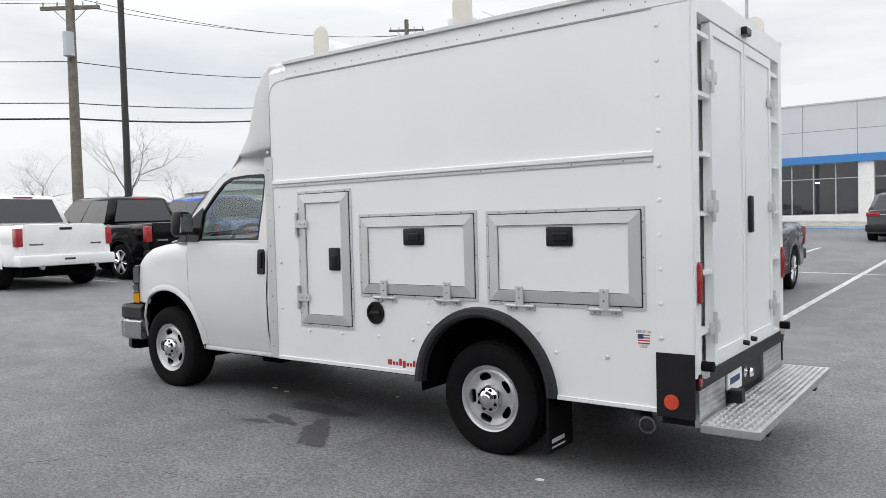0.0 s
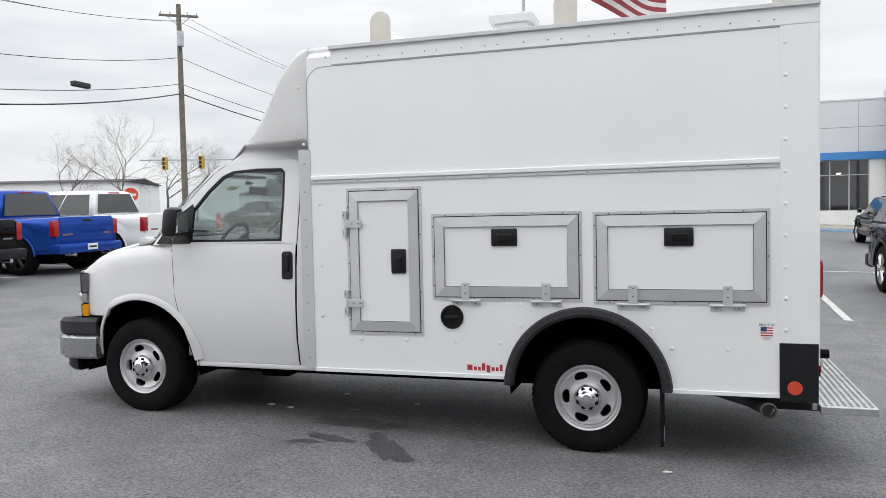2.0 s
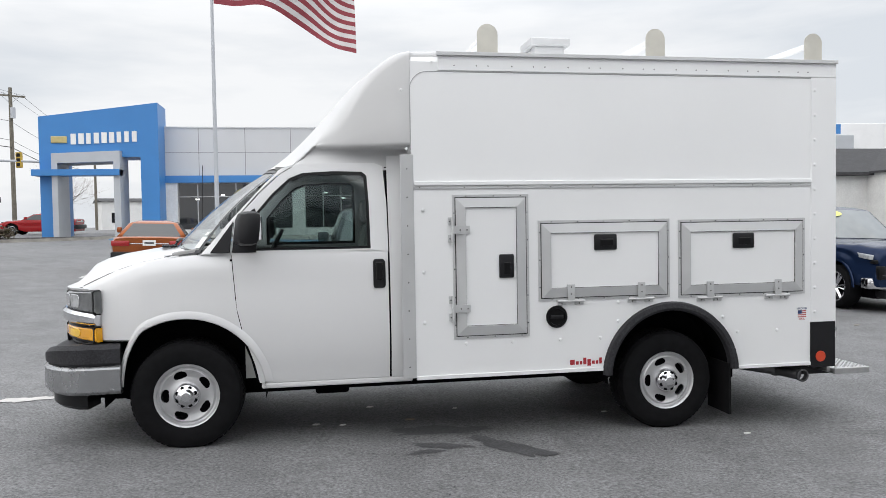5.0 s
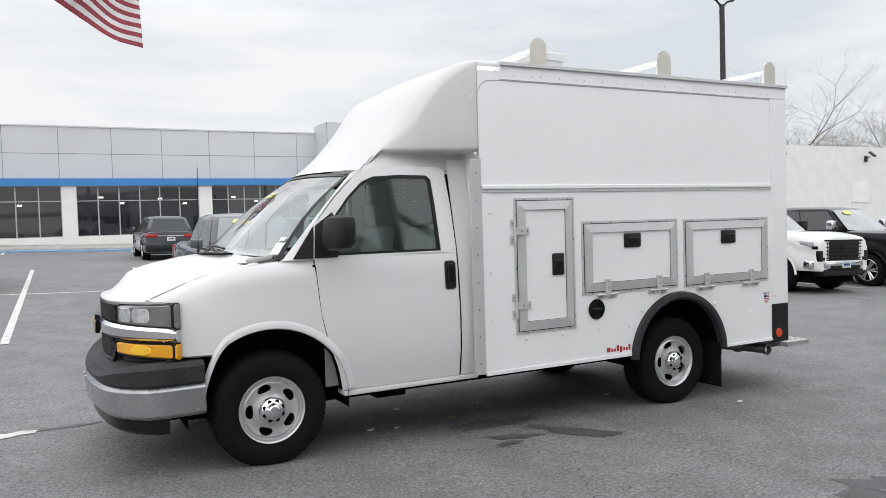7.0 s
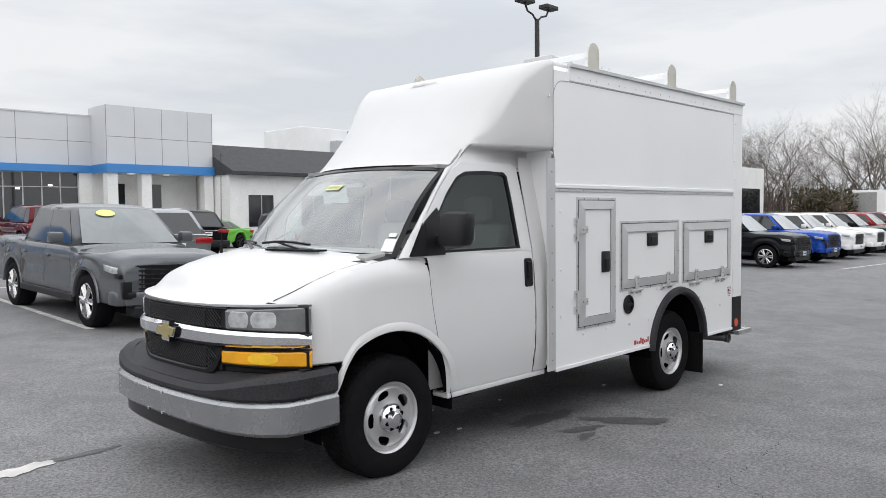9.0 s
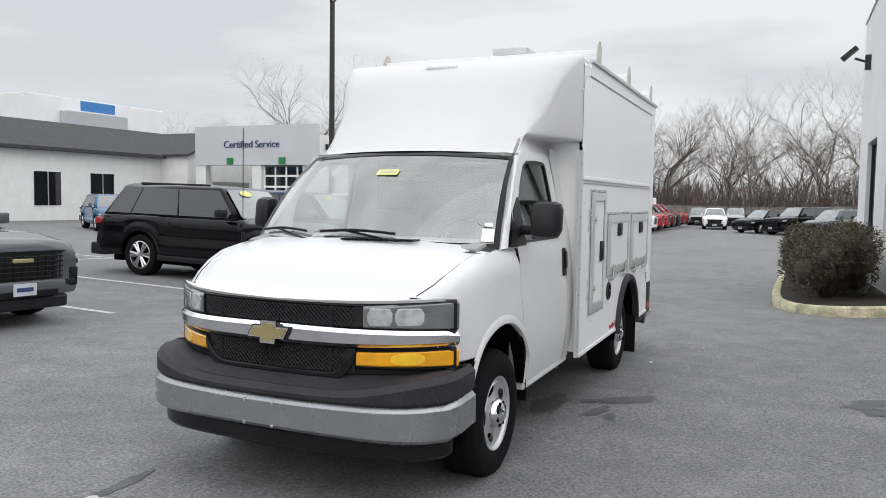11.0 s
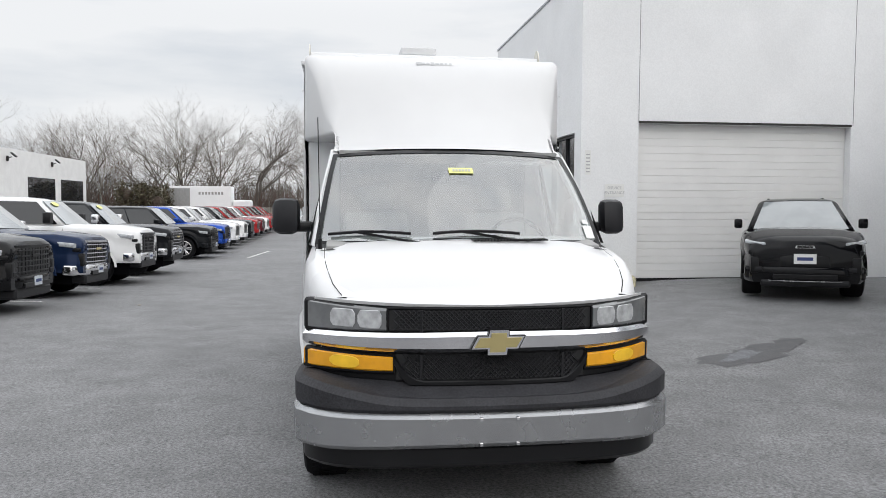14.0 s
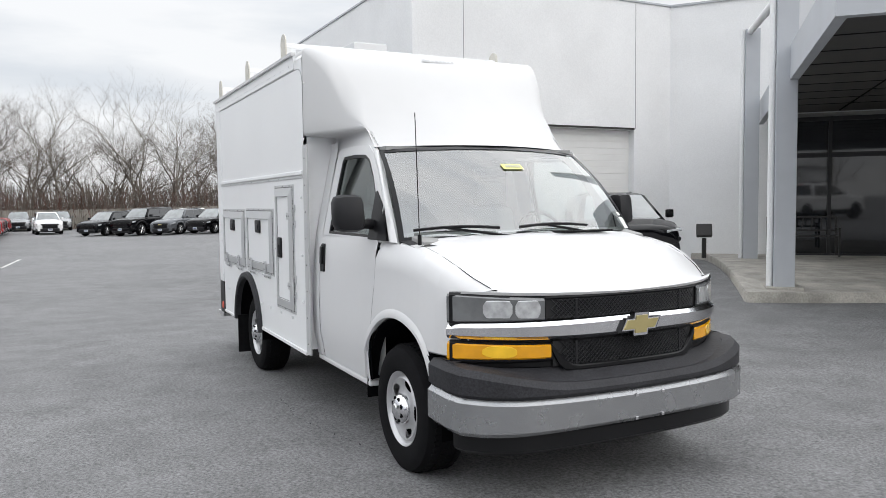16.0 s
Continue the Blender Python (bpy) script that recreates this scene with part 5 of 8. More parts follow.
    # cab
    zb, zr = K["belt"] - 0.03, K["roof"]
    wb_, wr_ = hw - 0.08, hw - 0.30 if kind != "coupe" else hw - 0.36

    def cabp(px_low, px_high, sgn, f, out=0.0):
        """A point of the side of the cab at height fraction f."""
        return (px_low + (px_high - px_low) * f, sgn * (wb_ + (wr_ - wb_) * f + out), zb + (zr - 0.04 - zb) * f)

    f0, f1, b1, b0 = X(K["wf"]), X(K["rf"]), X(K["rb"]), X(K["bf"])
    rows = []
    for f in (0.0, 0.5, 0.9, 0.955, 0.985, 1.0):
        rnd_ = max(0.0, f - 0.9) / 0.1
        xa_, xb_ = f0 + (f1 - f0) * f - 0.13 * rnd_ ** 2, b0 + (b1 - b0) * f + 0.06 * rnd_ ** 2
        w = wb_ + (wr_ - wb_) * f - 0.10 * rnd_ ** 2
        z_ = zb + (zr - zb) * f
        ring = [(xa_ + 0.05 - 0.1 * abs(u) ** 2.2, u * w, z_) for u in (-1, -0.93, -0.75, -0.4, 0, 0.4, 0.75, 0.93, 1)]
        ring += [((xa_ + xb_) / 2, w + 0.01, z_)]
        ring += [(xb_ + 0.05 * abs(u) ** 3, u * w, z_) for u in (1, 0.93, 0.75, 0.4, 0, -0.4, -0.75, -0.93, -1)]
        ring += [((xa_ + xb_) / 2, -w - 0.01, z_)]
        rows.append(ring)
    cx_ = (f1 + b1) / 2
    for k_, dz in ((0.9, 0.014), (0.65, 0.03), (0.3, 0.038)):
        rows.append([(p[0] * k_ + cx_ * (1 - k_), p[1] * k_, p[2] + dz) for p in rows[5]])
    cab = part("cab", grid_mesh(rows, close=True, caps=True), P, veh, smooth="all")
    # glass
    def quad(pts, m, nm, lab=""):
        bm = bmesh.new()
        vs = [bm.verts.new(p) for p in pts]
        bm.faces.new(vs)
        rr = bmesh.ops.extrude_face_region(bm, geom=bm.faces[:])
        c = Vector((sum(p[0] for p in pts), sum(p[1] for p in pts), sum(p[2] for p in pts))) / len(pts)
        d = (c - Vector(((f0 + b0) / 2, 0, zb))).normalized() * -0.02
        bmesh.ops.translate(bm, vec=d, verts=[v for v in rr["geom"] if isinstance(v, bmesh.types.BMVert)])
        return part(nm, bm, m, veh, lab)
    e = 0.012

    def fr(f, g, nx):
        xa_ = f0 + (f1 - f0) * g
        w = (wb_ + (wr_ - wb_) * g) * 0.9
        return (xa_ + 0.05 * (1 - abs(f)) + e + 0.004, f * w, zb + (zr - zb) * g + e)

    ws_ = quad([fr(-1, 0.06, 0), fr(-0.5, 0.05, 0), fr(0, 0.05, 0), fr(0.5, 0.05, 0), fr(1, 0.06, 0), fr(0.97, 0.9, 0), fr(0, 0.92, 0), fr(-0.97, 0.9, 0)], LGLASS, "windshield", "windshield glass with sky sheen put into its grey")

    def bk(f, g):
        xb_ = b0 + (b1 - b0) * g
        return (xb_ - e, f * (wb_ + (wr_ - wb_) * g) * 0.86, zb + (zr - zb) * g + 0.004)

    quad([bk(-1, 0.1), bk(1, 0.1), bk(0.95, 0.88), bk(-0.95, 0.88)], DGLASS, "rear_window", "dark rear window")
    cut = [0.0, 0.42, 0.80, 1.0] if not K["bed"] else [0.0, 0.50, 0.97]
    if kind == "coupe":
        cut = [0.0, 0.72, 0.98]
    for sg in (-1, 1):
        for c0, c1 in zip(cut, cut[1:]):
            pts = []
            for g, cc, inn in ((0.06, c0, 1), (0.06, c1, -1), (0.87, c1, -1), (0.87, c0, 1)):
                lo, hi = f0 - 0.12, b0 + 0.1
                lo2, hi2 = f1 - 0.08, b1 + 0.08
                px = (lo + (hi - lo) * cc) * (1 - g) + (lo2 + (hi2 - lo2) * cc) * g - inn * 0.02
                w = wb_ + (wr_ - wb_) * g + 0.012
                pts.append((px, sg * w, zb + (zr - zb) * g))
            quad(pts, DGLASS, "side_window", "dark tinted side window")
        if full:
            sx = [f0 - 0.05, f0 - 0.05 - (f0 - b0) * 0.46, b0 + 0.12]
            for q in sx:
                part("door_seam", door_seam(q, sg), UNDER, veh)
            for q in sx[1:]:
                part("door_handle", boxm(q + 0.08, q + 0.26, sg * (hw - 0.035), sg * (hw + 0.02), K["belt"] - 0.22, K["belt"] - 0.18, bevel=0.01), CHROME if chrome else P, veh)
            part("rocker", boxm(-xa + ar, xa - ar, sg * (hw - 0.12), sg * (hw + 0.02), K["sill"] - 0.08, K["sill"] + 0.03, bevel=0.02), BLACKPL, veh, "black rocker step")
            rows = []
            for c in (xa, -xa):
                rr_ = []
                for a in np.linspace(0.05, math.pi - 0.05, 16):
                    rr_.append([(c + q * math.cos(a), sg * (hw + o), r + q * math.sin(a)) for q, o in ((ar - 0.01, -0.02), (ar, 0.012), (ar + 0.035, 0.012), (ar + 0.05, -0.004))])
                part("arch_trim", grid_mesh(rr_), BLACKPL if kind in ("crossover", ) else P, veh, smooth=True)
        mir = boxm(f0 - 0.42, f0 - 0.24, sg * (hw + 0.0), sg * (hw + (0.2 if K["bed"] or kind == "suv" else 0.13)), K["belt"] + 0.02, K["belt"] + (0.28 if kind == "hd" else 0.18), bevel=0.03)
        part("mirror", mir, CHROME if chrome else (BLACKPL if kind in ("hd", "suv") else P), veh, "door mirror", True)
        for c in (xa, -xa):
            wheel_into(veh, c, sg * (hw - 0.005 - 0.02), r, sg, r, {"alloy": CARRIM, "dark": DARKRIM, "chrome": CHROME}[rim], 6 if kind != "coupe" else 5, full)
        # lamps
        zn = K["nose"]
        lamp = boxm(xn - 0.50, xn - 0.005, sg * hw * 0.62, sg * hw * 0.955, zn - (0.17 if kind != "compact" else 0.07), zn - (0.08 if kind != "compact" else 0.025), bevel=0.012)
        for v in lamp.verts:
            u = max(0.0, (abs(v.co.y) / hw - 0.6) / 0.355)
            v.co.x -= 0.14 * u * u
            v.co.z += 0.10 * max(0.0, (xn - 0.12 - v.co.x)) - 0.03 * (1 - min(1.0, u)) * (v.co.z > zn - 0.12)
        part("headlight", lamp, CARLAMP, veh, "clear headlamp", True)
        if full:
            part("lamp_bezel", boxm(xn - 0.35, xn - 0.03, sg * hw * 0.60, sg * hw * 0.90, zn - 0.24, zn - 0.165, bevel=0.02), TRIMBLK, veh, smooth=True)
            part("air_curtain", boxm(xn - 0.2, xn + 0.012, sg * hw * 0.72, sg * hw * 0.86, zn - 0.52, zn - 0.27, bevel=0.02), TRIMBLK, veh, smooth=True)
        if full:
            part("fog_lamp", boxm(xn - 0.2, xn + 0.02, sg * hw * 0.66, sg * hw * 0.8, zn - 0.50, zn - 0.42, bevel=0.02), BLACKPL, veh)
        zt = K["tail"]
        if K["bed"]:
            part("tail_light", boxm(xt - 0.012, xt + 0.14, sg * hw * 0.83, sg * hw * 0.965, zt - 0.42, zt - 0.06, bevel=0.015), REDLENS, veh, "red tail light", True)
        else:
            part("tail_light", boxm(xt - 0.02, xt + 0.3, sg * hw * 0.5, sg * hw * 0.96, zt - 0.22, zt - 0.08, bevel=0.02), REDLENS, veh, "red tail light", True)
    # nose
    zn = K["nose"]
    gl, gh = (zn - 0.50, zn - 0.05) if kind in ("pickup", "hd", "suv") else (zn - 0.42, zn - 0.08)
    gw = hw * 0.64

    def bowed(bm, depth=0.10):
        """Bends a straight piece of the nose back towards its ends."""
        for q in (-0.9, -0.6, -0.3, 0.0, 0.3, 0.6, 0.9):
            bmesh.ops.bisect_plane(bm, geom=bm.verts[:] + bm.edges[:] + bm.faces[:], plane_co=(0, q * gw, 0), plane_no=(0, 1, 0))
        for v in bm.verts:
            v.co.x -= depth * (abs(v.co.y) / hw) ** 2.5
        return bm

    if kind == "compact":
        gr = part("grille", bowed(boxm(xn - 0.12, xn + 0.02, -hw * 0.62, hw * 0.62, zn - 0.50, zn - 0.24, bevel=0.03), 0.22), TRIMBLK, veh, "smooth black nose panel", True)
        part("badge", ring_prism([(-0.14, zn - 0.135), (0.14, zn - 0.135), (0.12, zn - 0.095), (-0.12, zn - 0.095)], [(-0.12, zn - 0.128), (0.12, zn - 0.128), (0.105, zn - 0.102), (-0.105, zn - 0.102)], "x", xn - 0.02, xn + 0.0), CHROME, gr)
        part("chin_line", bowed(boxm(xn - 0.02, xn + 0.09, -hw * 0.8, hw * 0.8, zn - 0.64, zn - 0.625, bevel=0.004), 0.3), SILVER, gr)
        for sg in (-1, 1):
            lo_ = prism([(sg * hw * 0.78, zn - 0.18), (sg * hw * 0.92, zn - 0.20), (sg * hw * 0.80, zn - 0.34), (sg * hw * 0.72, zn - 0.30)], "x", xn - 0.3, xn - 0.07)
            part("low_beam", lo_, CARLAMP, veh, "triangular low headlamp")
    else:
        gr = part("grille", bowed(boxm(xn - 0.1, xn + 0.022, -gw, gw, gl, gh, bevel=0.02)), TRIMBLK, veh, "black front grille", True)
        if kind != "coupe":
            n = 5 if full else 2
            for k in range(n):
                zz = gl + (gh - gl) * (k + 0.7) / (n + 0.4)
                part("grille_slat", bowed(boxm(xn - 0.02, xn + 0.036, -gw * 0.98, gw * 0.98, zz - 0.011, zz + 0.011, bevel=0.005)), CHROME if chrome else TRIMBLK, gr)
            if full:
                for k in range(-5, 6):
                    part("grille_bar", bowed(boxm(xn - 0.02, xn + 0.03, k * gw * 0.18 - 0.008, k * gw * 0.18 + 0.008, gl + 0.02, gh - 0.02)), TRIMBLK, gr)
                part("grille_rim", bowed(ring_prism([(-gw - 0.03, gl - 0.02), (gw + 0.03, gl - 0.02), (gw + 0.03, gh + 0.03), (-gw - 0.03, gh + 0.03)], [(-gw + 0.01, gl + 0.015), (gw - 0.01, gl + 0.015), (gw - 0.01, gh - 0.01), (-gw + 0.01, gh - 0.01)], "x", xn - 0.06, xn + 0.03)), CHROME if chrome else TRIMBLK, gr)
            part("badge", boxm(xn + 0.012, xn + 0.044, -0.14, 0.14, (gl + gh) / 2 + 0.06, (gl + gh) / 2 + 0.11, bevel=0.008), GOLD if chrome or color == "grey" else TRIMBLK, gr)
    fb = boxm(xn - 0.35, xn + 0.07, -hw * 0.96, hw * 0.96, gl - 0.2, gl + 0.01, bevel=0.05)
    for q in (-0.8, -0.55, -0.3, 0.3, 0.55, 0.8):
        bmesh.ops.bisect_plane(fb, geom=fb.verts[:] + fb.edges[:] + fb.faces[:], plane_co=(0, q * hw, 0), plane_no=(0, 1, 0))
    for v in fb.verts:
        v.co.x -= 0.26 * (abs(v.co.y) / hw) ** 4 * (1 if v.co.x > xn - 0.2 else 0)
    bump = part("front_bumper", fb, (CHROME if kind in ("hd", "pickup") else SILVER) if chrome or color == "white" and kind == "hd" else (P if kind != "crossover" else BLACKPL), veh, "front bumper", True)
    if full:
        part("lower_intake", boxm(xn - 0.1, xn + 0.076, -hw * 0.5, hw * 0.5, gl - 0.19, gl - 0.11, bevel=0.01), TRIMBLK, bump)
    part("skid_plate", boxm(xn - 0.4, xn + 0.02, -hw * 0.7, hw * 0.7, max(0.2, gl - 0.36), gl - 0.19, bevel=0.04), BLACKPL, veh)
    dz_ = 0.22 if kind == "compact" else 0.0
    pl_ = part("front_plate", boxm(xn + 0.07 - dz_ * 0.15, xn + 0.08 - dz_ * 0.15, -0.155, 0.155, gl - 0.17 + dz_, gl - 0.02 + dz_), PAPER if dz_ else PLATE, bump, "plate with plain bars")
    part("plate_bar", boxm(xn + 0.08 - dz_ * 0.15, xn + 0.083 - dz_ * 0.15, -0.11, 0.11, gl - 0.12 + dz_, gl - 0.07 + dz_), NAVYINK, bump)
    # tail
    zt = K["tail"]
    tb = part("rear_bumper", boxm(xt - 0.14, xt + 0.25, -hw * 0.96, hw * 0.96, 0.48 if K["bed"] else 0.36, 0.70 if K["bed"] else 0.62, bevel=0.04), (P if color in ("white", "blue") else BLACKPL) if not chrome else CHROME, veh, "rear bumper", True)
    part("rear_plate", boxm(xt - 0.15, xt - 0.138, -0.155, 0.155, 0.54 if K["bed"] else 0.78, 0.68 if K["bed"] else 0.92), PAPER, tb, "white plate with plain bars")
    part("plate_bar", boxm(xt - 0.154, xt - 0.149, -0.11, 0.11, 0.59 if K["bed"] else 0.83, 0.63 if K["bed"] else 0.87), INKBLK, tb)
    if K["bed"]:
        tg = part("tailgate", boxm(xt - 0.008, xt + 0.05, -hw * 0.80, hw * 0.80, 0.74, zt + 0.012, bevel=0.015), P, veh, "painted tailgate", True)
        part("tailgate_handle", boxm(xt - 0.02, xt, -0.13, 0.13, zt - 0.1, zt - 0.05, bevel=0.008), BLACKPL, tg)
        part("model_mark", boxm(xt - 0.012, xt - 0.006, hw * 0.45, hw * 0.72, zt - 0.40, zt - 0.365), CHROME, tg)
        part("model_mark", boxm(xt - 0.012, xt - 0.006, -hw * 0.72, -hw * 0.5, zt - 0.40, zt - 0.365), CHROME, tg)
        part("cab_lamp", boxm(b1 - 0.02, b1 + 0.04, -0.2, 0.2, zr - 0.06, zr - 0.02, bevel=0.008), REDLENS, veh)
        for q in (-0.55, 0.55):
            part("exhaust_tip", tubem((xt - 0.16, q, 0.46), (xt + 0.1, q, 0.46), 0.045, n=10), CHROME, veh)
    else:
        part("tailgate_seam", boxm(xt - 0.012, xt + 0.02, -hw * 0.5, hw * 0.5, zt - 0.17, zt - 0.14, bevel=0.006), CHROME, veh)
        for sg in (-1, 1):
            part("roof_rail", boxm(b1 + 0.3, f1 - 0.42, sg * (wr_ - 0.16), sg * (wr_ - 0.125), zr - 0.03, zr + 0.035, bevel=0.01), BLACKPL if color != "silver" else CHROME, veh) if kind != "coupe" else None
    if sticker:
        bm = bmesh.new()
        vs = []
        for k in range(14):
            a = 2 * math.pi * k / 14
            p = fr(-0.36 + 0.24 * math.cos(a), 0.775 + 0.085 * math.sin(a), 0)
            vs.append(bm.verts.new((p[0] + 0.016, p[1], p[2] + 0.014)))
        bm.faces.new(vs)
        part("price_sticker", bm, YELLOWP, ws_, "yellow oval windshield sticker")
    return veh


ROWG = "trucks parked in a row"
vehicle("small_pickup", "grey", (-4.1, 13.75), -90, "dark grey midsize pickup with clear plate frame, nose out", "pickup truck", "alloy", ROWG, sticker=True, chrome=False)
vehicle("suv", "black", (2.35, 13.3), -90, "glossy black full-size suv with split-spoke wheels", "suv", "alloy", ROWG, sticker=True)
vehicle("pickup", "navy", (5.4, 13.55), -90, "navy blue pickup truck with chrome grille", "pickup truck", "chrome", ROWG, chrome=True, sticker=True)
vehicle("hd", "white", (8.95, 13.6), -90, "white heavy-duty pickup with chrome bumper", "pickup truck", "alloy", ROWG, sticker=True)
vehicle("hd", "charcoal", (12.4, 13.6), -90, "black heavy-duty pickup with chrome mirrors", "pickup truck", "alloy", ROWG, chrome=True, sticker=True)
vehicle("pickup", "charcoal", (19.6, 13.5), -90, "dark charcoal crew-cab pickup", "pickup truck", "alloy", ROWG)
vehicle("pickup", "blue", (23.0, 13.5), -90, "bright blue crew-cab pickup", "pickup truck", "alloy", ROWG)
for k, col in enumerate(("white", "white", "charcoal", "red", "maroon", "white", "red", "red", "maroon", "charcoal", "red", "red")):
    vehicle("pickup", col, (26.3 + 3.25 * k, 13.5 + 0.02 * k), -90, col + " pickup truck in the far row", "pickup truck", "alloy", ROWG, full=False)
LEFTG = "trucks parked with tails out"
tailx = -15.3 + 4.8 - 1.875 - 5.75 / 2 + 0.93
for yc, col, ch, lab in ((7.93, "white", False, "white pickup truck with red tail lights"), (10.72, "black", False, "black pickup truck with dual exhaust"), (13.55, "blue", False, "bright blue pickup truck"), (16.5, "white", False, "white pickup truck with black wheels")):
    vehicle("pickup", col, (-15.3 - (5.75 - 0.95 - 1.875), yc), 180, lab, "pickup truck", "chrome" if col == "black" else "dark", LEFTG, chrome=ch)
vehicle("pickup", "charcoal", (-25.5, 17.6), 0, "dark pickup truck facing the other row", "pickup truck", "alloy", LEFTG, full=False)
vehicle("suv", "red", (-27.5, 23.5), 20, "red suv beyond the trucks", "suv", "alloy", LEFTG, full=False)
BACKG = "cars before the showroom"
vehicle("crossover", "silver", (-0.75, 20.3), 90, "silver-grey crossover with chrome strip across its tailgate", "suv", "alloy", BACKG)
vehicle("crossover", "grey", (-3.0, 33.0), 90, "dark grey crossover before the showroom", "suv", "alloy", BACKG, full=False)
vehicle("crossover", "maroon", (0.9, 33.0), 90, "maroon crossover before the showroom", "suv", "alloy", BACKG, full=False)
vehicle("crossover", "charcoal", (5.0, 29.5), 90, "charcoal crossover parked nose in", "suv", "alloy", BACKG, full=False)
vehicle("coupe", "green", (9.0, 34.5), 200, "lime green car by the building", "car", "dark", BACKG, full=False)
vehicle("coupe", "orange", (-9.7, 21.6), 97, "copper orange sports coupe with dark wheels", "car", "dark", BACKG)
vehicle("crossover", "lightblue", (17.0, 33.0), -120, "blue hatchback before the white building", "car", "alloy", BACKG, full=False)
vehicle("coupe", "silver", (-26.5, 42.0), 175, "silver sports convertible on the street", "car", "alloy", BACKG, full=False)
vehicle("crossover", "grey", (-31.0, 47.0), 175, "grey car on the street", "car", "alloy", BACKG, full=False)
vehicle("coupe", "red", (-22.5, 52.0), 178, "red car on the street", "car", "alloy", BACKG, full=False)
FARG = "cars at the far end of the lot"
for kind, col, x, y, t in (("crossover", "charcoal", 50.5, 4.2, 140), ("suv", "black", 48.5, 1.9, 136), ("crossover", "grey", 46.5, -0.3, 138), ("crossover", "black", 44.5, -2.4, 134), ("pickup", "charcoal", 42.5, -4.5, 136), ("crossover", "lightblue", 40.5, -6.6, 136), ("crossover", "charcoal", 38.5, -8.7, 136), ("crossover", "white", 57, 8.2, 185), ("crossover", "silver", 68, 10.5, 180), ("crossover", "silver", 68, 7.2, 180), ("pickup", "lightblue", 67, 14.5, 180), ("crossover", "grey", 62, 2.0, 100), ("crossover", "white", 64, -3.0, 95), ("crossover", "red", 60, -8.0, 95), ("pickup", "white", 70, -10, 95), ("crossover", "charcoal", 34, -12.5, 85), ("suv", "grey", 66, -15, 90)):
    vehicle(kind, col, (x, y), t, col + " vehicle parked at the far end", "car", "alloy", FARG, full=False)
ev = vehicle("compact", "black", (1.85, -2.2), 151, "glossy black electric crossover before the garage door", "car", "dark", "", name="electric_car")


# ---- buildings ----
STUCCO = mat("white_painted_stucco", (0.83, 0.835, 0.84), 0.8, vary=0.05, scale=0.8, bump=0.12, bscale=35, fine=0.04)
BRICKW = mat("white_painted_brick", (0.76, 0.76, 0.75), 0.75, vary=0.06, scale=1.5, bump=0.3, bscale=9, fine=0.05)
PANEL = mat("light_grey_metal_panel", (0.60, 0.61, 0.63), 0.45, 0.2, vary=0.04, scale=0.4)
JOINT = mat("panel_joint", (0.22, 0.22, 0.23), 0.7)
BLUE = mat("blue_metal_panel", (0.045, 0.21, 0.52), 0.4, vary=0.05, scale=0.6)
ROOFS = mat("dark_shingle_roof", (0.05, 0.05, 0.054), 0.85, vary=0.3, scale=3, fine=0.3, bscale=18)
MULL = mat("aluminium_mullion", (0.42, 0.42, 0.43), 0.45, 0.5)
DFRAME = mat("black_window_frame", (0.015, 0.015, 0.017), 0.4)
SHOPGLASS = mat("dark_shop_glass", (0.014, 0.016, 0.02), 0.03, vary=0.5, scale=0.35, coat=0.4, rough_vary=0.0, spec=0.6)
GARAGE = mat("off_white_garage_door", (0.82, 0.815, 0.80), 0.55, vary=0.05, scale=1.2)
CONC = mat("weathered_concrete", (0.42, 0.40, 0.36), 0.85, vary=0.35, scale=2.5, bump=0.3, bscale=40, fine=0.15)
KERBY = mat("faded_yellow_kerb_paint", (0.52, 0.48, 0.32), 0.85, vary=0.5, scale=5, bump=0.3, bscale=40, fine=0.2)
MULCH = mat("dark_mulch", (0.03, 0.024, 0.02), 0.95, vary=0.5, scale=15, bump=0.8, bscale=60, fine=0.4)
STEELG = mat("grey_painted_steel", (0.46, 0.48, 0.51), 0.5, vary=0.06, scale=1.5)
POLE = mat("dark_bronze_pole", (0.035, 0.033, 0.032), 0.5, 0.3, vary=0.2)
WOODP = mat("weathered_pole_wood", (0.17, 0.155, 0.125), 0.9, vary=0.3, scale=5, bump=0.3, bscale=30)
LAMPON = bpy.data.materials.new("ceiling_lamp_glow")
LAMPON.use_nodes = True
LAMPON.node_tree.nodes["Principled BSDF"].inputs["Emission Color"].default_value = (1, 0.96, 0.9, 1)
LAMPON.node_tree.nodes["Principled BSDF"].inputs["Emission Strength"].default_value = 1.6


def st(name, bm, material, label="", category="building", parent=None, smooth=False):
    ob = part(name, bm, material, parent, label, smooth)
    if parent is None:
        tagged(ob, category=category, kind="structure")
    return ob


# -- the white service building beside the van --
bld = st("wall_service_front", prism([(0.93, -0.4), (0.93, 6.42), (-6.25, 6.42), (-6.25, -0.4), (-5.08, -0.4), (-5.08, 3.32), (-0.3, 3.32), (-0.3, -0.4)], "x", 4.5, 4.75), STUCCO, "white stucco wall with a wide garage opening")
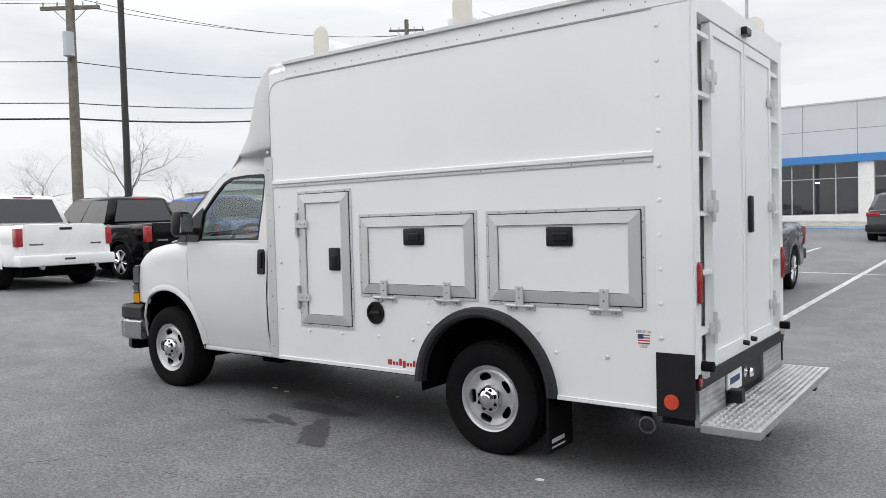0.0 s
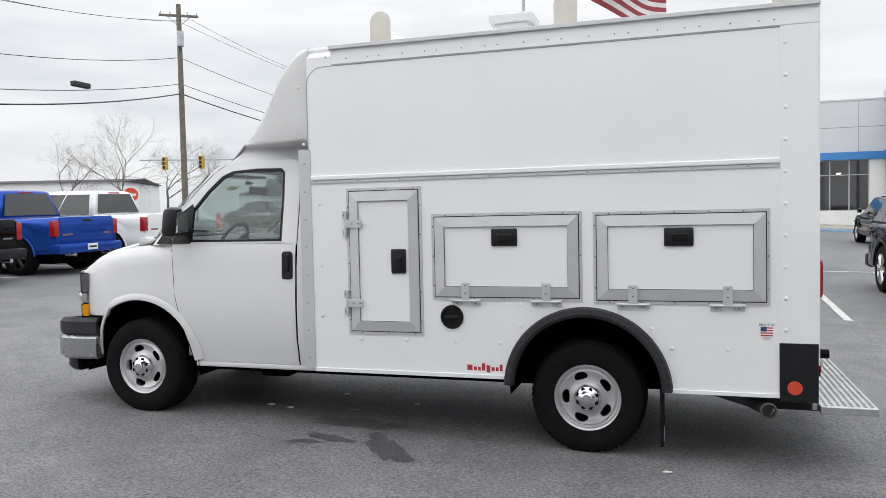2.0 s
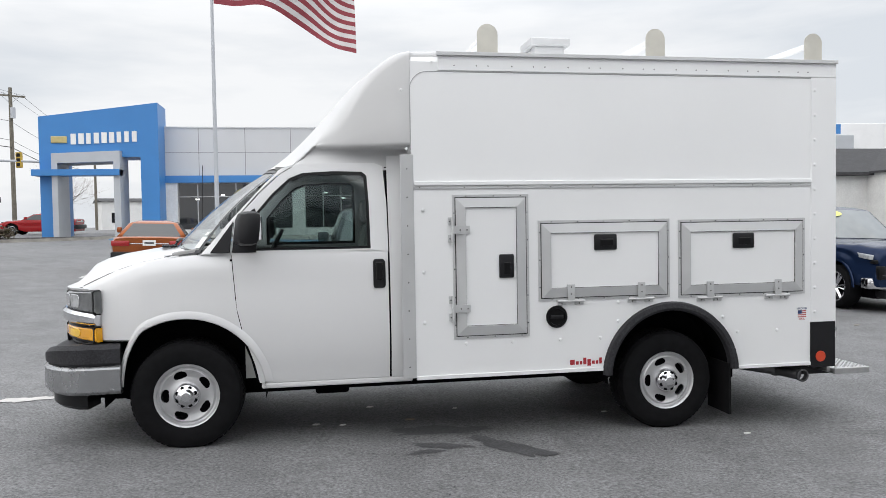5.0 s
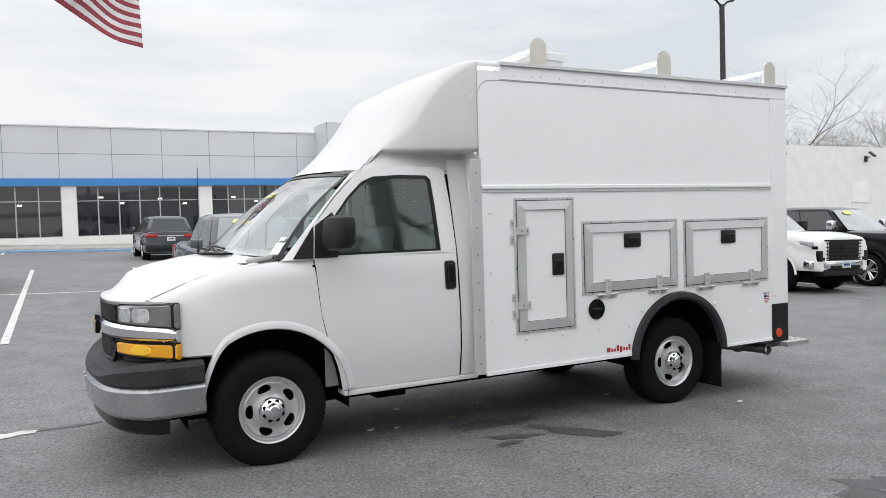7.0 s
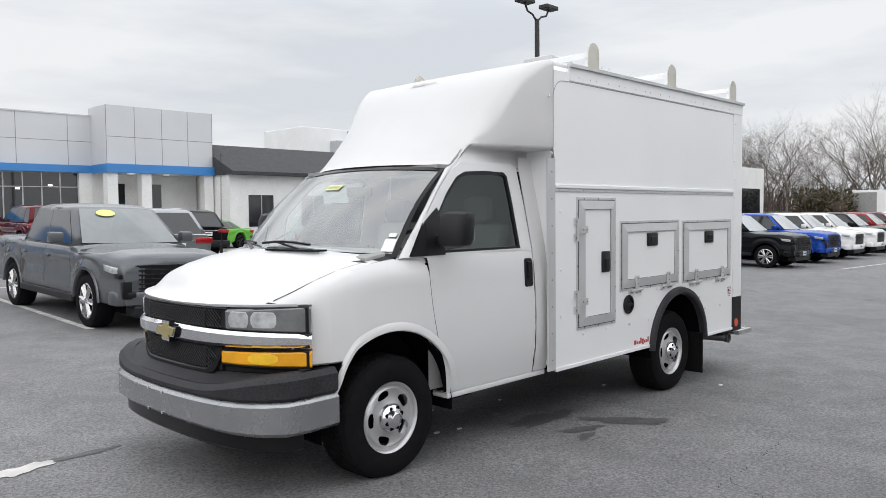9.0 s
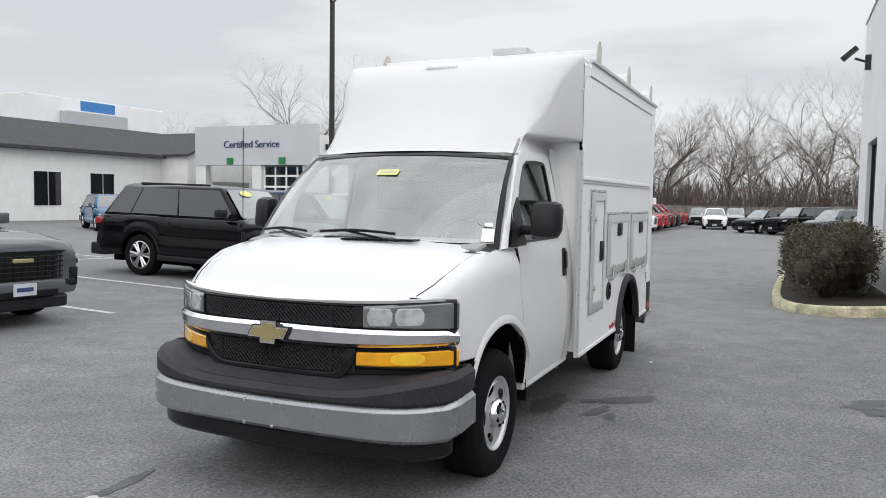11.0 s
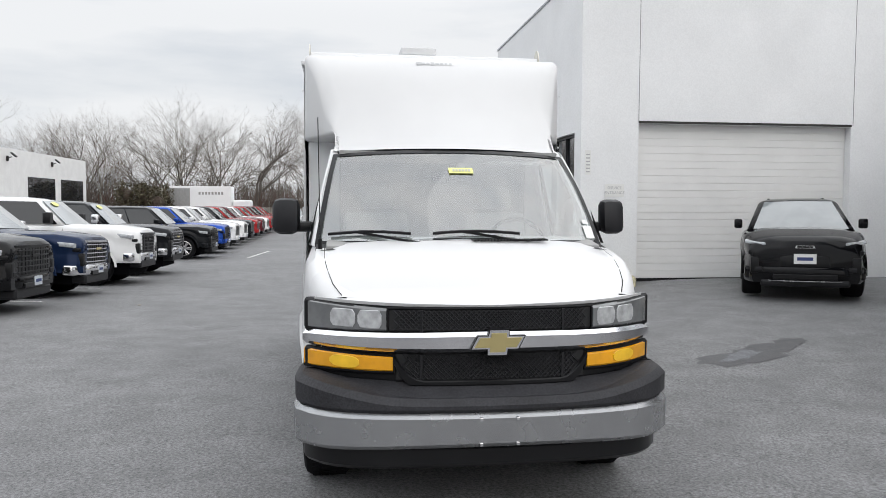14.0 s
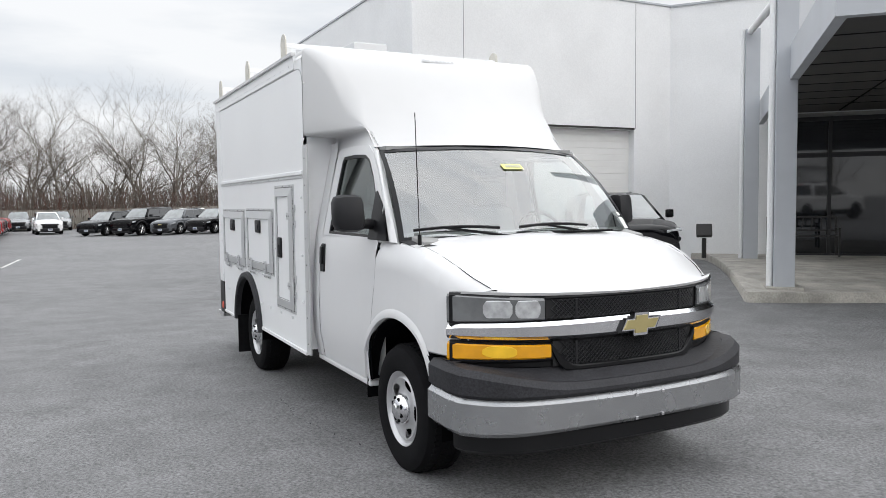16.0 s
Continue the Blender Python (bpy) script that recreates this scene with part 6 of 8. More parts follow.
# long side wall with two window openings
def wall_y(name, x0, x1, z0, z1, y, t, holes, material, label):
    """A wall along x at y (outer face), with rectangular openings (x0, x1, z0, z1), built of blocks between the openings."""
    bm = bmesh.new()
    cuts = sorted({x0, x1, *[h[0] for h in holes], *[h[1] for h in holes]})
    for a, b in zip(cuts, cuts[1:]):
        hs = [h for h in holes if h[0] <= a + 1e-6 and h[1] >= b - 1e-6]
        if not hs:
            box(bm, a, b, y, y + t, z0, z1)
        else:
            h = hs[0]
            if h[2] > z0:
                box(bm, a, b, y, y + t, z0, h[2])
            if h[3] < z1:
                box(bm, a, b, y, y + t, h[3], z1)
    bmesh.ops.remove_doubles(bm, verts=bm.verts, dist=0.0005)
    return st(name, bm, material, label)


wall_y("wall_service_side", 4.75, 13.0, -0.6, 6.42, 0.93, -0.25, [(4.95, 6.75, 0.95, 3.15), (8.75, 10.9, 0.95, 3.15)], STUCCO, "white stucco side wall with two windows")
st("wall_service_back", boxm(12.75, 13.0, -12.0, 0.68, -0.6, 6.42), STUCCO, "plain white end wall")
st("roof_service", boxm(4.75, 12.75, -12.0, 0.68, 6.0, 6.15), ROOFS, "flat dark roof")
tagged(part("parapet_cap", boxm(4.47, 4.79, -6.25, 0.96, 6.42, 6.47, bevel=0.005), STEELG), "grey metal parapet cap", "trim", kind="structure")
tagged(part("parapet_cap", boxm(4.79, 13.03, 0.66, 0.96, 6.42, 6.47, bevel=0.005), STEELG), "grey metal parapet cap", "trim", kind="structure")
for a, b in ((4.95, 6.75), (8.75, 10.9)):
    w = tagged(part("window_1", ring_prism(rect(a, b, 0.95, 3.15), rect(a + 0.06, b - 0.06, 1.01, 3.09), "y", 0.84, 0.76), DFRAME), "black-framed window in a white wall", "window", kind="structure")
    for k in range(2):
        m = (a + b) / 2
        x0, x1 = (a + 0.06, m - 0.025) if k == 0 else (m + 0.025, b - 0.06)
        part("pane", boxm(x0, x1, 0.79, 0.80, 1.01, 3.09), SHOPGLASS, w)
    part("mullion", boxm((a + b) / 2 - 0.025, (a + b) / 2 + 0.025, 0.77, 0.85, 1.01, 3.09), DFRAME, w)
# garage door of horizontal sections
gd = tagged(part("garage_door", boxm(4.70, 4.72, -5.08, -0.3, 0.02, 3.32), GARAGE), "off-white sectional garage door, closed", "garage door", kind="structure")
k = 0
for z in np.arange(0.08, 3.3, 0.155):
    part("slat", boxm(4.691, 4.70, -5.06, -0.32, z + 0.004, min(z + 0.151, 3.31), bevel=0.004), GARAGE, gd)
part("header_trim", boxm(4.48, 4.74, -5.08, -0.3, 3.325, 3.37), POLE, gd)
part("door_seal", boxm(4.66, 4.70, -5.06, -0.32, 0.02, 0.08), BLACKPL, gd)
for y in (-0.3, -5.12):
    tagged(part("wall_seam", boxm(4.496, 4.51, y - 0.006, y + 0.006, 3.35, 6.4), JOINT), "dark vertical wall joint", "trim", kind="structure")
sg_ = tagged(part("wall_sign", boxm(4.485, 4.50, 0.0, 0.41, 1.80, 2.06), PAPER), "white service entrance sign with grey letters", "sign")
words("SERVICE", 0.085, INKGREY, pose(-0.016 + 0.0, 0, 0, 90, 0, -90), "sign_text", sg_, thick=0.001).matrix_basis = pose(4.483, 0.205, 1.98, 90, 0, -90)
words("ENTRANCE", 0.085, INKGREY, pose(4.483, 0.205, 1.88, 90, 0, -90), "sign_text", sg_, thick=0.001)
pq = tagged(part("wall_plaque", boxm(4.488, 4.50, 0.72, 0.84, 2.25, 2.75), PAPER), "narrow white wall plaque", "sign")
for k in range(6):
    part("print_bar", boxm(4.484, 4.489, 0.74, 0.82, 2.30 + k * 0.07, 2.325 + k * 0.07), INKGREY, pq)


def flood(name, at, d, label):
    x, y, z = at
    f = thing(name, at, label, "lamp", "wall floodlights")
    part("arm", tubem((0, 0, 0), (d[0] * 0.3, d[1] * 0.3, 0.12), 0.03), POLE, f)
    bm = boxm(-0.05, 0.05, -0.12, 0.12, -0.22, 0.22, bevel=0.015)
    bmesh.ops.transform(bm, matrix=pose(d[0] * 0.42, d[1] * 0.42, 0.25, 0, 0, math.degrees(math.atan2(d[1], d[0]))) @ pose(0, 0, 0, 0, -50, 0), verts=bm.verts)
    part("lamp_head", bm, POLE, f)
    part("mount", boxm(-0.08, 0.08, -0.08, 0.08, -0.18, 0.18, bevel=0.01), POLE, f)
    return f


ub = thing("meter_box", (4.85, 0.93, 0.9), "small grey meter box with conduit on a white wall", "meter box")
part("box", boxm(-0.09, 0.09, 0.0, 0.12, 0.0, 0.3, bevel=0.01), STEELG, ub)
part("conduit", tubem((0, 0.05, -0.75), (0, 0.05, 0.0), 0.03), STEELG, ub, smooth=True)
flood("wall_floodlight", (11.2, 0.98, 5.15), (0.2, 1), "dark wall floodlight on the white corner")
# inner angled wall and the glazed entrance
def wall_seg(name, p, q, z0, z1, material, label, t=0.2, category="building"):
    p, q = Vector(p), Vector(q)
    n = Vector((-(q - p).y, (q - p).x)).normalized() * t
    return st(name, prism([tuple(p), tuple(q), tuple(q + n), tuple(p + n)], "z", z0, z1), material, label, category)


wall_seg("wall_angled", (2.55, -7.75), (4.5, -6.25), -0.2, 6.42, STUCCO, "white stucco wall at an angle", -0.25)
wall_seg("parapet_cap", (2.53, -7.72), (4.48, -6.22), 6.42, 6.47, STEELG, "grey metal parapet cap", -0.3, "trim")
D = Vector((-0.72, -0.694))
E0 = Vector((2.5, -7.75))
wall_seg("wall_entrance_top", tuple(E0), tuple(E0 + D * 10), 3.6, 6.42, PANEL, "light grey panel wall over the entrance", 0.25)
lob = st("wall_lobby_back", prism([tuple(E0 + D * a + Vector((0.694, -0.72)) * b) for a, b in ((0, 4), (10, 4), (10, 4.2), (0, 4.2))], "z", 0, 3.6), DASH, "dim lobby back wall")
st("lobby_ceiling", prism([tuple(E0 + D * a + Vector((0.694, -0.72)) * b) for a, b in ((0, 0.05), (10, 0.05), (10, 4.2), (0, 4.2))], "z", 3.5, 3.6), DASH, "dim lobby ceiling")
ent = tagged(new("entrance_glazing"), "dark glazed entrance with black frames", "window", kind="structure")
ent.matrix_basis = pose(E0.x, E0.y, 0.2, 0, 0, math.degrees(math.atan2(D.y, D.x)))
bays = [0.0, 1.15, 2.5, 3.55, 4.6, 6.0, 7.4, 8.8]
for a, b in zip(bays, bays[1:]):
    zs = (0.06, 2.42, 2.5, 3.2)
    part("frame_post", boxm(a - 0.04, a + 0.04, -0.06, 0.06, 0, 3.3), DFRAME, ent)
    for z0, z1 in ((0.08, 2.35), (2.46, 3.2)):
        pn = part("pane", boxm(a + 0.04, b - 0.04, -0.01, 0.01, z0, z1), SHOPGLASS, ent)
    part("frame_rail", boxm(a, b, -0.05, 0.05, 2.35, 2.46), DFRAME, ent)
    part("frame_rail", boxm(a, b, -0.05, 0.05, 0.0, 0.08), DFRAME, ent)
    part("frame_rail", boxm(a, b, -0.05, 0.05, 3.2, 3.3), DFRAME, ent)
for a in (3.45, 3.65):
    part("door_pull", tubem((a, -0.1, 0.9), (a, -0.1, 1.3), 0.02), CHROME, ent)
for a, z, w, h, m in ((2.95, 1.72, 0.24, 0.30, PAPER), (2.95, 1.30, 0.2, 0.22, PLATE), (3.2, 1.55, 0.18, 0.1, PAPER), (3.75, 1.5, 0.18, 0.1, PAPER)):
    part("door_notice", boxm(a - w / 2, a + w / 2, -0.016, -0.011, z, z + h), m, ent)
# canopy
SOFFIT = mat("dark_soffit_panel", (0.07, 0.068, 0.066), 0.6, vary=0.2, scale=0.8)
U, V = Vector((0.694, -0.72)), D            # from the front edge towards the doors, and along it
CN = Vector((-5.31, 0.81))
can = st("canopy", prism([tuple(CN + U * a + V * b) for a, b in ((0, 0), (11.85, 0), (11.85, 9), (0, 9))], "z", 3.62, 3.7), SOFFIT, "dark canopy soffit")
for a, b, c, d_ in ((-0.12, -0.12, 11.4, 0.0), (-0.12, 0.0, 0.0, 9.0)):
    st("canopy_fascia", prism([tuple(CN + U * a + V * b), tuple(CN + U * c + V * b), tuple(CN + U * c + V * d_), tuple(CN + U * a + V * d_)], "z", 3.36, 3.86), STEELG, "light grey canopy fascia", "canopy")
st("canopy_roof", prism([tuple(CN + U * a + V * b) for a, b in ((0, 0), (11.85, 0), (11.85, 9), (0, 9))], "z", 3.80, 3.84), ROOFS, "flat canopy roof")
for k in range(1, 10):
    st("soffit_joint", prism([tuple(CN + U * a + V * b) for a, b in ((1.1 * k, 0.02), (1.1 * k + 0.03, 0.02), (1.1 * k + 0.03, 9), (1.1 * k, 9))], "z", 3.612, 3.622), UNDER, "soffit joint", "trim")
    if k < 6:
        st("soffit_joint", prism([tuple(CN + U * a + V * b) for a, b in ((0, 1.6 * k), (11.3, 1.6 * k), (11.3, 1.6 * k + 0.03), (0, 1.6 * k + 0.03))], "z", 3.608, 3.618), UNDER, "soffit joint", "trim")
for c, top_ in (((-2.28, -2.1), 8.2), ((1.78, -6.05), 5.3)):
    col = thing("steel_column", (*c, 0.2), "light grey square steel column on a concrete footing", "column", "canopy columns", 46)
    part("shaft", boxm(-0.15, 0.15, -0.15, 0.15, 0, top_ - 0.2, bevel=0.01), STEELG, col)
    part("footing", boxm(-0.26, 0.26, -0.26, 0.26, -0.02, 0.07, bevel=0.01), CONC, col)
    dp = part("downpipe", tubem((0.2, 0.06, 0.0), (0.2, 0.06, top_ - 0.2), 0.045, n=12), STUCCO, col, "white downpipe", True)
bm = tubem((1.75, -5.95, 5.25), (-2.2, -2.0, 4.6), 0.07, n=12)
tagged(part("diagonal_pipe", bm, STUCCO, smooth=True), "white diagonal drain pipe between columns", "pipe", kind="structure")

# kerbed island before the entrance
def kerb(name, path, h, w, material, label, closed=False):
    rows = []
    n = len(path)
    for k, p in enumerate(path):
        a, b = Vector(path[max(0, k - 1)]), Vector(path[min(n - 1, k + 1)])
        t = (b - a).normalized()
        nn = Vector((-t.y, t.x))
        g = ground(*p)
        P0 = Vector(p)
        rows.append([(*(P0 + nn * o), g + z) for o, z in ((0, -0.1), (0.0, h - 0.03), (0.02, h), (w - 0.02, h), (w, h - 0.03), (w, -0.1))])
    return tagged(part(name, grid_mesh(rows, close=True, caps=True), material, smooth=True), label, "kerb", kind="structure")


def smooth_path(pts, n=6):
    out = []
    for k in range(len(pts) - 1):
        p0, p1, p2, p3 = (Vector(pts[max(0, k - 1)]), Vector(pts[k]), Vector(pts[k + 1]), Vector(pts[min(len(pts) - 1, k + 2)]))
        for j in range(n):
            t = j / n
            q = 0.5 * ((2 * p1) + (-p0 + p2) * t + (2 * p0 - 5 * p1 + 4 * p2 - p3) * t * t + (-p0 + 3 * p1 - 3 * p2 + p3) * t ** 3)
            out.append((q.x, q.y))
    return out + [tuple(pts[-1])]


ip = smooth_path([(4.45, -6.6), (3.6, -6.45), (2.4, -5.55), (0.64, -3.98), (-0.52, -2.92), (-1.69, -1.83), (-2.3, -1.25)]) + [(-2.4, -1.2), (-2.48, -1.27), (-2.78, -1.72), (-3.16, -2.38), (-4.3, -4.3), (-6.0, -7.2), (-8, -10.6)]
kerb("kerb_entrance", ip, 0.15, 0.16, CONC, "weathered concrete kerb of the entrance island")
bm = bmesh.new()
inner_ = [(x, y) for x, y in ip] + [(-3, -15), (4.4, -15)]
vs = [bm.verts.new((x, y, ground(x, y) + 0.13)) for x, y in inner_]
bm.faces.new(vs)
bmesh.ops.triangulate(bm, faces=bm.faces)
tagged(part("pavement_entrance", bm, CONC), "stained concrete pavement before the entrance", "pavement", kind="structure")
# planted bed at the corner of the white building
bp_ = smooth_path([(13.5, 2.75), (9, 2.85), (5.2, 2.85), (3.9, 2.7), (3.1, 2.25), (2.8, 1.55), (3.05, 0.75), (3.7, 0.05), (4.45, -0.25)])
kerb("kerb_bed", bp_, 0.16, 0.17, KERBY, "worn yellow-painted concrete kerb")
bm = bmesh.new()
vs = [bm.verts.new((x, y, ground(x, y) + 0.13)) for x, y in bp_ + [(4.5, 0.93), (13.5, 0.93)]]
bm.faces.new(vs)
bmesh.ops.triangulate(bm, faces=bm.faces)
tagged(part("mulch_bed", bm, MULCH), "dark mulch in the kerbed bed", "planting bed", kind="structure")

LEAF = mat("dark_evergreen_leaf", (0.072, 0.06, 0.03), 0.55, vary=0.5, scale=2.5, fine=0.4, bscale=25)
TWIG = mat("brown_twig", (0.06, 0.042, 0.03), 0.9, vary=0.3)


def bush(name, at, size, n, label, leaf=0.035, seed=1, mtl=None, category="bush"):
    rnd = random.Random(seed)
    b = thing(name, at, label, category)
    verts, faces = [], []
    lumps = [(rnd.uniform(-0.75, 0.75), rnd.uniform(-0.7, 0.7), rnd.uniform(0.25, 0.75), rnd.uniform(0.25, 0.4)) for _ in range(30)]
    while len(faces) < n:
        lx, ly, lz, lr = rnd.choice(lumps)
        d = Vector((rnd.gauss(0, 1), rnd.gauss(0, 1), rnd.gauss(0, 1) + 0.3)).normalized()
        q = lr * rnd.uniform(0.75, 1.06)
        p = Vector(((lx + d.x * q) * size[0], (ly + d.y * q) * size[1], max(0.03, (lz + d.z * q * 0.8) * size[2])))
        a = Vector((rnd.gauss(0, 1), rnd.gauss(0, 1), rnd.gauss(0, 1))).normalized()
        c = a.cross(d).normalized() if a.cross(d).length > 0.01 else Vector((1, 0, 0))
        e = (d * rnd.uniform(0.2, 1.0) + a * 0.6).normalized()
        s = leaf * rnd.uniform(0.6, 1.4)
        i = len(verts)
        verts += [p, p + e * s + c * s * 0.4, p + e * s * 2, p + e * s - c * s * 0.4]
        faces.append((i, i + 1, i + 2, i + 3))
    me = bpy.data.meshes.new("foliage")
    me.from_pydata(verts, [], faces)
    me.materials.append(mtl or LEAF)
    f = new("foliage", me)
    f.parent = b
    f["kind"] = "stuff"
    bm = bmesh.new()
    for lx, ly, lz, lr in lumps:
        tube(bm, (lx * 0.2 * size[0], ly * 0.2 * size[1], 0), (lx * size[0], ly * size[1], lz * size[2]), 0.018, 0.006, n=5)
        bmesh.ops.create_icosphere(bm, subdivisions=2, radius=lr * 0.55, matrix=pose(lx * size[0], ly * size[1], lz * size[2]) @ Matrix.Diagonal((size[0], size[1], size[2] * 0.75, 1)))
    part("branch", bm, TWIG, b)
    return b


bush("evergreen_bush", (5.2, 1.92, ground(5, 2) + 0.1), (1.6, 0.8, 1.42), 34000, "clipped dark evergreen bush in mulch", 0.024, 3)
bush("evergreen_bush", (7.8, 1.95, ground(7.8, 2) + 0.12), (1.5, 0.8, 1.4), 16000, "clipped dark evergreen bush in mulch", 0.028, 4)
bush("evergreen_bush", (10.2, 1.95, ground(10, 2) + 0.12), (1.3, 0.75, 1.3), 6000, "clipped dark evergreen bush in mulch", seed=5)
gl_ = thing("ground_floodlight", (2.45, -5.35, ground(2.45, -5.35) + 0.13), "dark floodlight on a short post", "lamp")
part("post", tubem((0, 0, 0), (0, 0, 0.45), 0.05), POLE, gl_)
bm = boxm(-0.06, 0.06, -0.17, 0.17, -0.15, 0.15, bevel=0.02)
bmesh.ops.transform(bm, matrix=pose(0, 0, 0.62, 0, 25, -40), verts=bm.verts)
part("lamp_head", bm, POLE, gl_)
gl2 = thing("ground_floodlight", (4.15, 0.35, ground(4.1, 0.3) + 0.13), "low dark floodlight in mulch", "lamp")
part("lamp_head", boxm(-0.12, 0.12, -0.16, 0.16, 0.0, 0.13, bevel=0.02), POLE, gl2)
# bench under the canopy
be = thing("metal_bench", (1.1, -6.9, 0.33), "dark wrought metal bench", "bench", turn=math.degrees(math.atan2(D.y, D.x)))
for a in (-0.7, 0.7):
    part("leg", boxm(a - 0.02, a + 0.02, -0.28, -0.24, 0, 0.62), POLE, be)
    part("leg", boxm(a - 0.02, a + 0.02, 0.2, 0.24, 0, 0.85), POLE, be)
    part("armrest", boxm(a - 0.025, a + 0.025, -0.28, 0.24, 0.6, 0.63), POLE, be)
for k in range(6):
    part("seat_slat", boxm(-0.7, 0.7, -0.26 + k * 0.08, -0.21 + k * 0.08, 0.43, 0.45), POLE, be)
for z in (0.55, 0.85):
    part("back_rail", boxm(-0.7, 0.7, 0.2, 0.24, z - 0.02, z + 0.02), POLE, be)
for k in range(7):
    part("back_bar", tubem((-0.6 + k * 0.2, 0.22, 0.55), (-0.5 + k * 0.2 * 0.9, 0.22, 0.85), 0.012, n=6), POLE, be)

# -- the showroom --
SY = 47.0
show = thing("showroom", (-3.0, SY, 0.9), "long grey-panelled showroom with blue band and dark windows", "building")
SB = (-3.0, SY, 0.9)


def sp(name, bm, material, parent=None, label="", base=None, owner=None):
    return part(name, bm, material, owner or show if parent is None else parent, label, False, SB if base is None else base)


sp("wall", boxm(-14.5, 8.6, SY, SY + 0.3, 4.6, 7.5), PANEL, label="light grey metal panel wall")
sp("wall", boxm(-14.5, 8.6, SY, SY + 0.3, 0.4, 1.35), BRICKW, label="white brick base")
sp("parapet", boxm(-14.5, 8.6, SY - 0.05, SY + 0.35, 7.5, 7.58), PANEL)
sp("roof", boxm(-14.5, 15.2, SY + 0.3, SY + 20, 7.2, 7.3), ROOFS)
sp("side_wall", boxm(-14.5, -14.2, SY + 0.3, SY + 20, 0.4, 7.5), PANEL)
sp("back_wall", boxm(-14.5, 15.2, SY + 19.7, SY + 20, 0.4, 7.5), PANEL)
sp("inner_wall", boxm(-14.2, 15, SY + 9, SY + 9.2, 0.4, 4.6), DASH)
sp("band", boxm(-14.6, 8.6, SY - 0.25, SY + 0.05, 4.2, 4.62), BLUE, label="blue band over the windows")
for x in np.arange(-14.58, 8.5, 2.735):
    sp("panel_joint", boxm(x - 0.015, x + 0.015, SY - 0.006, SY, 4.62, 7.5), JOINT)
sp("panel_joint", boxm(-14.5, 8.6, SY - 0.006, SY, 6.0, 6.03), JOINT)
for x in (-13.5, -5.95, 1.5, 8.2):
    sp("pier", boxm(x - 0.38, x + 0.38, SY - 0.1, SY + 0.3, 0.4, 4.2), BRICKW, label="white brick pier")
for a, b in ((-13.1, -6.33), (-5.57, 1.12), (1.88, 7.82)):
    n = 6
    for k in range(n):
        x0, x1 = a + (b - a) * k / n, a + (b - a) * (k + 1) / n
        w = sp("window", ring_prism(rect(x0, x1, 1.35, 4.2), rect(x0 + 0.035, x1 - 0.035, 1.39, 4.16), "y", SY + 0.06, SY + 0.16), MULL)
        part("pane", boxm(x0 + 0.035 - SB[0], x1 - 0.035 - SB[0], 0.1, 0.11, 1.39 - SB[2], 3.33 - SB[2]), SHOPGLASS, w)
        part("pane", boxm(x0 + 0.035 - SB[0], x1 - 0.035 - SB[0], 0.1, 0.11, 3.38 - SB[2], 4.16 - SB[2]), SHOPGLASS, w)
        part("transom", boxm(x0 + 0.03 - SB[0], x1 - 0.03 - SB[0], 0.05, 0.13, 3.33 - SB[2], 3.38 - SB[2]), MULL, w)
for x, z in ((-12, 3.15), (-10.5, 3.4), (-8.4, 3.1), (-4.3, 3.5), (-3.2, 3.15), (-1.1, 3.4), (0.3, 3.1), (3.2, 3.45), (4.6, 3.2), (6.3, 3.4)):
    sp("indoor_lamp", boxm(x - 0.12, x + 0.12, SY + 0.085, SY + 0.095, z, z + 0.09), LAMPON, label="lit showroom lamp")
for y0, y1, lift, m_, nm, lab, cat in ((41.2, 46.95, 0.12, CONC, "pavement_showroom", "tan concrete pavement before the showroom", "pavement"), (40.2, 41.2, 0.06, mat("faded_blue_kerb_paint", (0.16, 0.30, 0.46), 0.8, vary=0.3, scale=2, fine=0.2, bscale=30), "kerb_showroom", "faded blue painted kerb before the showroom", "kerb")):
    bm = grid_mesh([[(x, y, ground(x, y) + dz) for y, dz in ((y0, -0.1), (y0 + 0.02, lift), (y1, lift), (y1 + 0.02, -0.1))] for x in np.linspace(-15.5, 14, 16)])
    tagged(part(nm, bm, m_), lab, cat, kind="structure")
# entrance block at the showroom's end
sp("wall", boxm(8.6, 15.2, SY - 2.2, SY + 0.3, 4.6, 8.0), PANEL, label="projecting entrance block")
sp("band", boxm(8.5, 15.3, SY - 2.4, SY - 2.2, 4.15, 4.65), BLUE)
sp("band", boxm(8.5, 8.6, SY - 2.2, SY - 0.25, 4.15, 4.65), BLUE)
sp("soffit", boxm(8.6, 15.2, SY - 2.2, SY + 0.3, 4.15, 4.6), PANEL)
for x in (8.9, 10.9, 14.9):
    sp("pier", boxm(x - 0.3, x + 0.3, SY - 2.2, SY - 1.6, 0.4, 4.15), BRICKW)
sp("wall", boxm(8.6, 15.2, SY + 0.0, SY + 0.2, 0.4, 4.15), BRICKW)
for x in (9.9, 12.2):
    sp("entry_door", boxm(x - 0.6, x + 0.6, SY - 0.04, SY - 0.01, 0.9, 3.6), SHOPGLASS)
for x in (10.3, 12.5):
    sp("indoor_lamp", boxm(x - 0.15, x + 0.15, SY - 1.6, SY - 1.3, 4.13, 4.149), LAMPON)
for x in (8.6, 10.25, 11.9, 13.55, 15.18):
    sp("panel_joint", boxm(x - 0.015, x + 0.015, SY - 2.206, SY - 2.2, 4.66, 8.0), JOINT)
sp("panel_joint", boxm(8.6, 15.2, SY - 2.206, SY - 2.2, 6.2, 6.23), JOINT)
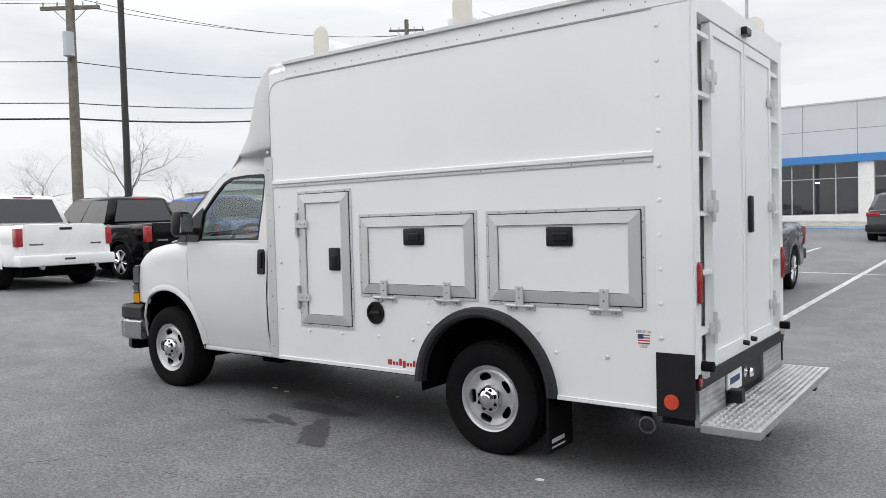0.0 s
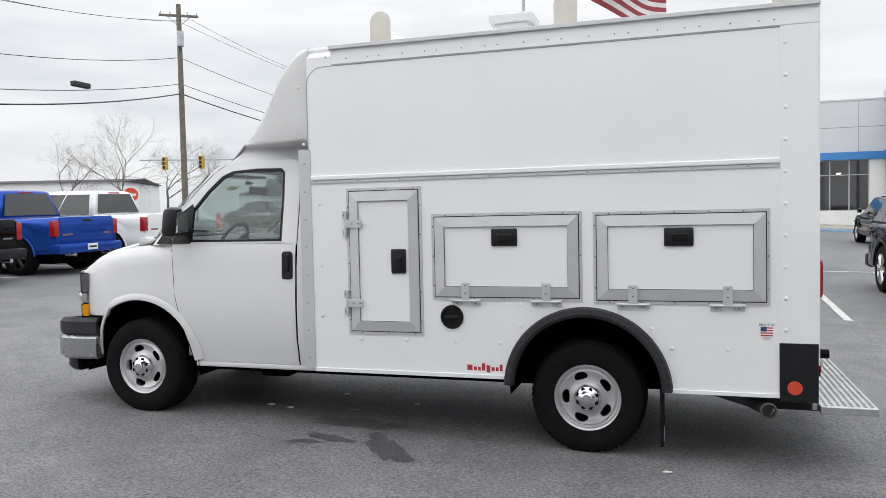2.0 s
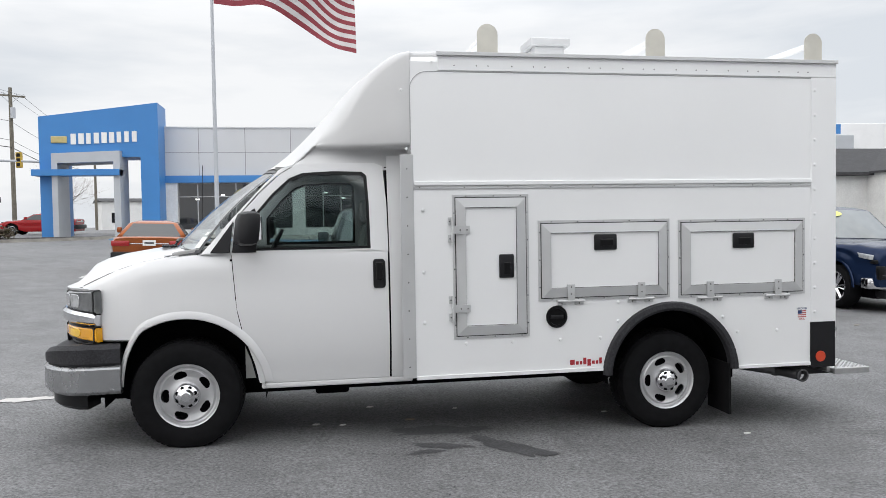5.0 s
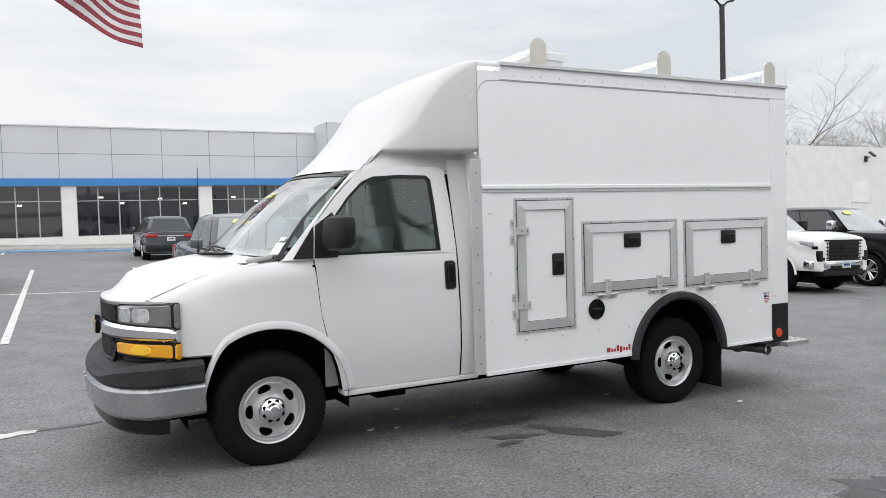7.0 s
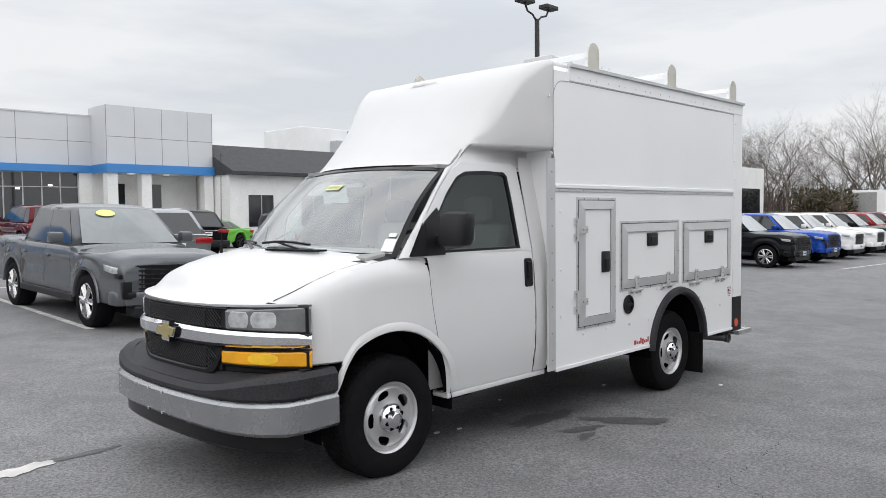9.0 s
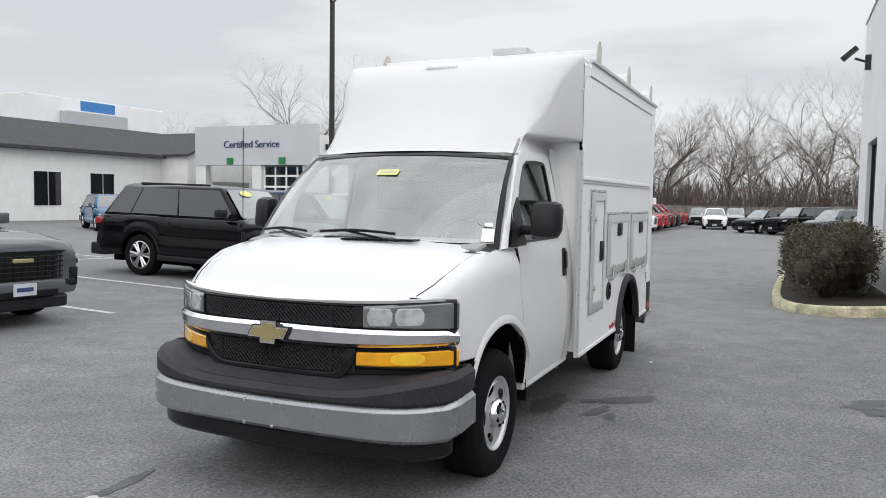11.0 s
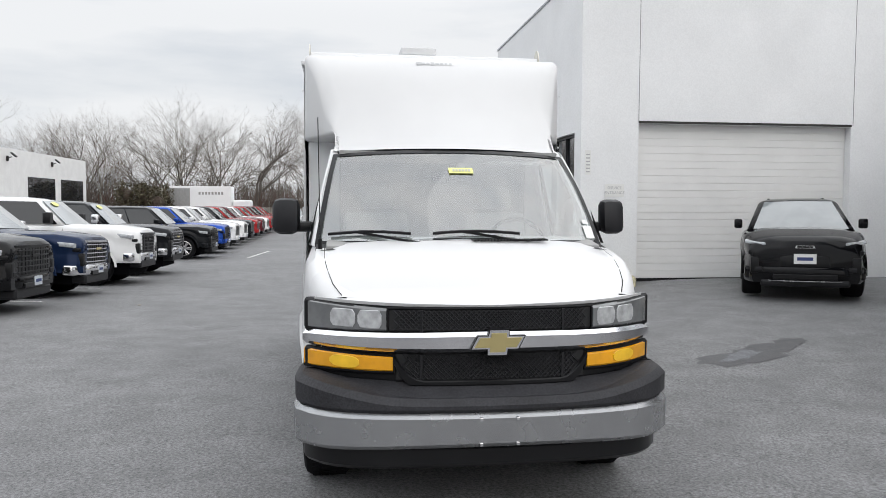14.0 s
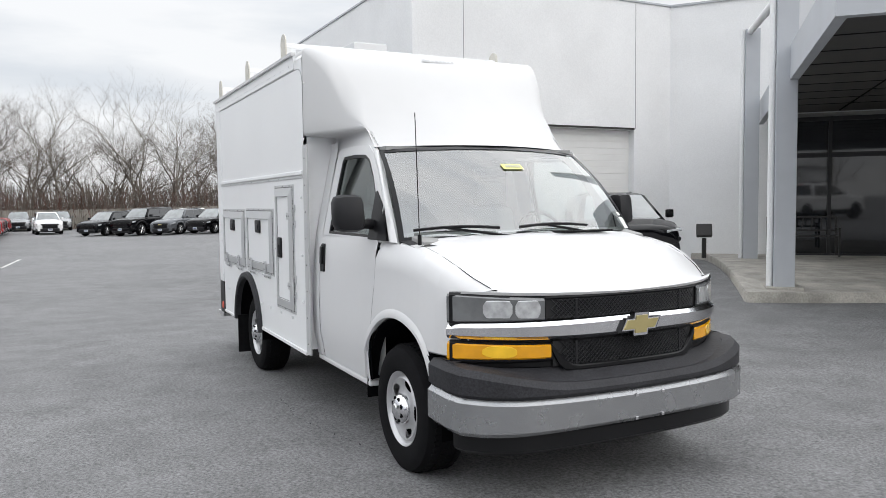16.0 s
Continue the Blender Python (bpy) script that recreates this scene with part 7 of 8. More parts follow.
# blue entrance arch at the other end
arch_b = thing("entrance_arch", (-16.9, 45.5, 0.9), "tall blue entrance arch with silver portal", "building")
AB = (-17.7, 45.5, 0.9)
part("frame", prism([(-21.0, 0.6), (-21.0, 7.85), (-14.6, 8.7), (-14.6, 0.6), (-15.6, 0.6), (-15.6, 5.6), (-20.0, 5.6), (-20.0, 0.6)], "y", 45.0, 47.5), BLUE, arch_b, "blue panel frame", shift=AB)
part("portal", ring_prism([(-20.2, 0.5), (-20.2, 5.75), (-16.6, 5.9), (-16.6, 0.5)], [(-19.9, 0.45), (-19.9, 5.2), (-16.95, 5.3), (-16.95, 0.45)], "y", 44.4, 46.5), STEELG, arch_b, "silver portal frame", shift=AB)
part("portal_beam", boxm(-21.2, -16.6, 44.2, 45.2, 4.5, 4.85), BLUE, arch_b, shift=AB)
bx0 = -20.35
part("emblem", boxm(bx0, bx0 + 0.85, 44.93, 45.0, 6.37, 6.75, bevel=0.03), GOLD, arch_b, "gold emblem shape", shift=AB)
for k, w in enumerate((0.36, 0.38, 0.32, 0.36, 0.38, 0.36, 0.3, 0.32, 0.34)):
    x = -19.3 + k * 0.41
    part("name_bar", boxm(x, x + w * 0.75, 44.93, 45.0, 6.3 + 0.02 * k, 6.9 + 0.02 * k), PAPER, arch_b, shift=AB)
# -- white gabled building and the service hall --
gab = thing("white_gabled_building", (24, 43, 0.3), "long white building with dark shingle roof", "building")
GB = (24, 43, 0.3)
part("wall", boxm(15.3, 39.5, 43, 51, -0.6, 4.2), BRICKW, gab, shift=GB)
part("roof", prism([(42.4, 4.15), (51.6, 4.15), (51.6, 4.3), (47, 6.3), (42.4, 4.35)], "x", 15.2, 40.0), ROOFS, gab, "dark shingle roof", shift=GB)
part("gable_wall", prism([(30.5, -0.6), (39.5, -0.6), (39.5, 4.3), (35, 6.0), (30.5, 4.3)], "y", 40.5, 44.0), BRICKW, gab, "white gable wall", shift=GB)
for a, b in (((30.2, 4.25), (35, 6.15)), ((39.8, 4.25), (35, 6.15))):
    part("gable_roof", prism([a, b, (b[0], b[1] + 0.15), (a[0], a[1] + 0.15)], "y", 40.2, 47), ROOFS, gab, shift=GB)
for x in (17.5, 21.5, 25.5):
    w = part("window", boxm(x - 0.9, x + 0.9, 42.95, 43.05, 0.9, 2.9), SHOPGLASS, gab, "dark window", shift=GB)
    part("mullion", boxm(x - 0.03, x + 0.03, 42.92, 42.95, 0.9, 2.9), MULL, w, shift=GB)
part("entry", boxm(33.0, 37.0, 40.42, 40.55, -0.4, 2.6), DASH, gab, shift=GB)
hall = thing("service_hall", (40, 32, -0.5), "white brick service hall with grey sign band", "building")
HB = (40, 32, -0.5)
part("wall", boxm(27.9, 60, 28, 28.3, -0.9, 5.3), BRICKW, hall, "white brick side wall", shift=HB)
part("end_wall", boxm(59.7, 60, 28.3, 37, -0.9, 5.3), BRICKW, hall, shift=HB)
part("roof", boxm(27.9, 60, 28.3, 37, 5.0, 5.1), ROOFS, hall, shift=HB)
part("sign_band", boxm(27.4, 27.9, 28.0, 37.0, 3.5, 5.9), PANEL, hall, "grey sign band", shift=HB)
part("front_wall", boxm(27.6, 27.9, 28.3, 29.0, -0.9, 3.5), BRICKW, hall, shift=HB)
for y0, y1 in ((28.0, 28.6), (31.9, 32.6), (36.2, 37.0)):
    part("pier", boxm(27.45, 27.9, y0, y1, -0.9, 3.5), BRICKW, hall, shift=HB)
part("inner_dark", boxm(33, 33.2, 28.3, 37, -0.9, 5.0), DASH, hall, shift=HB)
odoor = part("roller_door", boxm(27.75, 27.8, 28.6, 31.9, -0.5, 3.4), SHOPGLASS, hall, "glazed sectional door", shift=HB)
for k in range(6):
    part("rail", boxm(27.70, 27.75, 28.6, 31.9, -0.5 + k * 0.66, -0.38 + k * 0.66), STUCCO, odoor, shift=HB)
for k in range(5):
    part("stile", boxm(27.705, 27.75, 28.6 + k * 0.8, 28.7 + k * 0.8, -0.5, 3.4), STUCCO, odoor, shift=HB)
words("Certified Service", 0.62, NAVYINK, pose(27.38 - HB[0], 32.6 - HB[1], 4.75 - HB[2], 90, 0, -90), "sign_lettering", hall, "navy sign lettering", thick=0.03)
GREEN = mat("green_light_box", (0.02, 0.22, 0.08), 0.4)
for y in (30.3, 34.2):
    part("green_marker", boxm(27.3, 27.4, y - 0.22, y + 0.22, 3.55, 3.95), GREEN, hall, shift=HB)
# dark sheets on the uncut wall stand for the shade inside the bays
for x in (50, 56.5):
    part("bay_shade_sheet", boxm(x - 2.6, x + 2.6, 27.96, 28.02, -0.4, 3.5), SHOPGLASS, hall, "dark sheet standing for a shaded service bay", shift=HB)
for x in (36, 40):
    part("small_window", boxm(x - 0.8, x + 0.8, 27.96, 28.02, 2.0, 3.2), GARAGE, hall, shift=HB)
for x in (28.6, 36.5, 44, 52):
    flood("wall_floodlight", (x, 27.95, 4.6), (0, -1), "dark floodlight on white brick wall")
roofbox = thing("rooftop_units", (36, 56, 6), "white rooftop building and grey units", "building")
part("box", boxm(-6, 8, 0, 6, -6, 3.3, bevel=0.05), STUCCO, roofbox)
part("unit", boxm(-3, 3, -1, 0, 0.5, 2.2, bevel=0.05), STEELG, roofbox)
part("blue_panel", boxm(-1, 2.5, -0.04, 0, 2.4, 3.2), BLUE, roofbox)


# ---- ground markings and stains ----
for p, q in (((-8.0, 11.2), (-7.75, 27)), ((-5.05, 11.9), (-4.75, 27)), ((-2.55, 11.3), (-2.35, 27)), ((0.15, 11.2), (0.65, 27)), ((3.85, 11.2), (3.85, 18)), ((7.2, 11.2), (7.2, 18)), ((10.7, 11.2), (10.7, 18)), ((-10.9, 18.6), (14, 18.7)), ((-10.9, 18.6), (-10.9, 26)), ((4.2, 18.7), (4.2, 26)), ((-9, 38), (-9, 40.5)), ((-3.5, 38), (-3.5, 41)), ((-15.8, 6.55), (-21.5, 6.55)), ((-15.8, 9.3), (-21.5, 9.3)), ((-15.8, 12.15), (-21.5, 12.15)), ((-15.8, 15.0), (-21.5, 15.0)), ((-15.8, 18.2), (-21.5, 18.2)), ((19.5, 9.4), (24.0, 9.0))):
    paint_line(p, q, 0.11)
STAIN = mat("dark_damp_asphalt", (0.078, 0.078, 0.081), 0.6, vary=0.25, scale=7, fine=0.4, bscale=60)
PALE = mat("dried_pale_asphalt", (0.16, 0.165, 0.175), 0.8, vary=0.25, scale=5, fine=0.3, bscale=50)
CHIPS = mat("pale_paint_chips", (0.62, 0.6, 0.58), 0.8, vary=0.2)
rnd = random.Random(11)


def blob(cx, cy, rx, ry, turn, seed, name="stain", material=None, label="dark damp stain on asphalt", lift=0.004):
    q = random.Random(seed)
    pts = []
    n = 40
    ph = [q.uniform(0, 6.3) for _ in range(5)]
    for k in range(n):
        a = 2 * math.pi * k / n
        w = 1 + 0.18 * math.sin(2 * a + ph[0]) + 0.12 * math.sin(3 * a + ph[1]) + 0.1 * math.sin(5 * a + ph[2]) + 0.1 * math.sin(9 * a + ph[3]) + 0.06 * math.sin(14 * a + ph[4])
        x, y = rx * w * math.cos(a), ry * w * math.sin(a)
        c, s = math.cos(radians(turn)), math.sin(radians(turn))
        pts.append((cx + x * c - y * s, cy + x * s + y * c))
    return ground_patch(name, pts, material or STAIN, lift, label, "stain")


blob(-4.02, 3.85, 0.3, 0.12, -55, 1)
blob(-4.5, 3.95, 0.2, 0.06, -20, 2)
blob(-4.62, 3.82, 0.1, 0.05, 10, 3)
blob(-4.45, 4.35, 0.35, 0.12, 5, 9)
blob(-3.05, 1.4, 0.75, 0.33, -58, 4)
blob(-3.1, 1.55, 0.35, 0.13, -55, 14, "pale_patch", PALE, "pale dried patch on asphalt", 0.007)
blob(-2.5, 0.62, 0.3, 0.14, -40, 5)
blob(-3.4, 2.0, 0.2, 0.06, 40, 6)
blob(-7.82, 5.82, 0.2, 0.09, 15, 7, "paint_patch", CHIPS, "pale worn patch on asphalt", 0.005)
blob(-7.4, 5.9, 0.22, 0.05, 5, 8)
LEAFB = mat("dead_leaf", (0.30, 0.26, 0.2), 0.8, vary=0.3)
for x, y, s in ((-4.9, 5.15, 0.03), (-4.62, 4.69, 0.04), (-5.35, 4.64, 0.03), (-5.15, 4.6, 0.025), (-4.2, 5.0, 0.02), (-2.2, 3.9, 0.03), (-3.0, 4.7, 0.03), (3.0, 9.3, 0.05)):
    t = thing("litter_scrap", (x, y, ground(x, y) + 0.003), "small pale scrap of litter on asphalt", "litter", "litter on the asphalt")
    part("scrap", prism([(-s, -s * 0.4), (0, -s * 0.6), (s, -s * 0.2), (s * 0.7, s * 0.4), (-s * 0.5, s * 0.5)], "z", 0, 0.006), LEAFB if s > 0.035 else PAPER, t)

# broken hairline cracks in the asphalt
CRACKS = [((-4.93, 6.2), (-6.0, 6.0)), ((-3.7, 6.15), (-4.93, 6.2)), ((-5.32, 5.89), (-5.46, 5.78)), ((-5.11, 3.86), (-3.84, 3.52)), ((-4.4, 3.4), (-5.19, 2.15)), ((-4.99, 2.65), (-3.62, 2.83))]
CRACK = mat("tar_dark_crack", (0.03, 0.03, 0.032), 0.9, vary=0.3)
random.seed(77)
for (x0, y0), (x1, y1) in CRACKS:
    bm = bmesh.new()
    n = int(math.hypot(x1 - x0, y1 - y0) / 0.045)
    drift = 0.0
    for k in range(n):
        drift += random.uniform(-0.012, 0.012)
        if random.random() < 0.35:
            continue
        f = k / n
        nx, ny = -(y1 - y0), x1 - x0
        ln = math.hypot(nx, ny)
        cx, cy = x0 + (x1 - x0) * f + nx / ln * drift, y0 + (y1 - y0) * f + ny / ln * drift
        a = math.atan2(y1 - y0, x1 - x0) + random.uniform(-0.6, 0.6)
        l_, w_ = random.uniform(0.012, 0.03), random.uniform(0.002, 0.006)
        vs = []
        for u, v in ((-l_, 0), (-l_ * 0.3, -w_), (l_, -w_ * 0.4), (l_ * 0.5, w_)):
            px, py = cx + u * math.cos(a) - v * math.sin(a), cy + u * math.sin(a) + v * math.cos(a)
            vs.append(bm.verts.new((px, py, ground(px, py) + 0.004)))
        bm.faces.new(vs)
    tagged(part("asphalt_crack", bm, CRACK), "dark broken hairline crack in the asphalt", "crack", kind="structure")

# ---- poles, wires, signs ----
def light_pole(at, h, label, arms=2, material=None, group="lot light poles"):
    x, y = at
    p = thing("light_pole", (x, y, ground(x, y)), label, "street lamp", group)
    part("base", tubem((0, 0, 0), (0, 0, 0.6), 0.28, n=16), CONC, p)
    part("pole", tubem((0, 0, 0.5), (0, 0, h), 0.11, 0.085, n=12), material or POLE, p, smooth=True)
    for k in range(arms):
        s = 1 if k == 0 else -1
        bm = bmesh.new()
        pts = [(0, 0, h - 0.1), (s * 0.25, 0, h + 0.12), (s * 0.55, 0, h + 0.2), (s * 0.7, 0, h + 0.45)]
        for a, b in zip(pts, pts[1:]):
            tube(bm, a, b, 0.035, n=8)
        part("arm", bm, material or POLE, p)
        part("lamp_head", boxm(s * 0.7 - 0.35, s * 0.7 + 0.35, -0.2, 0.2, h + 0.45, h + 0.6, bevel=0.03), material or POLE, p)
    return p


lp = light_pole((13.04, 17.65), 8.9, "tall dark lot light with two lamp heads")
part("sign", boxm(-0.2, 0.2, -0.15, -0.12, 2.7, 3.2, bevel=0.005), PAPER, lp, "red and white notice")
part("sign_band", boxm(-0.19, 0.19, -0.155, -0.15, 2.98, 3.16), REFLECT, lp)
light_pole((-21.6, 13.2), 10.5, "tall dark lot light beyond the trucks")
# flagpole with a large flag
fp = thing("flagpole", (-9.9, 38.6, ground(-9.9, 38.6)), "tall grey flagpole with a large waving striped flag", "flagpole")
part("pole", tubem((0, 0, 0), (0, 0, 16.2), 0.12, 0.06, n=14), STEELG, fp, smooth=True)
part("footing", tubem((0, 0, 0), (0, 0, 0.25), 0.35, n=16), CONC, fp)
FRED = mat("red_flag_cloth", (0.26, 0.045, 0.06), 0.8, vary=0.12, scale=2)
FWHITE = mat("white_flag_cloth", (0.62, 0.60, 0.60), 0.8, vary=0.1, scale=2)
FNAVY = mat("navy_flag_cloth", (0.03, 0.04, 0.12), 0.8, vary=0.1, scale=2)


def cloth(u, v):
    """u along the fly (0 to 1), v down the hoist (0 to 1)."""
    x = 0.1 + 7.3 * u
    sag = 3.1 * u * u + 0.28 * math.sin(9 * u + 1.2 * v) * u
    yy = 0.55 * math.sin(8.5 * u + 2.0 * v) * (0.2 + u) + 0.2 * math.sin(17 * u - v)
    return (x * 0.96, yy, 15.8 - 3.9 * v * (1 - 0.12 * u) - sag)


for k in range(13):
    rows = [[cloth(u, v) for u in np.linspace(0.4 if k < 7 else 0, 1, 36)] for v in np.linspace(k / 13, (k + 1) / 13, 3)]
    st_ = part("stripe", grid_mesh(rows), FRED if k % 2 == 0 else FWHITE, fp, "red stripe" if k % 2 == 0 else "white stripe", "all")
part("canton", grid_mesh([[cloth(u, v) for u in np.linspace(0, 0.4, 18)] for v in np.linspace(0, 7 / 13, 8)]), FNAVY, fp, "navy flag field", "all")


def utility_pole(at, h, r, label):
    x, y = at
    p = thing("utility_pole", (x, y, ground(x, y) - 0.2), label, "utility pole", "wooden utility poles")
    part("pole", tubem((0, 0, 0), (0, 0, h), r, r * 0.7, n=12), WOODP, p, smooth=True)
    arm = part("crossarm", boxm(-1.15, 1.15, -0.06, 0.06, h - 0.75, h - 0.62), WOODP, p)
    arm.matrix_basis = pose(0, 0, 0, 0, 0, 35)
    for k in (-1.05, -0.5, 0.5, 1.05):
        i = part("insulator", tubem((k, 0, h - 0.62), (k, 0, h - 0.45), 0.035, n=8), STEELG, p)
        i.matrix_basis = pose(0, 0, 0, 0, 0, 35)
    tr = part("transformer", tubem((0.25, -0.25, h - 2.6), (0.25, -0.25, h - 1.7), 0.2, n=14), STEELG, p, smooth=True)
    br = bmesh.new()
    for s in (-1, 1):
        tube(br, (s * 0.7, 0, h - 0.7), (0, 0, h - 1.35), 0.02, n=6)
    b_ = part("brace", br, STEELG, p)
    b_.matrix_basis = pose(0, 0, 0, 0, 0, 35)
    return (x, y, ground(x, y) - 0.2)


poles = [utility_pole(a, h, r, "weathered wooden utility pole with crossarm") for a, h, r in (((-29.0, 15.6), 10.4, 0.22), ((-31.5, 39.5), 14.0, 0.2), ((-30.0, 69.0), 12.5, 0.2), ((-62.0, -14.0), 12.0, 0.2), ((-34.0, 110.0), 12.5, 0.2))]
WIRE = mat("black_cable", (0.02, 0.02, 0.022), 0.6)


def wire(p, q, sag, r=0.018):
    p, q = Vector(p), Vector(q)
    rows = []
    for k in range(25):
        t = k / 24
        c = p.lerp(q, t)
        c.z -= sag * 4 * t * (1 - t)
        rows.append([(c.x + r * math.cos(a), c.y + r * math.cos(a) * 0.3, c.z + r * math.sin(a)) for a in (0, 2.1, 4.2)])
    return tagged(part("overhead_wire", grid_mesh(rows, close=True), WIRE), "black overhead cable between poles", "cable", "overhead wires")


tops = [(-29.0, 15.6, 10.3), (-31.5, 39.5, 13.8), (-30.0, 69.0, 12.9), (-62.0, -14.0, 12.6), (-34.0, 110.0, 13)]
for a, b in ((3, 0), (0, 1), (1, 2), (2, 4)):
    for dz, r, s in ((0.0, 0.014, 0.5), (0.0, 0.014, 0.7), (-2.2, 0.02, 0.6), (-3.8, 0.022, 0.5), (-4.4, 0.04, 0.55)):
        o = 0.9 if s == 0.7 else 0
        pa, pb = tops[a], tops[b]
        wire((pa[0] + o, pa[1], pa[2] + dz), (pb[0] + o, pb[1], pb[2] + dz), s, r)
tagged(part("cable_box", boxm(-30.95, -30.65, 29.9, 31.0, 8.35, 8.62, bevel=0.05), POLE), "black splice box hung on the cables", "cable box")
# pylon sign
ps = thing("pylon_sign", (-30.2, 50.2, ground(-30.2, 50.2)), "blue and black pylon sign on a dark post", "sign")
part("post", boxm(-0.18, 0.18, -0.15, 0.15, 0, 3.5), POLE, ps)
ps.rotation_euler = (0, 0, radians(-20))
part("face", boxm(-0.9, 0.9, -0.2, 0.2, 3.45, 5.35, bevel=0.02), POLE, ps)
part("panel", boxm(-0.84, 0.84, -0.23, -0.2, 3.98, 5.28), BLUE, ps, "blue sign panel")
part("emblem", boxm(-0.5, 0.5, -0.25, -0.23, 4.72, 4.94, bevel=0.01), GOLD, ps)
for k in range(9):
    part("name_bar", boxm(-0.66 + k * 0.145, -0.56 + k * 0.145, -0.25, -0.23, 4.15, 4.3), PAPER, ps)
for k in range(8):
    part("name_bar", boxm(-0.62 + k * 0.16, -0.51 + k * 0.16, -0.22, -0.2, 3.62, 3.78), PAPER, ps)
# street side: traffic signals on a mast arm, signs, hydrant, planted island
GRASS = mat("dry_grass", (0.16, 0.15, 0.07), 0.95, vary=0.3, scale=4, fine=0.3, bscale=40)
isl = smooth_path([(-15, 42.5), (-19, 38.6), (-26, 36.6), (-36, 36.0), (-50, 36.5)])
kerb("kerb_street", isl, 0.15, -0.2, CONC, "pale concrete kerb by the street")
bm = bmesh.new()
vs = [bm.verts.new((x, y, ground(x, y) + 0.14)) for x, y in isl + [(-50, 40), (-26, 40.2), (-19, 41.5)]]
bm.faces.new(vs)
bmesh.ops.triangulate(bm, faces=bm.faces)
tagged(part("mulch_island", bm, MULCH), "dark mulch in a kerbed street island", "planting bed", kind="structure")
for x, y, s in ((-24.5, 38.4, 1.0), (-22.3, 38.9, 0.9), (-27, 38.2, 0.8), (-20.6, 39.6, 0.8)):
    bush("low_shrub", (x, y, ground(x, y) + 0.1), (1.2 * s, 0.8 * s, 0.8 * s), 900, "low green shrub in mulch", 0.07, int(abs(x) * 10), category="shrub")
hy = thing("fire_hydrant", (-27.4, 36.9, ground(-27.4, 36.9) + 0.1), "red fire hydrant beside the kerb", "hydrant")
part("barrel", tubem((0, 0, 0), (0, 0, 0.75), 0.15, 0.13, n=14), REFLECT, hy, smooth=True)
part("bonnet", tubem((0, 0, 0.75), (0, 0, 0.95), 0.17, 0.05, n=14), REFLECT, hy, smooth=True)
part("nozzle", tubem((-0.3, 0, 0.55), (0.3, 0, 0.55), 0.07, n=10), REFLECT, hy, smooth=True)
part("flange", tubem((0, 0, 0), (0, 0, 0.06), 0.22, n=14), REFLECT, hy)
ma = thing("traffic_signal_mast", (-34.5, 62.0, ground(-34.5, 62)), "grey signal mast with hanging yellow traffic lights", "traffic light")
part("mast", tubem((0, 0, 0), (0, 0, 8.5), 0.14, 0.1, n=12), STEELG, ma, smooth=True)
part("arm", tubem((-16, -3, 6.1), (12, 2, 5.5), 0.07, 0.1, n=8), STEELG, ma)
YEL = mat("yellow_signal_box", (0.5, 0.33, 0.04), 0.6)
for k, x in enumerate((-13.5, -10, -4.5, 4, 7, 9)):
    sgn = part("signal", boxm(x - 0.2, x + 0.2, -0.3 + x * 0.19, 0.1 + x * 0.19, 5.1, 6.3, bevel=0.03), YEL, ma, "yellow signal head")
    for j in range(3):
        part("lens", boxm(x - 0.13, x + 0.13, -0.33 + x * 0.19, -0.29 + x * 0.19, 5.2 + j * 0.37, 5.46 + j * 0.37, bevel=0.02), TRIMBLK, sgn)
rs = thing("round_road_sign", (-25.6, 27.5, ground(-25.6, 27.5)), "red and white round no-entry sign on a post", "road sign")
part("post", tubem((0, 0, 0), (0, 0, 2.2), 0.03), STEELG, rs)
b_ = tubem((0, 0, 0), (0, 0, 0.02), 0.36, n=24)
bmesh.ops.transform(b_, matrix=pose(0, 0, 2.0, 0, 90, -45), verts=b_.verts)
part("disc", b_, PAPER, rs)
b_ = tubem((0, 0, 0.02), (0, 0, 0.03), 0.31, n=24)
bmesh.ops.transform(b_, matrix=pose(0, 0, 2.0, 0, 90, -45), verts=b_.verts)
part("red_disc", b_, REFLECT, rs)
b_ = boxm(-0.05, 0.05, -0.22, 0.22, 0.03, 0.035)
bmesh.ops.transform(b_, matrix=pose(0, 0, 2.0, 0, 90, -45), verts=b_.verts)
part("white_bar", b_, PAPER, rs)
# far houses and sheds along the street
for x, y, w, d, h, col, lab in ((-48, 92, 14, 9, 3.2, STUCCO, "pale low house with grey roof"), (-75, 70, 26, 12, 4.5, STUCCO, "long pale building across the street"), (-25, 120, 22, 10, 4.0, BRICKW, "white low building across the street"), (-90, 20, 30, 12, 5, CONC, "tan commercial building across the street"), (-62, 118, 24, 12, 4.2, STUCCO, "pale commercial building far off")):
    hs = thing("distant_building", (x, y, ground(x, y)), lab, "building", "buildings across the street", 20)
    part("wall", boxm(-w / 2, w / 2, -d / 2, d / 2, -0.5, h), col, hs)
    part("roof", prism([(-d / 2 - 0.4, h), (d / 2 + 0.4, h), (0, h + (2.4 if w < 20 else 0.6))], "x", -w / 2 - 0.3, w / 2 + 0.3), ROOFS, hs)
    for k in range(int(w / 4)):
        part("window", boxm(-w / 2 + 1.2 + 4 * k, -w / 2 + 3.2 + 4 * k, -d / 2 - 0.04, -d / 2, 1.0, 2.4), SHOPGLASS, hs)

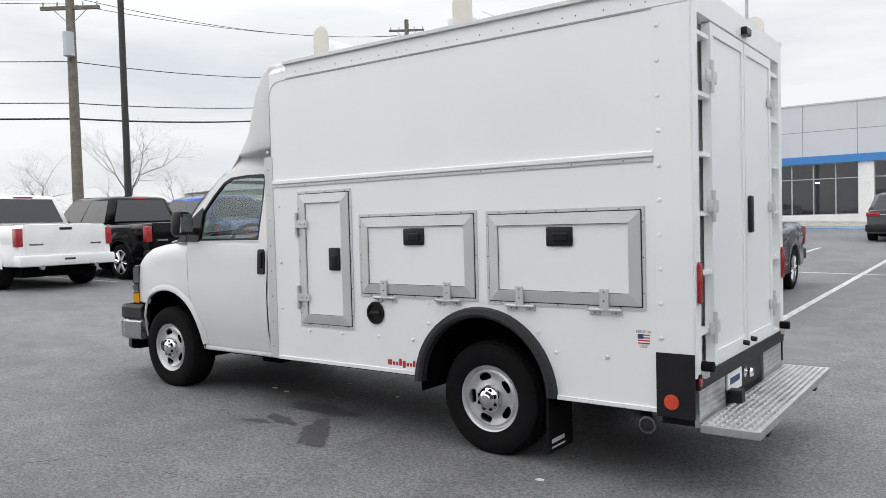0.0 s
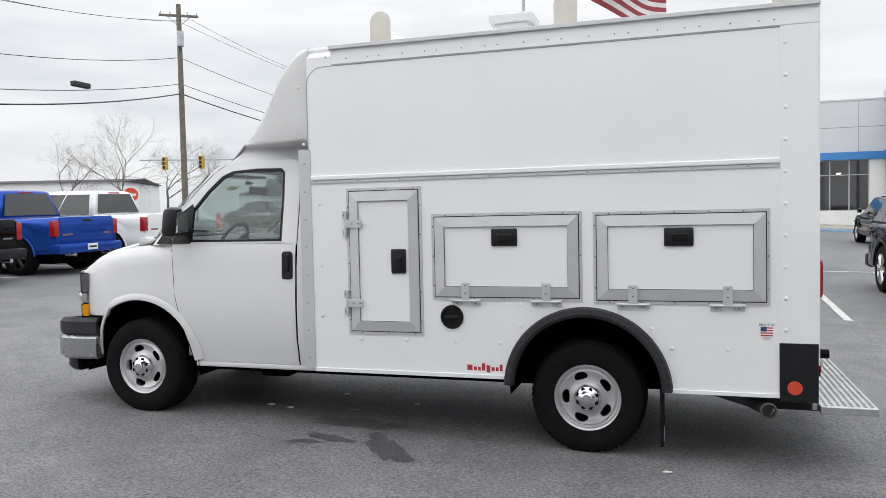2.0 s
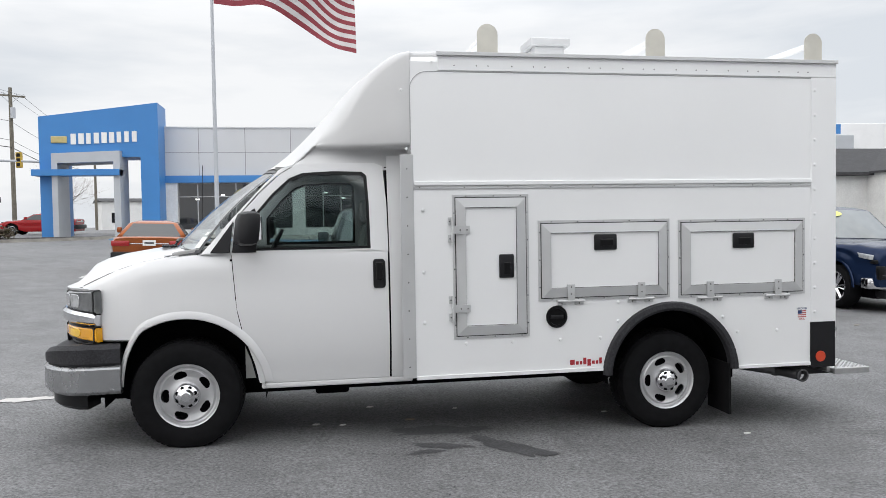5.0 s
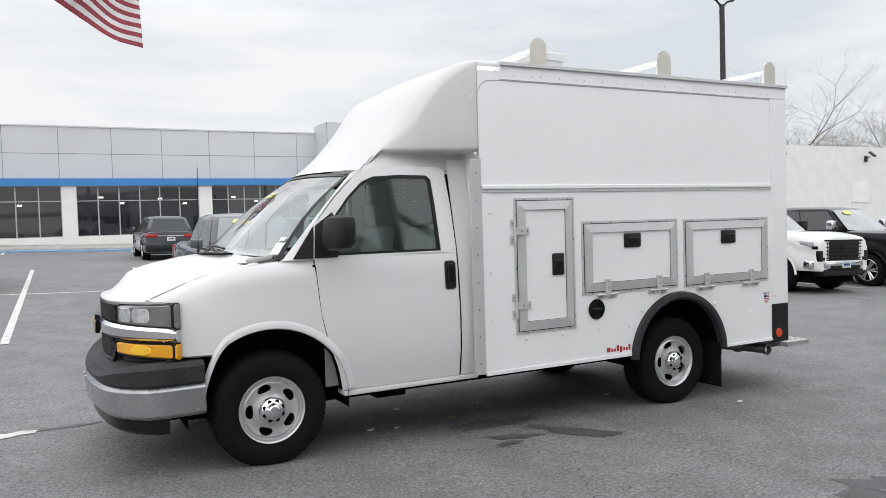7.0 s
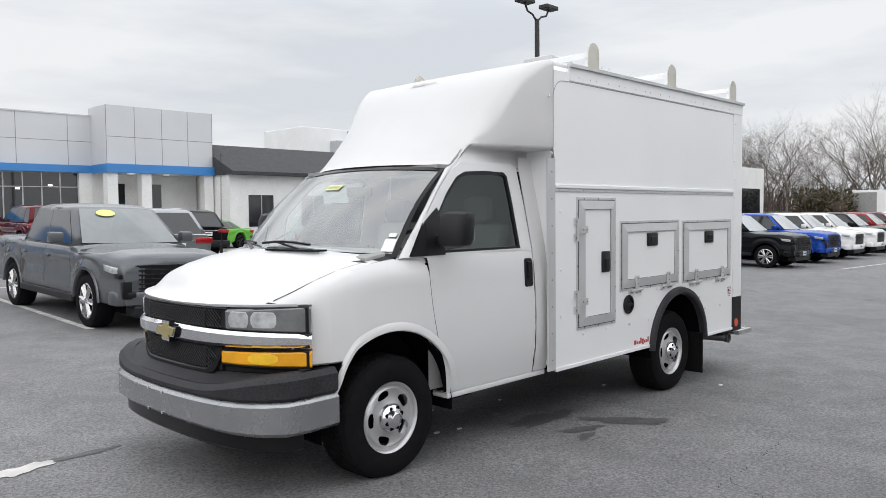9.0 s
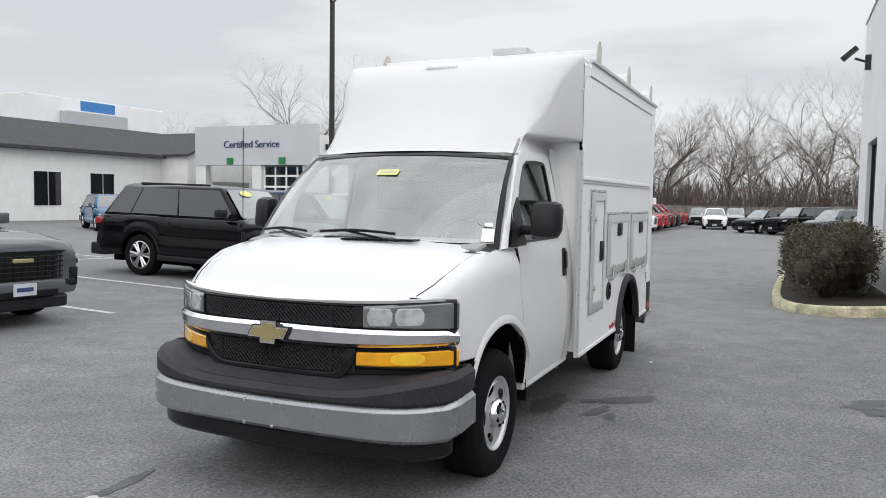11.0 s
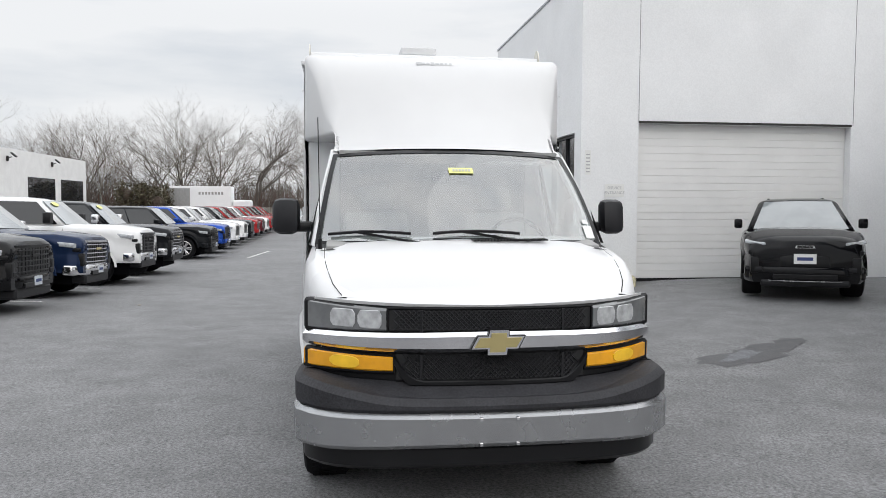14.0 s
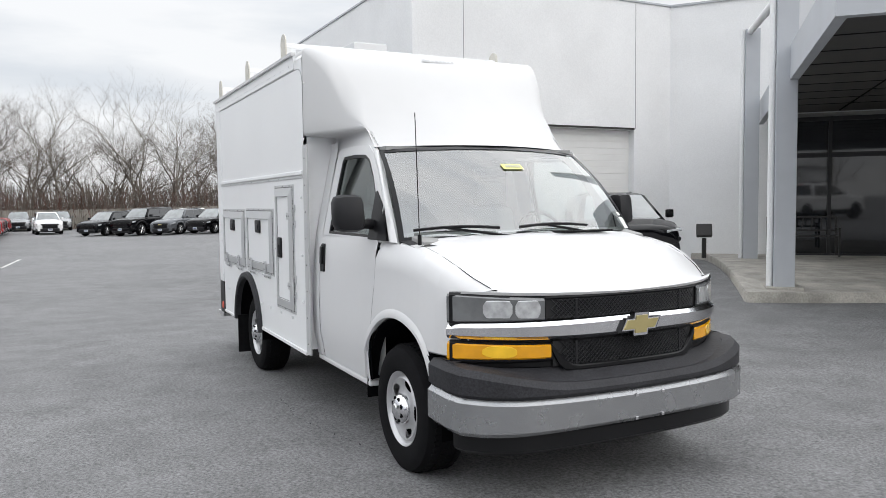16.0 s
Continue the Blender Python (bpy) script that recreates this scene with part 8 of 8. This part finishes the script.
# ---- bare trees ----
BARK = mat("grey_brown_bark", (0.115, 0.10, 0.085), 0.95, vary=0.35, scale=3, fine=0.2, bscale=30)
BARKP = mat("pale_sycamore_bark", (0.30, 0.285, 0.25), 0.9, vary=0.35, scale=1.2)
TWIGS = mat("fine_winter_twigs", (0.13, 0.108, 0.09), 0.95, vary=0.3, scale=1.0)
TWIGR = mat("reddish_winter_twigs", (0.12, 0.062, 0.05), 0.95, vary=0.3, scale=1.0)


def bare_tree(name, seed, h, spread, bark, twig, label, depth=6, twig_from=4, at=(0, 0, 0)):
    q = random.Random(seed)
    data = {0: ([], []), 1: ([], [])}

    def seg(kind, p, r0, e, r1, n):
        V_, F_ = data[kind]
        d = (e - p).normalized()
        a = d.orthogonal().normalized()
        b = d.cross(a)
        i = len(V_)
        for c, r in ((p, r0), (e, r1)):
            for k in range(n):
                t = 2 * math.pi * k / n
                V_.append(c + a * math.cos(t) * r + b * math.sin(t) * r)
        for k in range(n):
            F_.append((i + k, i + (k + 1) % n, i + n + (k + 1) % n, i + n + k))

    def grow(p, d, ln, r, lev):
        steps = 4 if lev == 0 else 2 if lev < 3 else 1
        for s in range(steps):
            d2 = (d + Vector((q.gauss(0, 1), q.gauss(0, 1), q.gauss(0, 0.6))) * (0.07 if lev == 0 else 0.16) + Vector((0, 0, 0.05))).normalized()
            e = p + d2 * ln / steps
            r1 = r * (0.86 if steps > 1 else 0.7)
            seg(0 if lev < twig_from else 1, p, r, e, r1, 7 if lev == 0 else 5 if lev < 2 else 3)
            if lev < depth and lev >= 0 and s >= (2 if lev == 0 else 0) and s < steps - 1:
                ax = Vector((q.gauss(0, 1), q.gauss(0, 1), q.gauss(0, 0.4))).normalized()
                grow(e, (d2 * 0.6 + ax * spread).normalized(), ln * q.uniform(0.5, 0.7), r1 * 0.6, lev + 1)
            p, d, r = e, d2, r1
        if lev < depth:
            for _ in range(3 if lev < 4 else 3):
                ax = Vector((q.gauss(0, 1), q.gauss(0, 1), q.gauss(0.1, 0.5))).normalized()
                grow(p, (d * 0.9 + ax * spread).normalized(), ln * q.uniform(0.58, 0.82), r * q.uniform(0.55, 0.75), lev + 1)

    grow(Vector((0, 0, -0.3)), Vector((0, 0, 1)), h * 0.36, h * 0.018, 0)
    t = thing(name, at, label, "tree")
    for kind, (nm, m) in enumerate((("trunk", bark), ("crown", twig))):
        me = bpy.data.meshes.new(nm)
        me.from_pydata(data[kind][0], [], data[kind][1])
        me.materials.append(m)
        o = new(nm, me)
        o.parent = t
    return t


TG = "bare trees along the far edge"
kinds = []
for k, (seed, h, sp_, bk_, tw_) in enumerate(((21, 13, 0.75, BARK, TWIGS), (22, 15, 0.65, BARKP, TWIGS), (23, 11, 0.85, BARK, TWIGR), (24, 14, 0.7, BARK, TWIGS), (25, 9, 0.9, BARK, TWIGR))):
    x, y = 78 + 3 * k, -12 + 11 * k
    tr = bare_tree("bare_tree", seed, h, sp_, bk_, tw_, ("pale-barked" if bk_ is BARKP else "grey-brown") + " bare winter tree beyond the fence", at=(x, y, ground(x, y)))
    tagged(tr, group=TG)
    kinds.append(tr)
rnd = random.Random(5)
spots = []
for k in range(150):
    y = -48 + k * 0.91 + rnd.uniform(-1, 1)
    x = rnd.choice((74, 79, 85, 92)) + rnd.uniform(-2, 2)
    spots.append((x, y, rnd.uniform(0.6, 0.98)))
for k in range(8):
    spots.append((60 + k * 5 + rnd.uniform(-2, 2), 52 + rnd.uniform(-4, 4), rnd.uniform(0.8, 1.1)))
for x, y, s in ((34, 72, 0.46), (-40, 44, 0.5), (-46, 28.5, 0.55), (-50, 34.5, 0.55), (-48, 23.5, 0.5), (-52, 52, 0.8), (-60, 75, 0.9), (-48, 85, 0.8), (-35, 100, 0.8), (-70, 95, 0.9), (-20, 105, 0.7), (-55, 15, 0.6), (60, -30, 0.9), (64, -38, 1.0)):
    if s:
        spots.append((x, y, s))
for k, (x, y, s) in enumerate(spots):
    src = kinds[rnd.randrange(5)]
    m = pose(x, y, ground(x, y), 0, 0, rnd.uniform(0, 360))
    c = copy_thing(src, m)
    c.scale = (s, s, s * rnd.uniform(0.9, 1.1))
# undergrowth and fence along the far edge
def thicket(name, pts, n, h, seed, material, label, leaf=0.25):
    q = random.Random(seed)
    V_, F_ = [], []
    for _ in range(n):
        (x0, y0), (x1, y1) = q.choice(pts)
        t = q.random()
        x, y = x0 + (x1 - x0) * t + q.gauss(0, 1.2), y0 + (y1 - y0) * t + q.gauss(0, 1.2)
        z = ground(x, y)
        hh = h * q.uniform(0.4, 1.0)
        p = Vector((x, y, z))
        for _k in range(3):
            e = p + Vector((q.gauss(0, 0.35), q.gauss(0, 0.35), hh / 3))
            i = len(V_)
            w = leaf * 0.12
            V_ += [p + Vector((w, -w, 0)), p + Vector((-w, w, 0)), e + Vector((-w * 0.5, w * 0.5, 0)), e + Vector((w * 0.5, -w * 0.5, 0))]
            F_.append((i, i + 1, i + 2, i + 3))
            for _j in range(4):
                f = p.lerp(e, q.random())
                g = f + Vector((q.gauss(0, 0.5), q.gauss(0, 0.5), q.uniform(0.1, 0.7)))
                i = len(V_)
                V_ += [f + Vector((0.012, 0.012, 0)), f - Vector((0.012, 0.012, 0)), g]
                F_.append((i, i + 1, i + 2))
            p = e
    me = bpy.data.meshes.new(name)
    me.from_pydata(V_, [], F_)
    me.materials.append(material)
    return tagged(new(name, me), label, "undergrowth", kind="stuff")


edge = [((73, -50), (73, 50)), ((80, -50), (80, 60)), ((88, -50), (88, 60))]
thicket("undergrowth", edge, 5200, 5.0, 3, TWIGS, "tangled bare undergrowth behind the fence")
thicket("undergrowth", edge, 2600, 4.0, 4, TWIGR, "reddish bare undergrowth behind the fence")
FENCE = mat("weathered_fence_wood", (0.27, 0.25, 0.22), 0.95, vary=0.3, scale=2)
bm = bmesh.new()
V_, F_ = [], []
for k in range(int(110 / 0.16)):
    y = -55 + k * 0.16
    z = ground(71, y)
    h = 1.85 + 0.04 * math.sin(k * 1.7)
    i = len(V_)
    V_ += [(71, y, z), (71, y + 0.135, z), (71, y + 0.135, z + h), (71, y, z + h), (71.03, y, z), (71.03, y + 0.135, z), (71.03, y + 0.135, z + h), (71.03, y, z + h)]
    F_ += [(i, i + 1, i + 2, i + 3), (i + 4, i + 7, i + 6, i + 5), (i, i + 3, i + 7, i + 4), (i + 1, i + 5, i + 6, i + 2), (i + 3, i + 2, i + 6, i + 7)]
bm.free()
me = bpy.data.meshes.new("fence_pickets")
me.from_pydata(V_, [], F_)
me.materials.append(FENCE)
fn = thing("wooden_fence", (71, 0, -0.6), "long weathered wooden fence at the far edge of the lot", "fence")
o = new("picket_run", me)
o.parent = fn
o.matrix_basis = pose(-71, 0, 0.6)
o["kind"] = "stuff"
# white box truck at the end of the far row
bt = thing("box_truck", (66, 19.5, ground(66, 19.5)), "white box truck with a dark printed nose panel", "truck")
part("box", boxm(-1.2, 1.2, -3.2, 3.2, 1.0, 3.8, bevel=0.04), STUCCO, bt)
part("dark_panel", boxm(-1.215, -1.2, 0.6, 3.1, 1.4, 3.6), DASH, bt)
for k in range(8):
    part("name_bar", boxm(-1.215, -1.2, -0.2 - k * 0.3, -0.38 - k * 0.3, 3.0, 3.25), DASH, bt)
part("cab", boxm(-1.0, 1.0, -5.0, -3.3, 0.6, 2.5, bevel=0.15), STUCCO, bt)
part("chassis", boxm(-0.9, 0.9, -4.8, 3.0, 0.45, 1.0), UNDER, bt)
for sx in (-1, 1):
    for yy in (-4.1, 1.9):
        part("wheel", tubem((sx * 0.85, yy, 0.45), (sx * 1.1, yy, 0.45), 0.45, n=18), RUBBER, bt, smooth=True)
bush("evergreen_tree", (64, 24, ground(64, 24)), (2.6, 2.6, 4.2), 5000, "dark green evergreen at the lot's end", 0.16, 9, category="tree")
bush("round_tree", (-1, 64, 1.5), (2.2, 2.2, 8.2), 3000, "olive tree crown rising behind the showroom roof", 0.16, 10, category="tree")
bush("round_tree", (-12, 66, 1.5), (2.4, 2.2, 7.8), 3000, "olive tree crown rising behind the showroom roof", 0.16, 12, category="tree")
